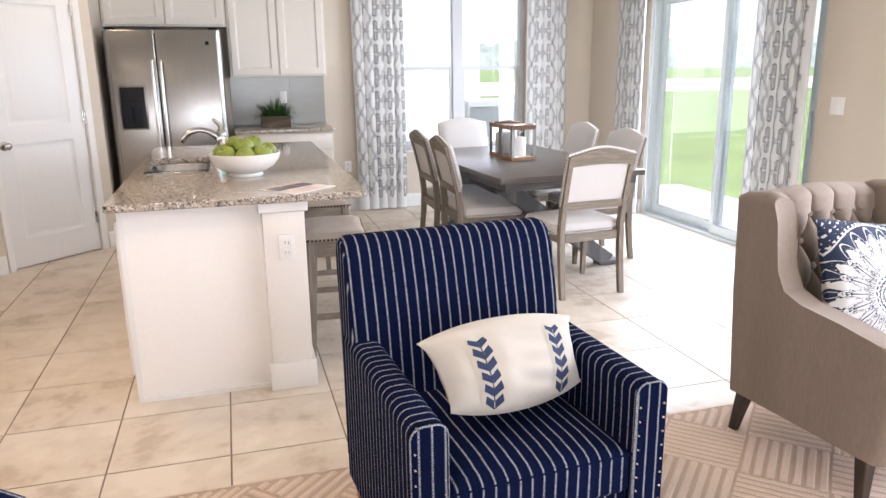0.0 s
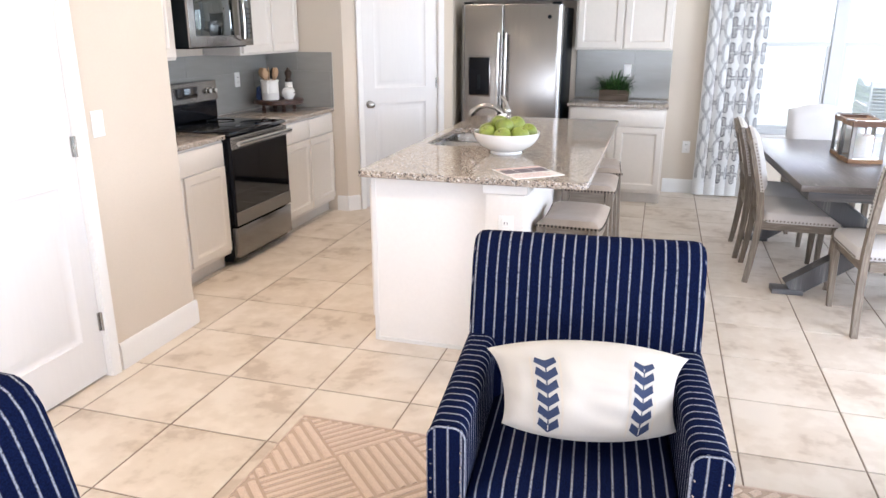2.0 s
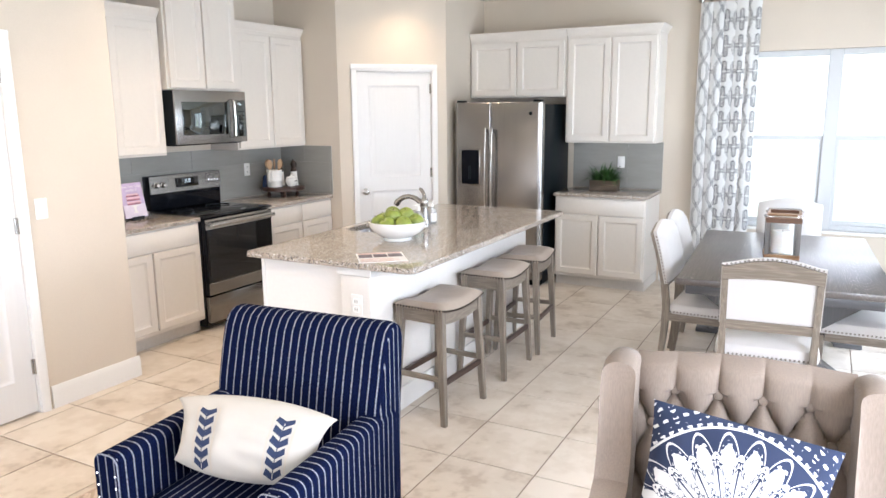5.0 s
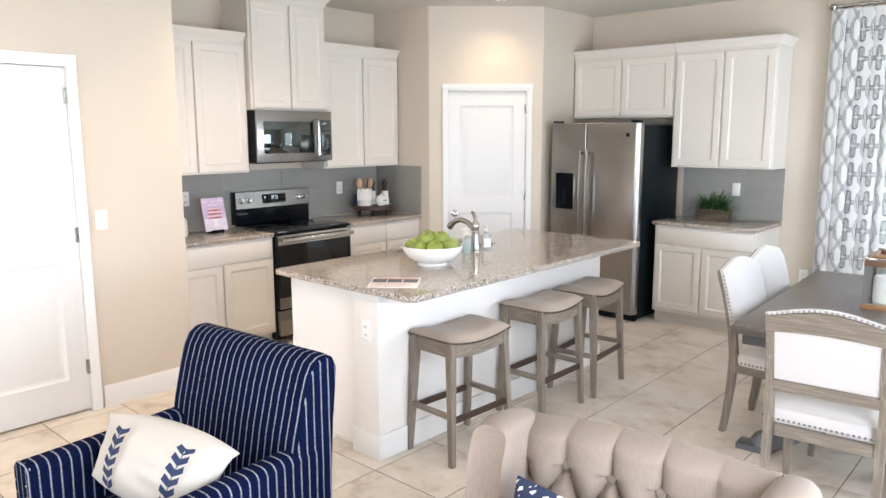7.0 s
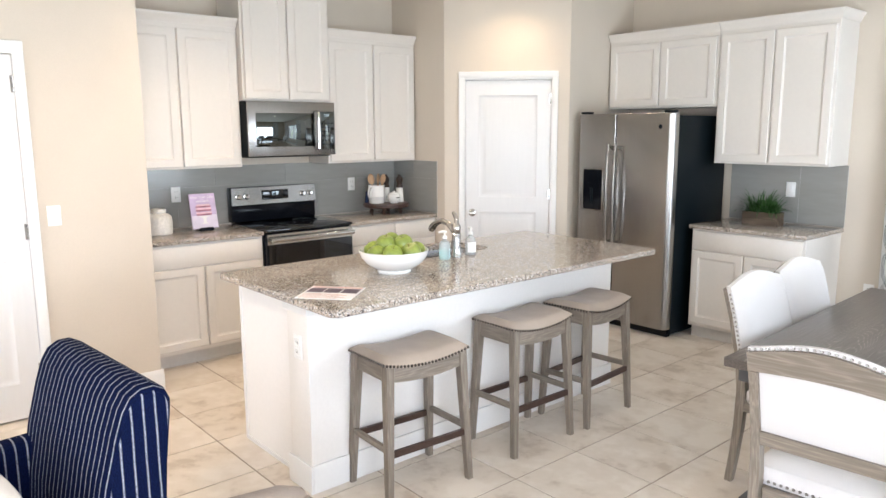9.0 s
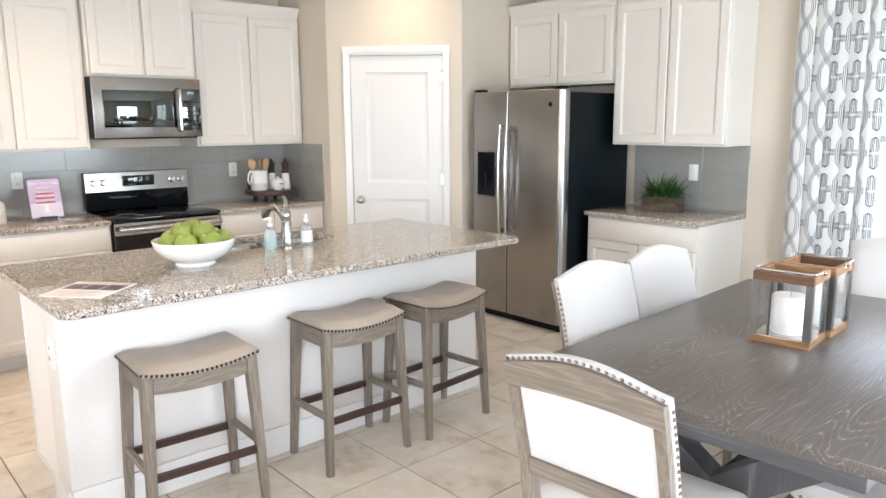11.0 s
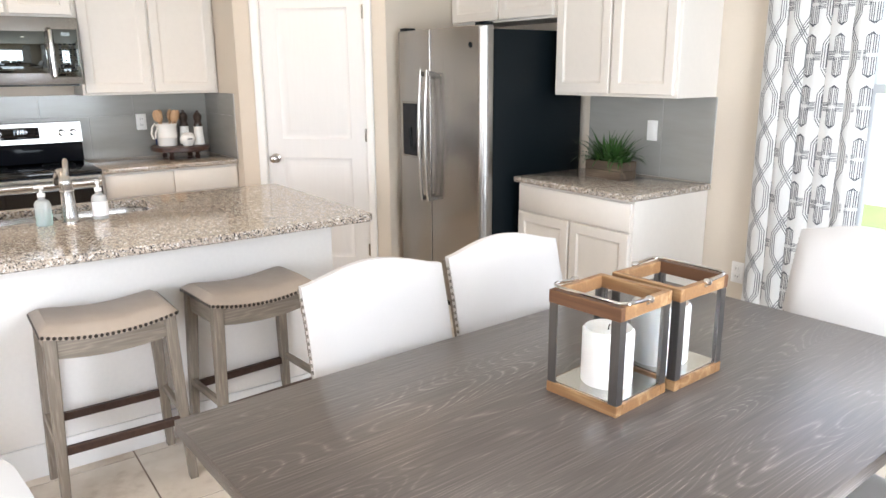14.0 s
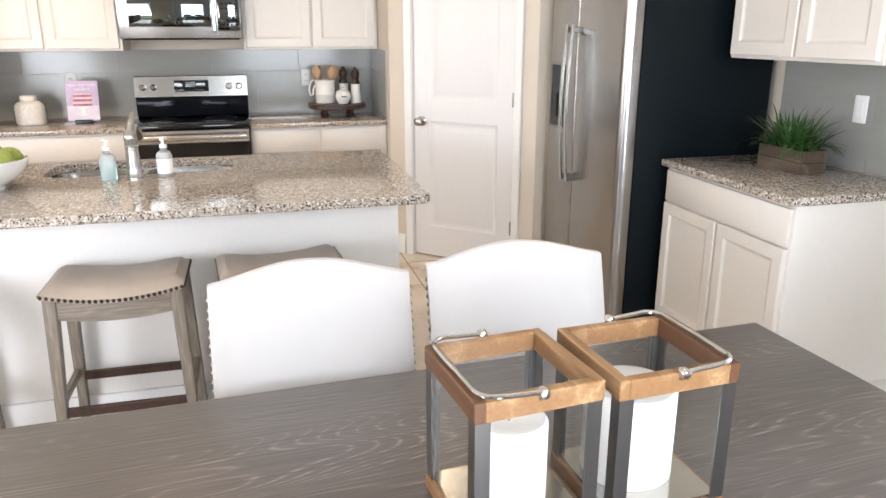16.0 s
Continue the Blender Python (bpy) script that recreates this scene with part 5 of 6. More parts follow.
def armchair(m, label):
    a = thing("armchair", label, "armchair", m, "navy striped armchairs")
    hw = 0.368
    prof = [(0.175, 0.16), (0.158, 0.42), (0.170, 0.54), (0.197, 0.68), (0.232, 0.81), (0.256, 0.880), (0.280, 0.918), (0.312, 0.937), (0.350, 0.938), (0.382, 0.920), (0.396, 0.888), (0.392, 0.84), (0.374, 0.70), (0.358, 0.50), (0.350, 0.16)]
    cy = 0.285
    secs = []
    bh = hw - 0.011
    for x, k in ((-bh, 0.86), (-bh + 0.004, 0.93), (-bh + 0.014, 0.98), (-bh + 0.03, 1.0), (0, 1.0), (bh - 0.03, 1.0), (bh - 0.014, 0.98), (bh - 0.004, 0.93), (bh, 0.86)):
        secs.append([(x, cy + (y - cy) * k, 0.55 + (z - 0.55) * (1 - (1 - k) * 0.25)) for y, z in prof])
    part("backrest", loft(secs), M_STR_X, a)
    for sg in (-1, 1):
        part("back_side", loft([[(sg * (bh - 0.001 + e), cy + (y - cy) * k2, 0.55 + (z - 0.55) * (1 - (1 - k2) * 0.25)) for y, z in prof] for e, k2 in ((0.0, 0.88), (0.004, 0.86), (0.006, 0.80))]), M_STR_Y, a)
    part("seat_base", box(-hw + 0.09, hw - 0.09, -0.355, 0.22, 0.12, 0.30, 0.012, 2), M_STR_X, a)
    secs = []
    for ins, z in ((0.012, 0.302), (0.0, 0.315), (0.0, 0.415), (0.008, 0.43), (0.03, 0.442), (0.10, 0.452), (0.2, 0.455)):
        secs.append(at_z(roundrect(-hw + 0.097 + ins, hw - 0.097 - ins, -0.378 + ins, 0.18 - ins * 0.4, 0.02, 4), z))
    part("seat_cushion", loft(secs), M_STR_X, a)
    pts = [(-hw + 0.097, -0.372, 0.418), (hw - 0.097, -0.372, 0.418)]
    part("cushion_piping", tube(pts, 0.005, 8), M_STR_Y, a)
    for sg in (-1, 1):
        xi, xo = sg * (hw - 0.097), sg * hw
        lo, hi = min(xi, xo), max(xi, xo)
        secs = []
        for y, top in ((-0.368, 0.626), (-0.15, 0.628), (0.10, 0.632), (0.30, 0.636)):
            r = 0.032
            o = [(lo, 0.12)]
            for q in range(7):
                t = math.pi / 2 * q / 6
                o.append((lo + r - r * math.cos(t), top - r + r * math.sin(t)))
            for q in range(7):
                t = math.pi / 2 * q / 6
                o.append((hi - r + r * math.sin(t), top - r + r * math.cos(t)))
            o.append((hi, 0.12))
            secs.append([(x, y, z) for x, z in o])
        part("arm", loft(secs), M_STR_Y, a)
        o2 = [(x, z) for x, _, z in secs[0]]
        mid = (lo + hi) / 2
        o2 = [(mid + (x - mid) * 0.97, z - 0.002) for x, z in o2]
        part("arm_front", prism(o2, -0.385, -0.3685), M_STR_X, a)
        rim = [(x, -0.379, z) for x, z in o2]
        part("piping", tube(rim, 0.0045, 6), M_STR_Y, a)
        rows = [[((x, -0.3855, z), (0, -1, 0)) for z in (0.14, 0.58)] for x in (lo + 0.010, hi - 0.010)]
        part("nails", nail_rows(rows, 0.042, 0.004), M_CHROME, a)["kind"] = "stuff"
        part("leg", tapered_leg((sg * (hw - 0.05), -0.315, 0.12), (sg * (hw - 0.045), -0.325, 0.0), 0.05, 0.034), M_AMBER, a)
        part("leg", tapered_leg((sg * (hw - 0.05), 0.29, 0.16), (sg * (hw - 0.045), 0.32, 0.0), 0.05, 0.034), M_AMBER, a)
    return a


def cushion_shape(w, h, t, bow=0.0, taper=0.0):
    """Point of a stuffed cushion; u, v in -1 to 1; side 1 or -1; local x, z across, y out."""
    def shape(u, v, side):
        e = (max(0, 1 - u * u) ** 0.55) * (max(0, 1 - v * v) ** 0.55)
        pinch = 1 - 0.10 * (1 - abs(v) ** 2) * abs(u) ** 3
        pz = 1 - bow * abs(u) ** 2.2 * abs(v)
        wr = 0.005 * math.sin(9 * u + 4 * v) * math.sin(3 * u - 5 * v) + 0.0045 * math.sin(15 * v + 4 * u) * max(0.0, math.sin(5 * u + 0.6)) * (0.4 + 0.6 * (v < 0.2)) + 0.003 * math.sin(21 * u + 5 * v * v) * abs(u)
        pinch *= 1 - taper * (1 - v) / 2
        return Vector((u * w / 2 * pinch, -side * (t / 2 * e + wr * e), v * h / 2 * pz))
    return shape


def cushion_mesh(shape, n=44, k=36):
    bm = bmesh.new()
    grids = []
    for side in (1, -1):
        grids.append([[bm.verts.new(shape(2 * i / n - 1, 2 * j / k - 1, side)) for i in range(n + 1)] for j in range(k + 1)])
    for g in grids:
        for j in range(k):
            for i in range(n):
                bm.faces.new((g[j][i], g[j][i + 1], g[j + 1][i + 1], g[j + 1][i]))
    bmesh.ops.remove_doubles(bm, verts=bm.verts[:], dist=1e-4)
    return bm


def patch(shape, pts, lift=0.0022):
    """A flat piece of cloth (u, v corners of quads) laid on a cushion's face."""
    bm = bmesh.new()
    n = 7
    for quad in pts:
        a, b, c, d = [Vector(q) for q in quad]
        g = [[None] * (n + 1) for _ in range(n + 1)]
        for i in range(n + 1):
            for j in range(n + 1):
                p = a.lerp(b, i / n).lerp(d.lerp(c, i / n), j / n)
                q = shape(p.x, p.y, 1)
                g[j][i] = bm.verts.new((q.x, q.y - lift, q.z))
        for i in range(n):
            for j in range(n):
                bm.faces.new((g[j][i], g[j][i + 1], g[j + 1][i + 1], g[j + 1][i]))
    return bm


def lumbar_pillow(m):
    p = thing("lumbar_pillow", "ivory cotton lumbar pillow with two navy leaf bands", "pillow", m, "ivory lumbar pillows")
    shape = cushion_shape(0.575, 0.276, 0.165, 0.27, 0.16)
    part("cover", cushion_mesh(shape), M_IVORY, p)
    for c in (-0.50, 0.50):
        part("ribbon", patch(shape, [[(c - 0.158, v0), (c + 0.158, v0), (c + 0.158, v1), (c - 0.158, v1)] for v0, v1 in ((-0.92, -0.5), (-0.5, 0.0), (0.0, 0.3), (0.3, 0.58))], 0.0016), M_BAND, p)
        part("ribbon_field", patch(shape, [[(c - 0.135, v0), (c + 0.135, v0), (c + 0.135, v1), (c - 0.135, v1)] for v0, v1 in ((-0.92, -0.5), (-0.5, 0.0), (0.0, 0.3), (0.3, 0.58))], 0.0028), M_IVORY, p)
        q = []
        for k in range(6):
            v = -0.92 + k * 0.25
            for sg in (-1, 1):
                q.append([(c + sg * 0.006, v), (c + sg * 0.006, v + 0.165), (c + sg * 0.098, v + 0.285), (c + sg * 0.118, v + 0.130)])
        q = [[(u, min(vv, 0.57)) for u, vv in quad] for quad in q]
        q.append([(c - 0.007, -0.92), (c + 0.007, -0.92), (c + 0.007, 0.5), (c - 0.007, 0.5)])
        part("leaf_band", patch(shape, q, 0.0040), M_NAVY, p)
    return p


AC = pose(0.684, 1.906, 0, 0, 0, 4.6)
armchair(AC, "navy armchair with off-white stripes on a beige rug")
AC2 = pose(-0.02, 0.61, 0, 0, 0, 90)
armchair(AC2, "navy striped armchair turned across the beige rug")
lumbar_pillow(AC @ pose(0.028, -0.105, 0.622, 0, 0, 13) @ pose(0, 0, 0, -34, 4, 0))
lumbar_pillow(AC2 @ pose(0.05, -0.115, 0.635, -30, 3, 0))

# ---- tufted wing chair ----
M_TAN = material("taupe_linen_velvet", (0.208, 0.162, 0.127), rough=0.8, grain=0.10, scale=300, stretch=(1, 1, 0.10), bump=0.2, bump_scale=700, blotch=0.06, blotch_scale=7, sheen=0.10)
M_DLEG = grained_wood("espresso_wood", (0.025, 0.016, 0.012), (0.06, 0.04, 0.03), 0.35, 9, axis=2, rings=4)
wc = thing("wing_chair", "taupe button-tufted wing chair with dark tapered legs", "armchair", pose(2.213, 1.959, 0, 0, 0, 6))
HW = 0.372


def side_outline():
    o = [(-0.36, 0.20), (-0.375, 0.30), (-0.385, 0.50), (-0.37, 0.565), (-0.33, 0.59), (-0.18, 0.615), (0.00, 0.635), (0.08, 0.665), (0.12, 0.74), (0.135, 0.84), (0.145, 0.93), (0.165, 0.985), (0.21, 1.0), (0.31, 0.985), (0.345, 0.97), (0.33, 0.60), (0.30, 0.20)]
    return o


for sg in (-1, 1):
    o = side_outline()
    cyy = sum(p[0] for p in o) / len(o)
    czz = sum(p[1] for p in o) / len(o)
    secs = []
    for x, k in ((HW, 0.90), (HW - 0.003, 0.935), (HW - 0.011, 0.967), (HW - 0.025, 0.99), (HW - 0.045, 1.0), (HW - 0.06, 0.995), (HW - 0.08, 0.975), (HW - 0.091, 0.945), (HW - 0.095, 0.91)):
        secs.append([(sg * x, cyy + (y - cyy) * k, czz + (z - czz) * k if z > 0.25 else z) for y, z in o])
    part("wing_side", loft(secs), M_TAN, wc)
bm = bmesh.new()
nx, nz = 130, 60
DU, DV = 0.118, 0.20
grid = []
for j in range(nz + 1):
    row = []
    for i in range(nx + 1):
        u = -0.292 + 0.584 * i / nx
        v = j / nz
        z = 0.42 + 0.552 * v
        zr = z - 0.872
        if zr > 0:
            h = 1 - (1 - abs(math.cos(math.pi * u / DU)) ** 0.22) * max(0.4, 1 - zr / 0.11)
        else:
            a = abs(math.cos(math.pi * (u / DU + zr / DV)))
            b = abs(math.cos(math.pi * (u / DU - zr / DV)))
            h = (a * b) ** 0.30
        topr = max(0.0, (z - 0.932) / 0.04)
        y = 0.20 + 0.12 * (z - 0.42) / 0.55 - 0.056 * h * (1 - 0.25 * min(1, topr) ** 2) + (0.05 * min(1, topr) ** 3 if topr > 0 else 0)
        zc = z + 0.018 * math.sin(math.pi * min(1, max(0, (u + 0.292) / 0.584))) * v
        row.append(bm.verts.new((u, y, zc)))
    grid.append(row)
for j in range(nz):
    for i in range(nx):
        bm.faces.new((grid[j][i], grid[j][i + 1], grid[j + 1][i + 1], grid[j + 1][i]))
cap = [bm.verts.new((v.co.x, 0.345, v.co.z - 0.012)) for v in grid[-1]]
low = [bm.verts.new((v.co.x, 0.315, 0.42)) for v in grid[0]]
for i in range(nx):
    bm.faces.new((grid[-1][i], grid[-1][i + 1], cap[i + 1], cap[i]))
    bm.faces.new((cap[i], cap[i + 1], low[i + 1], low[i]))
part("tufted_back", bm, M_TAN, wc)
btn = None
for r, zr in enumerate((0.0, -0.10, -0.20, -0.30)):
    for q in range(-3, 4):
        u = (q + (0.5 if r % 2 == 0 else 0.0)) * DU
        if abs(u) > 0.29:
            continue
        z = 0.872 + zr
        mm = pose(u, 0.176 + 0.12 * (z - 0.42) / 0.55, z + 0.012, 90, 0, 0)
        if btn is None:
            btn = part("button", lathe([(0.001, -0.014), (0.012, -0.012), (0.0145, 0.004), (0.011, 0.010), (0.001, 0.012)], 14), M_TAN, wc, m=mm)
        else:
            again(btn, mm)
secs = []
for ins, z in ((0.0, 0.22), (0.0, 0.385), (0.012, 0.43), (0.04, 0.46), (0.12, 0.475)):
    secs.append(at_z(roundrect(-0.282 + ins, 0.282 - ins, -0.36 + ins, 0.22 - ins * 0.3, 0.035, 4), z))
part("seat", loft(secs), M_TAN, wc)
part("back_shell", box(-0.288, 0.288, 0.22, 0.335, 0.22, 0.60, 0.01, 2), M_TAN, wc)
for sg in (-1, 1):
    part("leg", tapered_leg((sg * 0.30, -0.26, 0.22), (sg * 0.305, -0.27, 0.0), 0.055, 0.032), M_DLEG, wc)
    part("leg", tapered_leg((sg * 0.31, 0.25, 0.22), (sg * 0.315, 0.30, 0.0), 0.055, 0.030), M_DLEG, wc)


def medallion():
    """White cotton with a navy medallion of scalloped rings."""
    m = material("navy_medallion_print", (0.8, 0.78, 0.76), rough=0.9, bump=0.2, bump_scale=500)
    nt = m.node_tree
    b = nt.nodes["Principled BSDF"]
    tc = nt.nodes.new("ShaderNodeTexCoord")
    sep = nt.nodes.new("ShaderNodeSeparateXYZ")
    nt.links.new(tc.outputs["Object"], sep.inputs[0])

    def op(kind, a, b2=None):
        n = nt.nodes.new("ShaderNodeMath")
        n.operation = kind
        for s, v in ((n.inputs[0], a), (n.inputs[1], b2)):
            if v is None:
                continue
            if isinstance(v, (int, float)):
                s.default_value = v
            else:
                nt.links.new(v, s)
        return n.outputs[0]

    x, z = sep.outputs[0], op("ADD", sep.outputs[2], 0.04)
    r = op("SQRT", op("ADD", op("MULTIPLY", x, x), op("MULTIPLY", z, z)))
    turn = op("DIVIDE", op("ARCTAN2", z, x), 2 * math.pi)

    def wave(a, b2):
        """Ones and noughts in turn."""
        return op("GREATER_THAN", op("SINE", op("MULTIPLY", a, b2)), 0.0)

    def petals(count, r0, r1, offset):
        """A ring of pointed petals: how deep a point lies inside one, and its share of the half width."""
        f = op("FRACT", op("ADD", op("MULTIPLY", turn, count), offset))
        side = op("ABSOLUTE", op("SUBTRACT", op("MULTIPLY", f, 2.0), 1.0))
        rim = op("SUBTRACT", r1, op("MULTIPLY", op("POWER", side, 1.9), r1 - r0))
        return op("SUBTRACT", rim, r), side

    def choose(test, a, b2):
        """a where test is one, else b2."""
        return op("ADD", op("MULTIPLY", test, a), op("MULTIPLY", op("SUBTRACT", 1.0, test), b2))

    def banded(depth, side, k):
        """Nested bands from a petal's edge inwards: outline, dots, line, fringe, line, and a leaf in the middle."""
        dots = op("SUBTRACT", 1.0, op("MULTIPLY", wave(turn, 700.0), wave(r, 560.0)))
        out = choose(op("LESS_THAN", side, 0.10), 0.0, 1.0)
        for edge, tone in ((0.052, 0.0), (0.045, 1.0), (0.041, wave(turn, 1000.0)), (0.030, 0.0), (0.026, dots), (0.012, 1.0), (0.004, 0.0)):
            out = choose(op("LESS_THAN", depth, edge * k), tone, out)
        return out

    d1, s1 = petals(20.0, 0.080, 0.130, 0.0)
    d2, s2 = petals(20.0, 0.115, 0.205, 0.5)
    flower = petals(20.0, 0.185, 0.262, 0.0)[0]
    beads = op("MULTIPLY", wave(turn, 420.0), wave(r, 380.0))
    outer = choose(op("GREATER_THAN", flower, 0.010), choose(op("LESS_THAN", flower, 0.017), 1.0, choose(op("LESS_THAN", flower, 0.030), 0.0, choose(op("LESS_THAN", flower, 0.042), beads, 1.0))), 0.0)
    zig = wave(op("ADD", r, op("MULTIPLY", op("ABSOLUTE", op("SUBTRACT", op("FRACT", op("MULTIPLY", turn, 46.0)), 0.5)), 0.030)), 210.0)
    rim_print = choose(zig, beads, 0.0)
    v = choose(op("GREATER_THAN", r, 0.258), choose(op("LESS_THAN", r, 0.264), 1.0, rim_print), outer)
    v = choose(op("GREATER_THAN", d2, 0.0), banded(d2, s2, 0.80), v)
    v = choose(op("GREATER_THAN", d1, 0.0), banded(d1, s1, 0.62), v)
    core = choose(op("LESS_THAN", r, 0.066), wave(op("ADD", r, op("MULTIPLY", op("ABSOLUTE", op("SINE", op("MULTIPLY", turn, 60.0))), 0.008)), 330.0), op("SUBTRACT", 1.0, op("MULTIPLY", wave(turn, 300.0), wave(r, 420.0))))
    mask = choose(op("LESS_THAN", r, 0.078), core, v)
    c = mixed(nt, mask, (0.012, 0.020, 0.052), (0.56, 0.55, 0.54))
    nt.links.new(c, b.inputs["Base Color"])
    return m


WCM = pose(2.213, 1.959, 0, 0, 0, 6)
tp = thing("throw_pillow", "white square pillow with a navy medallion print", "pillow", WCM @ pose(-0.02, 0.02, 0.656, -22, 9, 0))
part("cover", cushion_mesh(cushion_shape(0.475, 0.475, 0.16), 36, 36), medallion(), tp)

# ---- rug ----
M_RUG = material("beige_flatweave", (0.44, 0.34, 0.265), rough=0.95, grain=0.10, scale=260, bump=0.4, bump_scale=300, blotch=0.04)
M_RIB = material("beige_cord", (0.60, 0.485, 0.40), rough=0.95, grain=0.14, scale=240, bump=0.5, bump_scale=260)
rug = thing("area_rug", "beige flatweave rug with raised ribs in turned squares", "rug", pose(0, 0, 0))
RX0, RX1, RY0, RY1 = -0.49, 2.56, -0.04, 2.40
part("base", box(RX0, RX1, RY0, RY1, 0.0005, 0.007, 0.002, 1), M_RUG, rug)
bm = bmesh.new()
S = 0.30
half = S / 2
ca = math.sqrt(0.5)


def clip_rib(p, q):
    """The stretch of p-q that lies on the rug."""
    t0, t1 = 0.0, 1.0
    d = q - p
    for a, da, lo, hi in ((p.x, d.x, RX0 + 0.012, RX1 - 0.012), (p.y, d.y, RY0 + 0.012, RY1 - 0.012)):
        if abs(da) < 1e-9:
            if not lo < a < hi:
                return None
            continue
        u, v = sorted(((lo - a) / da, (hi - a) / da))
        t0, t1 = max(t0, u), min(t1, v)
    return (p + d * t0, p + d * t1) if t1 - t0 > 0.05 else None


for iu in range(-14, 22):
    for iv in range(-14, 22):
        cu, cv = (iu + 0.5) * S, (iv + 0.5) * S
        c = Vector(((cu - cv) * ca + 0.4, (cu + cv) * ca - 0.6))
        if not (RX0 - S < c.x < RX1 + S and RY0 - S < c.y < RY1 + S):
            continue
        al, ac = (Vector((ca, ca)), Vector((-ca, ca))) if (iu + iv) % 2 else (Vector((-ca, ca)), Vector((ca, ca)))
        n = 7 if (iu + 2 * iv) % 3 else 9
        for k in range(n):
            off = (-half + S * (k + 0.5) / n)
            seg = clip_rib(c + ac * off - al * (half - 0.004), c + ac * off + al * (half - 0.004))
            if seg is None:
                continue
            p, q = seg
            w = 0.34 * S / n
            d = (q - p).normalized()
            nn = Vector((-d.y, d.x)) * w
            vs = []
            for e in (p, q):
                vs.append([bm.verts.new((e.x + nn.x * f, e.y + nn.y * f, z)) for f, z in ((-1, 0.0068), (-0.6, 0.0110), (0.6, 0.0110), (1, 0.0068))])
            for k2 in range(3):
                bm.faces.new((vs[0][k2], vs[0][k2 + 1], vs[1][k2 + 1], vs[1][k2]))
            for v in vs:
                bm.faces.new(v)
ribs = part("ribs", bm, M_RIB, rug)
ribs["kind"] = "stuff"
part("binding", tube([(RX0, RY0, 0.006), (RX1, RY0, 0.006), (RX1, RY1, 0.006), (RX0, RY1, 0.006), (RX0, RY0, 0.006)], 0.0065, 6), M_RIB, rug)

# ---- lanterns ----
M_PINE = grained_wood("honey_wood", (0.265, 0.135, 0.055), (0.43, 0.265, 0.130), 0.45, 14, axis=0, rings=3, fine=0.4)
# Darker tone of the honey wood, for the top rail on one side.
M_PINE_D = grained_wood("walnut_stained_wood", (0.12, 0.052, 0.022), (0.24, 0.12, 0.055), 0.45, 14, axis=0, rings=3, fine=0.4)
M_GUN = material("dark_brushed_metal", (0.17, 0.16, 0.15), rough=0.38, metal=0.9, grain=0.06, scale=80, stretch=(1, 1, 0.05))
M_PANE = clear_glass("lantern_glass", (0.99, 1.0, 1.0))
M_PANE.node_tree.nodes["Principled BSDF"].inputs["IOR"].default_value = 1.2
M_WAX = material("ivory_wax", (0.54, 0.525, 0.495), rough=0.5, blotch=0.02, blotch_scale=12)
M_WAX.node_tree.nodes["Principled BSDF"].inputs["Subsurface Weight"].default_value = 0.25
M_WAX.node_tree.nodes["Principled BSDF"].inputs["Subsurface Radius"].default_value = (0.02, 0.012, 0.008)
M_PLATEM = material("mirror_plate", (0.62, 0.60, 0.56), rough=0.18, metal=1.0)


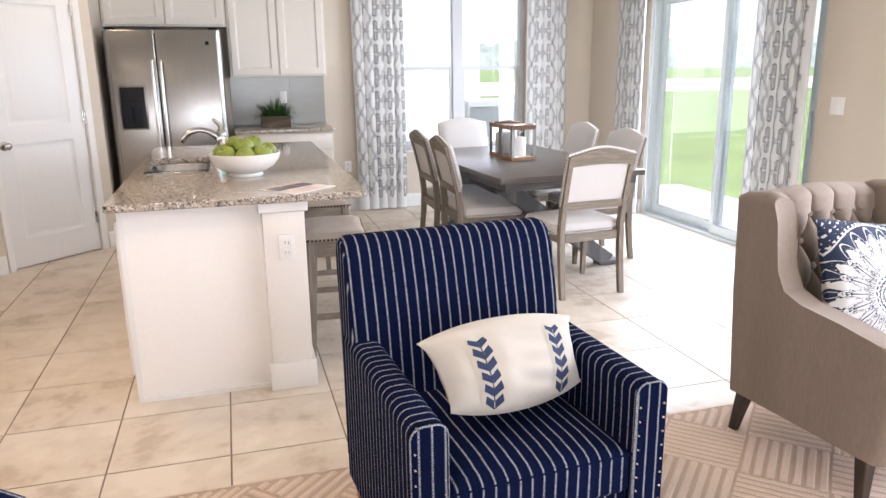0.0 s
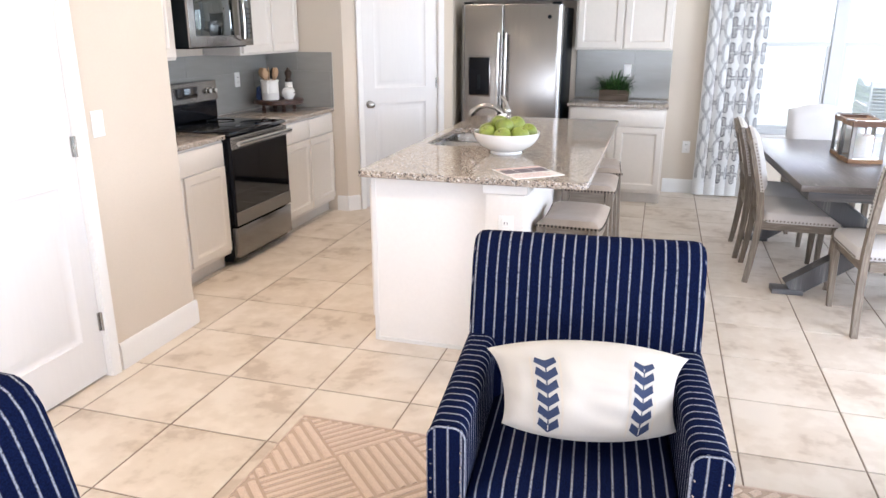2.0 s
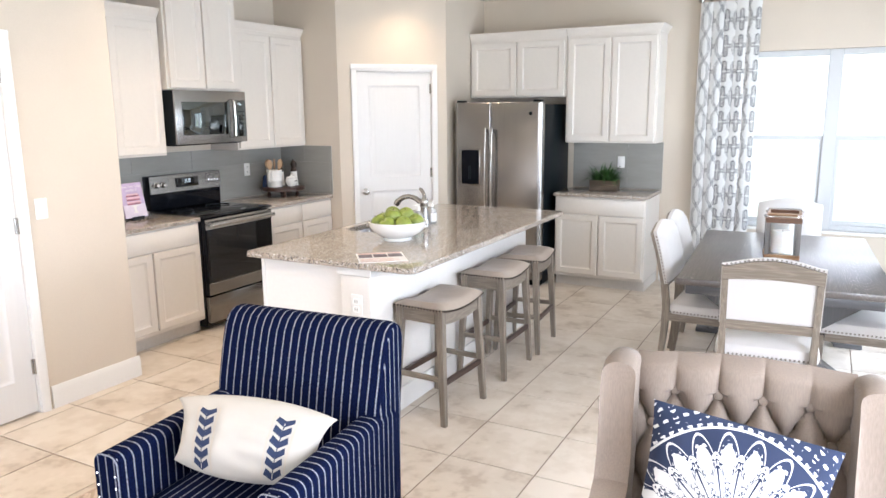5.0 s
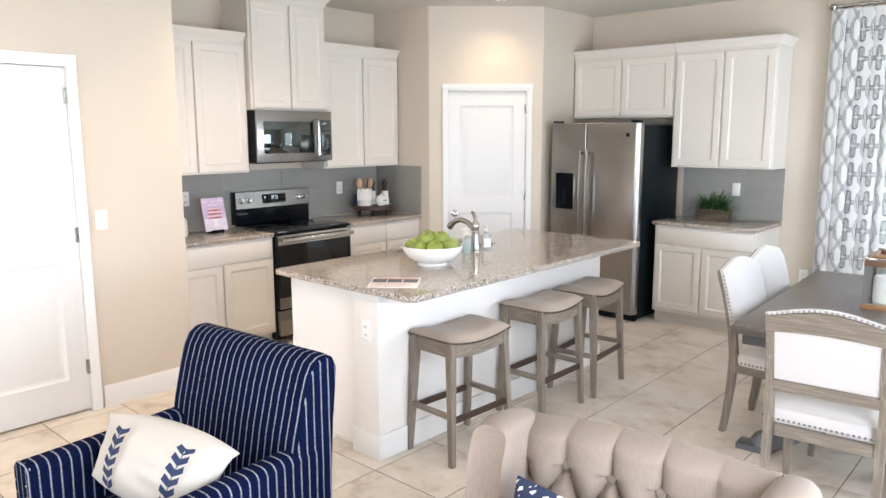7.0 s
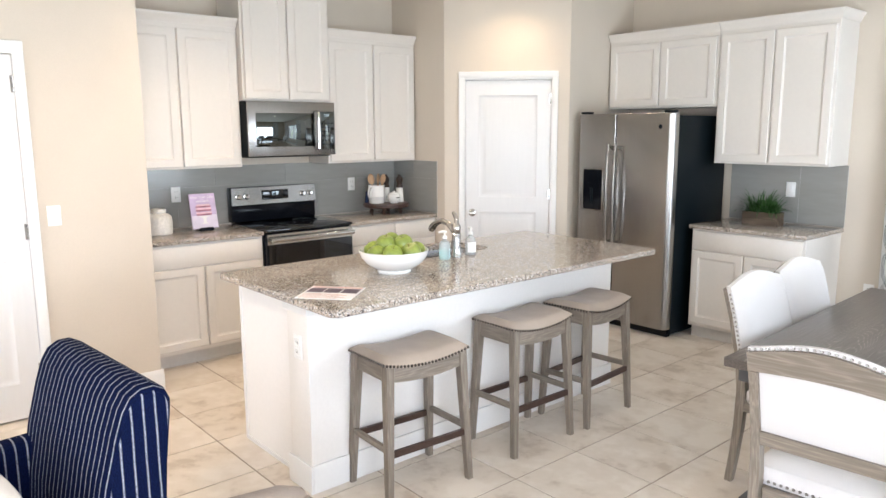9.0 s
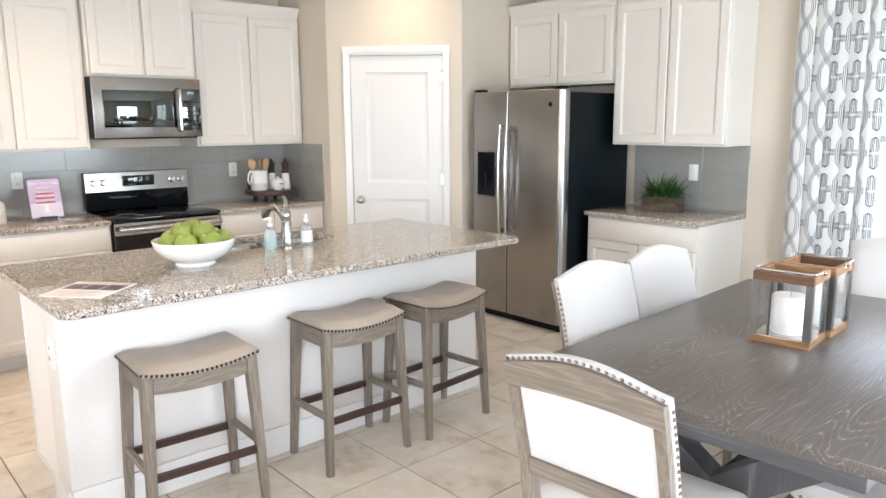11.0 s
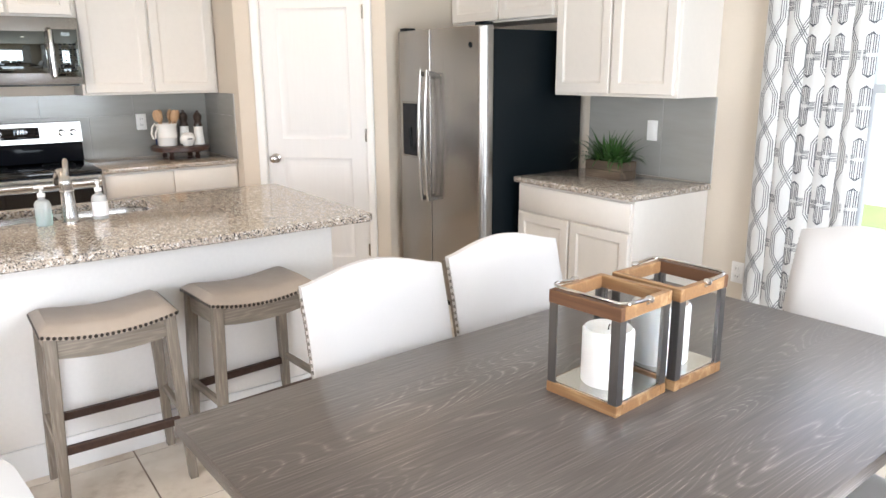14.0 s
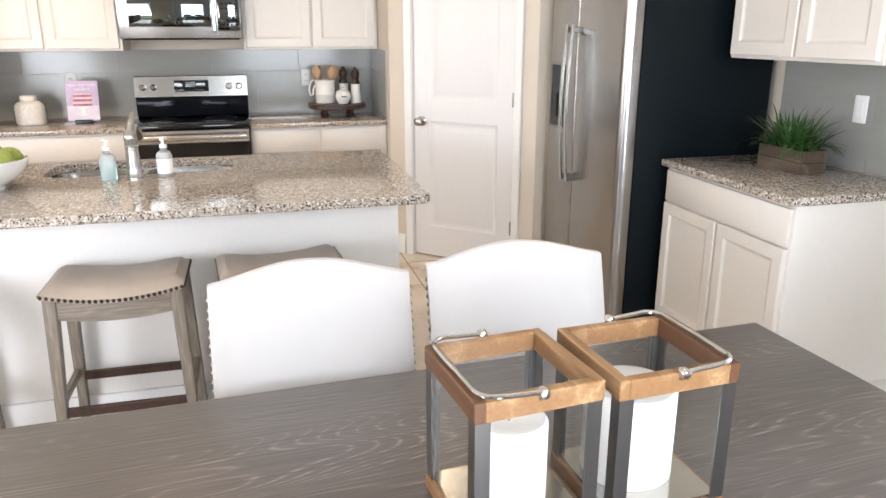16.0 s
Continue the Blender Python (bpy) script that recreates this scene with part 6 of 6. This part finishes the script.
def lantern(m):
    l = thing("lantern", "wood-framed glass candle lantern with a chrome bail", "lantern", m, "pair of lanterns")
    h = 0.104
    bs = bmesh.new()
    for a in ((-h, h, -h, -h + 0.024), (-h, h, h - 0.024, h), (-h, -h + 0.024, -h + 0.024, h - 0.024), (h - 0.024, h, -h + 0.024, h - 0.024)):
        box(*a, 0.0, 0.027, 0.0015, 1, bm=bs)
    part("base", bs, M_PINE, l)
    part("floor_plate", box(-h + 0.0095, h - 0.0095, -h + 0.0095, h - 0.0095, 0.0272, 0.0305), M_PLATEM, l)
    for x0_, x1_, y0_, y1_ in ((-h, h, -h, -h + 0.017), (-h, h, h - 0.017, h), (-h, -h + 0.017, -h + 0.017, h - 0.017), (h - 0.017, h, -h + 0.017, h - 0.017)):
        part("top_rail", box(x0_, x1_, y0_, y1_, 0.232, 0.265, 0.0015, 1), M_PINE_D if y1_ < 0 else M_PINE, l)
    for sx in (-1, 1):
        for sy in (-1, 1):
            p = bmesh.new()
            x, y = sx * (h - 0.002), sy * (h - 0.002)
            box(min(x, x - sx * 0.024), max(x, x - sx * 0.024), min(y, y - sy * 0.003), max(y, y - sy * 0.003), 0.0275, 0.2315, bm=p)
            box(min(x, x - sx * 0.003), max(x, x - sx * 0.003), min(y - sy * 0.003, y - sy * 0.024), max(y - sy * 0.003, y - sy * 0.024), 0.0275, 0.2315, bm=p)
            part("post", p, M_GUN, l)
    g = h - 0.008
    for k in range(4):
        pn = part("pane", box(-g + 0.012, g - 0.012, -g - 0.0012, -g + 0.0012, 0.0275, 0.2315), M_PANE, l, m=pose(0, 0, 0, 0, 0, 90 * k))
        pn.visible_shadow = False
    for sx in (-1, 1):
        lug = bmesh.new()
        box(sx * (h + 0.001) - 0.002, sx * (h + 0.001) + 0.002, -0.006, 0.006, 0.252, 0.268, 0.002, 1, bm=lug)
        merge(lug, lathe([(0.001, -0.010), (0.007, -0.008), (0.0095, 0.0), (0.007, 0.008), (0.001, 0.010)], 14), pose(sx * (h + 0.004), 0, 0.266, 0, 90, 0))
        part("lug", lug, M_CHROME, l)
    bail = [(-h - 0.004, 0, 0.267), (-h - 0.004, -0.06, 0.271)]
    for q in range(6):
        t = math.pi / 2 * q / 5
        bail.append((-h + 0.026 - 0.030 * math.cos(t), -0.065 - 0.030 * math.sin(t), 0.272))
    bail += [(-x, y, z) for x, y, z in bail[::-1]]
    part("bail", tube(bail, 0.0042, 10), M_CHROME, l)
    return l


ln = lantern(pose(2.126, 5.210, 0.742, 0, 0, 6))
copy_thing(ln, pose(2.122, 5.440, 0.742, 0, 0, 183))
cd = thing("pillar_candle", "ivory pillar candle inside a glass lantern", "candle", pose(2.126, 5.210, 0.7727) @ Matrix.Diagonal((1.36, 1.36, 1.13, 1)), "pillar candles")
part("wax", lathe([(0.001, 0), (0.044, 0), (0.046, 0.003), (0.046, 0.118), (0.042, 0.124), (0.034, 0.124), (0.02, 0.119), (0.001, 0.117)], 30), M_WAX, cd)
part("wick", tube([(0, 0, 0.116), (0.001, 0, 0.124), (0.003, 0, 0.131)], 0.0012, 6), M_SLOT, cd)
copy_thing(cd, pose(2.108, 5.432, 0.7727) @ Matrix.Diagonal((1.2, 1.2, 1.13, 1)))

# ---- planter on the worktop ----
M_CRATE = grained_wood("rough_grey_brown_wood", (0.085, 0.058, 0.038), (0.18, 0.132, 0.092), 0.8, 8, axis=0, rings=2.5, bump=0.5)
M_GRASS = material("artificial_grass_blades", (0.038, 0.098, 0.022), rough=0.42, blotch=0.35, blotch_scale=30, grain=0.2, scale=80)
pt = thing("planter", "rough wooden box planter with bushy green grass", "planter", pose(0.425, 7.125, 0.9085) @ Matrix.Diagonal((0.90, 1.0, 1.0, 1)))
for x0_, x1_, y0_, y1_ in ((-0.15, 0.15, -0.065, -0.053), (-0.15, 0.15, 0.053, 0.065)):
    for z in (0.0, 0.051):
        part("board", box(x0_, x1_, y0_, y1_, z, z + 0.049, 0.002, 1), M_CRATE, pt)
for x in (-0.15, 0.138):
    for z in (0.0, 0.051):
        part("board", box(x, x + 0.012, -0.0525, 0.0525, z, z + 0.049, 0.002, 1), M_CRATE, pt)
part("moss", box(-0.137, 0.137, -0.052, 0.052, 0.0, 0.092, 0.004, 1), material("dark_moss", (0.02, 0.04, 0.012), rough=1, grain=0.4, scale=60, bump=0.6), pt)
bm = bmesh.new()
rnd = random.Random(11)
for k in range(210):
    bx, by = rnd.uniform(-0.12, 0.12), rnd.uniform(-0.045, 0.045)
    az = math.atan2(by * 2.2 + rnd.gauss(0, 0.03), bx + rnd.gauss(0, 0.05))
    lean = rnd.uniform(0.5, 1.75) * (0.42 + 0.65 * min(1, math.hypot(bx / 0.12, by / 0.045)))
    L, wd = rnd.uniform(0.11, 0.225), rnd.uniform(0.0065, 0.0115)
    p = Vector((bx, by, 0.088))
    dirv = Vector((math.cos(az), math.sin(az), 0))
    side = Vector((-dirv.y, dirv.x, 0))
    prev = None
    for q in range(5):
        f = q / 4
        ang = lean * (0.3 + 1.1 * f)
        if q:
            p = p + (dirv * math.sin(ang) + Vector((0, 0, 1)) * math.cos(ang)) * L / 4
        w2 = wd * (1 - f) ** 0.7 + 0.0003
        pr_ = (bm.verts.new(p - side * w2), bm.verts.new(p + side * w2))
        if prev:
            bm.faces.new((prev[0], prev[1], pr_[1], pr_[0]))
        prev = pr_
part("foliage", bm, M_GRASS, pt)["kind"] = "stuff"

# ---- tray with kitchen ware ----
M_WALNUT = grained_wood("dark_walnut", (0.045, 0.020, 0.013), (0.11, 0.055, 0.035), 0.35, 8, axis=1, rings=5)
M_SPOON = grained_wood("spoon_wood", (0.46, 0.29, 0.165), (0.62, 0.45, 0.29), 0.6, 10, axis=2, rings=4)
TRX, TRY, TRZ = -2.205, 5.445, 0.9085
tr = thing("riser_tray", "round dark walnut riser tray on short feet", "tray", pose(TRX, TRY, TRZ))
part("board", lathe([(0.001, 0.058), (0.196, 0.056), (0.205, 0.062), (0.205, 0.088), (0.198, 0.092), (0.001, 0.092)], 44), M_WALNUT, tr)
for a in (45, 135, 225, 315):
    part("foot", lathe([(0.001, 0), (0.016, 0), (0.02, 0.02), (0.013, 0.03), (0.018, 0.0575), (0.001, 0.0575)], 16), M_WALNUT, tr, m=Matrix.Translation((0.13 * math.cos(radians(a)), 0.13 * math.sin(radians(a)), 0)))
TOP = TRZ + 0.0925
ck = thing("utensil_crock", "white ceramic crock jug with a handle", "crock", pose(TRX - 0.030, TRY - 0.080, TOP) @ Matrix.Diagonal((1.32, 1.32, 1.22, 1)))
part("body", lathe([(0.001, 0), (0.050, 0), (0.053, 0.006), (0.053, 0.045), (0.055, 0.048), (0.053, 0.051), (0.053, 0.115), (0.058, 0.128), (0.056, 0.131), (0.049, 0.125), (0.047, 0.01), (0.001, 0.008)], 30), M_WHITE, ck)
part("handle", tube([(0.02, -0.048, 0.122), (0.025, -0.066, 0.132), (0.027, -0.082, 0.112), (0.027, -0.088, 0.075), (0.027, -0.080, 0.045), (0.025, -0.068, 0.048), (0.020, -0.064, 0.080), (0.02, -0.052, 0.105)], 0.0048, 10), M_WHITE, ck)
for k, (dx, dy, lean, rz, hd) in enumerate(((-0.012, -0.014, 12, 200, 0.026), (0.010, -0.018, 14, 250, 0.024), (0.014, 0.014, 14, 60, 0.019), (-0.014, 0.016, 10, 120, 0.022), (0.0, 0.024, 20, 95, 0.018))):
    sp_ = thing("wooden_spoon", "light wooden cooking spoon standing in the crock", "spoon", pose(TRX - 0.030 + dx, TRY - 0.080 + dy, TOP + 0.012) @ pose(0, 0, 0, 0, 0, rz) @ pose(0, 0, 0, 0, lean * 0.8, 0) @ Matrix.Diagonal((1.28, 1.28, 1.32, 1)), "wooden spoons in the crock")
    sb = bmesh.new()
    merge(sb, tube([(0, 0, 0), (0, 0, 0.13)], [0.005, 0.0055], 8))
    hd_pts = [[(hd * math.sin(t) * math.cos(q), 0.007 * math.sin(t) * math.sin(q), 0.155 - 0.034 * math.cos(t)) for q in [2 * math.pi * a / 12 for a in range(12)]] for t in [math.pi * b / 8 + 0.02 for b in range(8)] + [math.pi - 0.02]]
    merge(sb, loft(hd_pts))
    part("spoon_body", sb, M_SPOON, sp_)
M_DARKW = material("dark_turned_wood", (0.030, 0.018, 0.013), rough=0.35, grain=0.2, scale=50)
for dx, dy, rz, s_ in ((-0.075, 0.060, 0, 1.42), (0.028, 0.132, 40, 1.42)):
    ml = thing("pepper_mill", "white mill with a dark turned wood top", "mill", pose(TRX + dx, TRY + dy, TOP) @ Matrix.Diagonal((s_, s_, s_, 1)), "pair of mills")
    part("body", lathe([(0.001, 0), (0.027, 0), (0.028, 0.004), (0.024, 0.05), (0.022, 0.085), (0.024, 0.092), (0.001, 0.092)], 24), M_WHITE, ml)
    part("top", lathe([(0.001, 0.0925), (0.022, 0.0925), (0.023, 0.10), (0.016, 0.115), (0.021, 0.135), (0.022, 0.148), (0.014, 0.160), (0.008, 0.165), (0.008, 0.172), (0.001, 0.176)], 24), M_DARKW, ml)
sg_ = thing("sugar_bowl", "small white lidded sugar bowl with dark lettering bar", "bowl", pose(TRX + 0.075, TRY + 0.035, TOP) @ Matrix.Diagonal((1.28, 1.28, 1.28, 1)))
part("body", lathe([(0.001, 0), (0.026, 0), (0.028, 0.004), (0.041, 0.025), (0.044, 0.042), (0.038, 0.058), (0.040, 0.062), (0.001, 0.062)], 28), M_WHITE, sg_)
part("lid", lathe([(0.001, 0.0622), (0.037, 0.0622), (0.030, 0.070), (0.008, 0.075), (0.009, 0.084), (0.001, 0.087)], 24), M_WHITE, sg_)
part("mark", box(0.0425, 0.0445, -0.014, 0.014, 0.037, 0.043), M_SLOT, sg_)
tw = thing("dish_towel", "small folded navy dish towel tucked behind the crock", "towel", pose(TRX - 0.115, TRY - 0.110, TOP))
secs = [[(x * k, y * k + 0.004 * math.sin(180 * z), z) for x, y in roundrect(-0.016, 0.016, -0.028, 0.028, 0.011, 3)] for z, k in ((0.0, 1.1), (0.03, 1.05), (0.07, 0.9), (0.095, 0.72), (0.108, 0.4))]
part("cloth", loft(secs), material("navy_terry", (0.02, 0.035, 0.09), rough=0.95, bump=0.6, scale=200, grain=0.2), tw)

# ---- book card and jar beside the range ----
bk = thing("cake_booklet", "lilac cake booklet standing on a small black easel", "booklet", pose(-2.185, 3.767, 0.9085, 0, 0, 90) @ pose(0, 0, 0.016, -13, 0, 0))
M_LILAC = material("lilac_cover", (0.52, 0.42, 0.60), rough=0.3, blotch=0.18, blotch_scale=9)
part("cover", box(-0.098, 0.098, -0.004, 0.004, 0, 0.262, 0.001, 1), M_LILAC, bk)
part("pale_field", box(-0.096, 0.096, -0.0048, -0.0042, 0.004, 0.10), material("pale_lilac_print", (0.68, 0.62, 0.72), rough=0.3, blotch=0.1, blotch_scale=14), bk)
M_CAKE = material("cake_print", (0.33, 0.14, 0.20), rough=0.35, blotch=0.5, blotch_scale=40)
M_CREAM = material("cream_print", (0.72, 0.50, 0.55), rough=0.35, blotch=0.15, blotch_scale=40)
for z, w_, mt in ((0.168, 0.050, M_CREAM), (0.158, 0.056, M_CAKE), (0.142, 0.060, M_CREAM), (0.128, 0.058, M_CAKE), (0.110, 0.060, M_CREAM), (0.098, 0.058, M_CAKE)):
    part("cake_layer", box(-w_, w_, -0.0062, -0.0050, z, z + 0.014), mt, bk)
part("cake_stand", loft([[(-0.05, y, 0.094), (0.05, y, 0.094), (0.012, y, 0.080), (0.010, y, 0.045), (0.03, y, 0.036), (-0.03, y, 0.036), (-0.010, y, 0.045), (-0.012, y, 0.080)] for y in (-0.0062, -0.0050)]), M_PAPER, bk)


def lettering(text, size, m, mat_, parent):
    cu = bpy.data.curves.new("lettering", "FONT")
    cu.body, cu.size, cu.align_x, cu.extrude = text, size, "CENTER", 0.0003
    ob = new("lettering", cu)
    dg_ = bpy.context.evaluated_depsgraph_get()
    me = bpy.data.meshes.new_from_object(ob.evaluated_get(dg_))
    bpy.data.objects.remove(ob)
    me.materials.clear()
    me.materials.append(mat_)
    o = new("lettering", me)
    o.parent = parent
    o.matrix_basis = m
    return o


lettering("Have Your Cake", 0.026, pose(0, -0.0056, 0.228, 90, 0, 0), M_PAPER, bk)
lettering("and Eat It", 0.026, pose(0, -0.0056, 0.200, 90, 0, 0), M_PAPER, bk)
es = thing("easel_stand", "small black tabletop easel under the booklet", "stand", pose(-2.185, 3.767, 0.9085, 0, 0, 90))
part("ledge", box(-0.055, 0.055, -0.014, 0.06, 0.0, 0.015, 0.003, 1), M_BLACK, es)
part("lip", box(-0.055, 0.055, -0.018, -0.0145, 0.0, 0.026, 0.002, 1), M_BLACK, es)
jr = thing("stoneware_jar", "off-white stoneware jar with a short neck", "jar", pose(-2.225, 3.44, 0.9085))
part("body", lathe([(0.001, 0), (0.083, 0), (0.088, 0.006), (0.090, 0.10), (0.086, 0.125), (0.070, 0.143), (0.050, 0.150), (0.047, 0.155), (0.051, 0.160), (0.051, 0.180), (0.048, 0.184), (0.042, 0.182), (0.041, 0.15), (0.001, 0.148)], 36), material("stoneware_glaze", (0.72, 0.69, 0.64), rough=0.4, grain=0.1, scale=60, bump=0.3), jr)

# ---- downlights ----
dl = None
# The first fitting is seen by the pantry; its copies match the added lamps.
for cx, cy in CANS:
    mm = pose(cx, cy, CEIL)
    if dl is None:
        dl = thing("downlight", "white recessed ceiling downlight, switched on, unseen and added except by the pantry", "ceiling light", mm, "ceiling downlights")
        part("trim_ring", lathe([(0.060, -0.004), (0.086, -0.004), (0.090, -0.001), (0.090, 0.0), (0.058, 0.0)], 32, cap=False), M_TRIM, dl)
        part("lens", lathe([(0.001, -0.001), (0.059, -0.001), (0.059, -0.0005), (0.001, -0.0005)], 28), M_LAMP, dl)
    else:
        copy_thing(dl, mm)

# ---- outside ----
M_LAWN = material("lawn", (0.18, 0.245, 0.085), rough=0.95, grain=0.35, scale=30, blotch=0.2, blotch_scale=0.6, bump=0.8, bump_scale=60)
M_CONC = material("patio_concrete", (0.50, 0.48, 0.45), rough=0.9, grain=0.08, scale=40, blotch=0.08, blotch_scale=1.5, bump=0.2)
M_SAND = material("pale_sand_road", (0.55, 0.50, 0.42), rough=0.95, grain=0.1, scale=3, blotch=0.12, blotch_scale=0.3)
M_STUCCO = material("white_stucco", (0.80, 0.79, 0.77), rough=0.9, grain=0.05, scale=60, bump=0.3)
M_ROOF = material("brown_shingle", (0.58, 0.56, 0.53), rough=0.9, grain=0.2, scale=25, bump=0.4)
ga = bmesh.new()
gx0, gx1, gy0, gy1 = WALL_W - 0.21, WALL_E + 0.21, WALL_S - 0.21, WALL_N + 0.21
for a in ((-900, gx0, -900, 900), (gx1, 900, -900, 900), (gx0, gx1, -900, gy0), (gx0, gx1, gy1, 900)):
    bmesh.ops.create_grid(ga, x_segments=1, y_segments=1, size=0.5, matrix=Matrix.LocRotScale(((a[0] + a[1]) / 2, (a[2] + a[3]) / 2, -0.12), None, (a[1] - a[0], a[3] - a[2], 1)))
built("ground", ga, M_LAWN, "bright green lawn reaching the horizon", "lawn")
built("pavement", box(WALL_E + 0.21, 5.45, 2.6, 7.9, -0.14, -0.05, 0.01, 1), M_CONC, "pale concrete patio slab outside the sliding door", "patio")
built("road", box(-40, 420, 36, 62, -0.118, -0.10), M_SAND, "pale sandy strip beyond the lawn", "road")
nh = thing("neighbour_house", "white stucco house with a brown shingle roof", "house", pose(-4.4, 13.2, 0))
part("wall", box(-5.5, 9.0, 0, 8, -0.15, 2.9), M_STUCCO, nh)
part("roof", loft([[(-6.0, -0.06, 2.9), (9.1, -0.06, 2.9), (9.1, 8.5, 2.9), (-6.0, 8.5, 2.9)], [(-6.0, -0.06, 3.05), (9.1, -0.06, 3.05), (9.5, 8.5, 3.05), (-6.0, 8.5, 3.05)], [(-2.5, 3.6, 5.0), (6.0, 3.6, 5.0), (6.0, 4.4, 5.0), (-2.5, 4.4, 5.0)]]), M_ROOF, nh)
hw_ = part("window", box(1.5, 2.9, -0.03, 0.0, 0.9, 2.1, 0.01, 1), M_VINYL, nh)
part("pane", box(1.58, 2.82, -0.036, -0.031, 0.98, 2.02), M_BGLASS, hw_)
ac = thing("air_conditioner", "grey outdoor air-conditioner unit on a pad", "air conditioner", pose(3.62, 10.2, -0.12))
part("pad", box(-0.5, 0.5, -0.5, 0.5, 0.0, 0.09, 0.01, 1), M_CONC, ac)
M_ACG = material("grey_louvre_metal", (0.42, 0.44, 0.45), rough=0.5, grain=0.05)
part("body", box(-0.36, 0.36, -0.36, 0.36, 0.091, 1.08, 0.02, 2), M_ACG, ac)
lv = bmesh.new()
for k in range(22):
    z = 0.15 + k * 0.04
    box(-0.34, 0.34, -0.374, -0.361, z, z + 0.016, bm=lv)
    box(-0.374, -0.361, -0.34, 0.34, z, z + 0.016, bm=lv)
part("louvres", lv, M_ACG, ac)


# Distance haze is painted into the pale grey-green of this woods ribbon.
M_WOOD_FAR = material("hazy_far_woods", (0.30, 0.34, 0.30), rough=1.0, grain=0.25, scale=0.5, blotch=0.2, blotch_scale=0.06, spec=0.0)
rnd = random.Random(21)
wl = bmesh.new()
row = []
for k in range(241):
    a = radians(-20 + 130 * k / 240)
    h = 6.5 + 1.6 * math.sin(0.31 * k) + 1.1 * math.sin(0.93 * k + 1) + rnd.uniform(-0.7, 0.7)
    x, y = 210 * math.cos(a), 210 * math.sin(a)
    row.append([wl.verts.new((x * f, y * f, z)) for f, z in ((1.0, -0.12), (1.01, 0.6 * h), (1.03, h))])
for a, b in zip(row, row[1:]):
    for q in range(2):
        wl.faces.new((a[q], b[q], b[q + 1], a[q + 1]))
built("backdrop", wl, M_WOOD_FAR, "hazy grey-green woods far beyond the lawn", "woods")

# ---- floor tiles ----
PITCH, TXO, TYO = 0.4492, -0.099, 2.640
j2 = 0.0033
tb0 = box(-PITCH / 2 + j2, PITCH / 2 - j2, -PITCH / 2 + j2, PITCH / 2 - j2, -0.004, 0.0, 0.0012, 1)
tile_mesh = finish(tb0, bpy.data.meshes.new("tile"))
tile_mesh.materials.append(M_TILE)
floor_ob = bpy.data.objects["floor"]
far = bmesh.new()
i0, i1 = math.floor((WALL_W - TXO) / PITCH) - 1, math.ceil((WALL_E - TXO) / PITCH)
k0, k1 = math.floor((WALL_S - TYO) / PITCH) - 1, math.ceil((WALL_N - TYO) / PITCH)
for i in range(i0, i1 + 1):
    for k in range(k0, k1 + 1):
        xa, xb = TXO + i * PITCH, TXO + (i + 1) * PITCH
        ya, yb = TYO + k * PITCH, TYO + (k + 1) * PITCH
        ca_, cb_, da_, db_ = max(xa, WALL_W - 0.05), min(xb, WALL_E + 0.15), max(ya, WALL_S - 0.05), min(yb, WALL_N + 0.1)
        if cb_ - ca_ < 0.02 or db_ - da_ < 0.02:
            continue
        whole = cb_ - ca_ > PITCH - 0.001 and db_ - da_ > PITCH - 0.001
        if ya > 0.3 and whole:
            o = new("tile", tile_mesh)
            o.parent = floor_ob
            o.location = ((xa + xb) / 2, (ya + yb) / 2, 0)
        else:
            box(ca_ + j2, cb_ - j2, da_ + j2, db_ - j2, -0.004, 0.0, bm=far)
o = part("edge_tiles", far, M_TILE, floor_ob)
o["kind"] = "stuff"
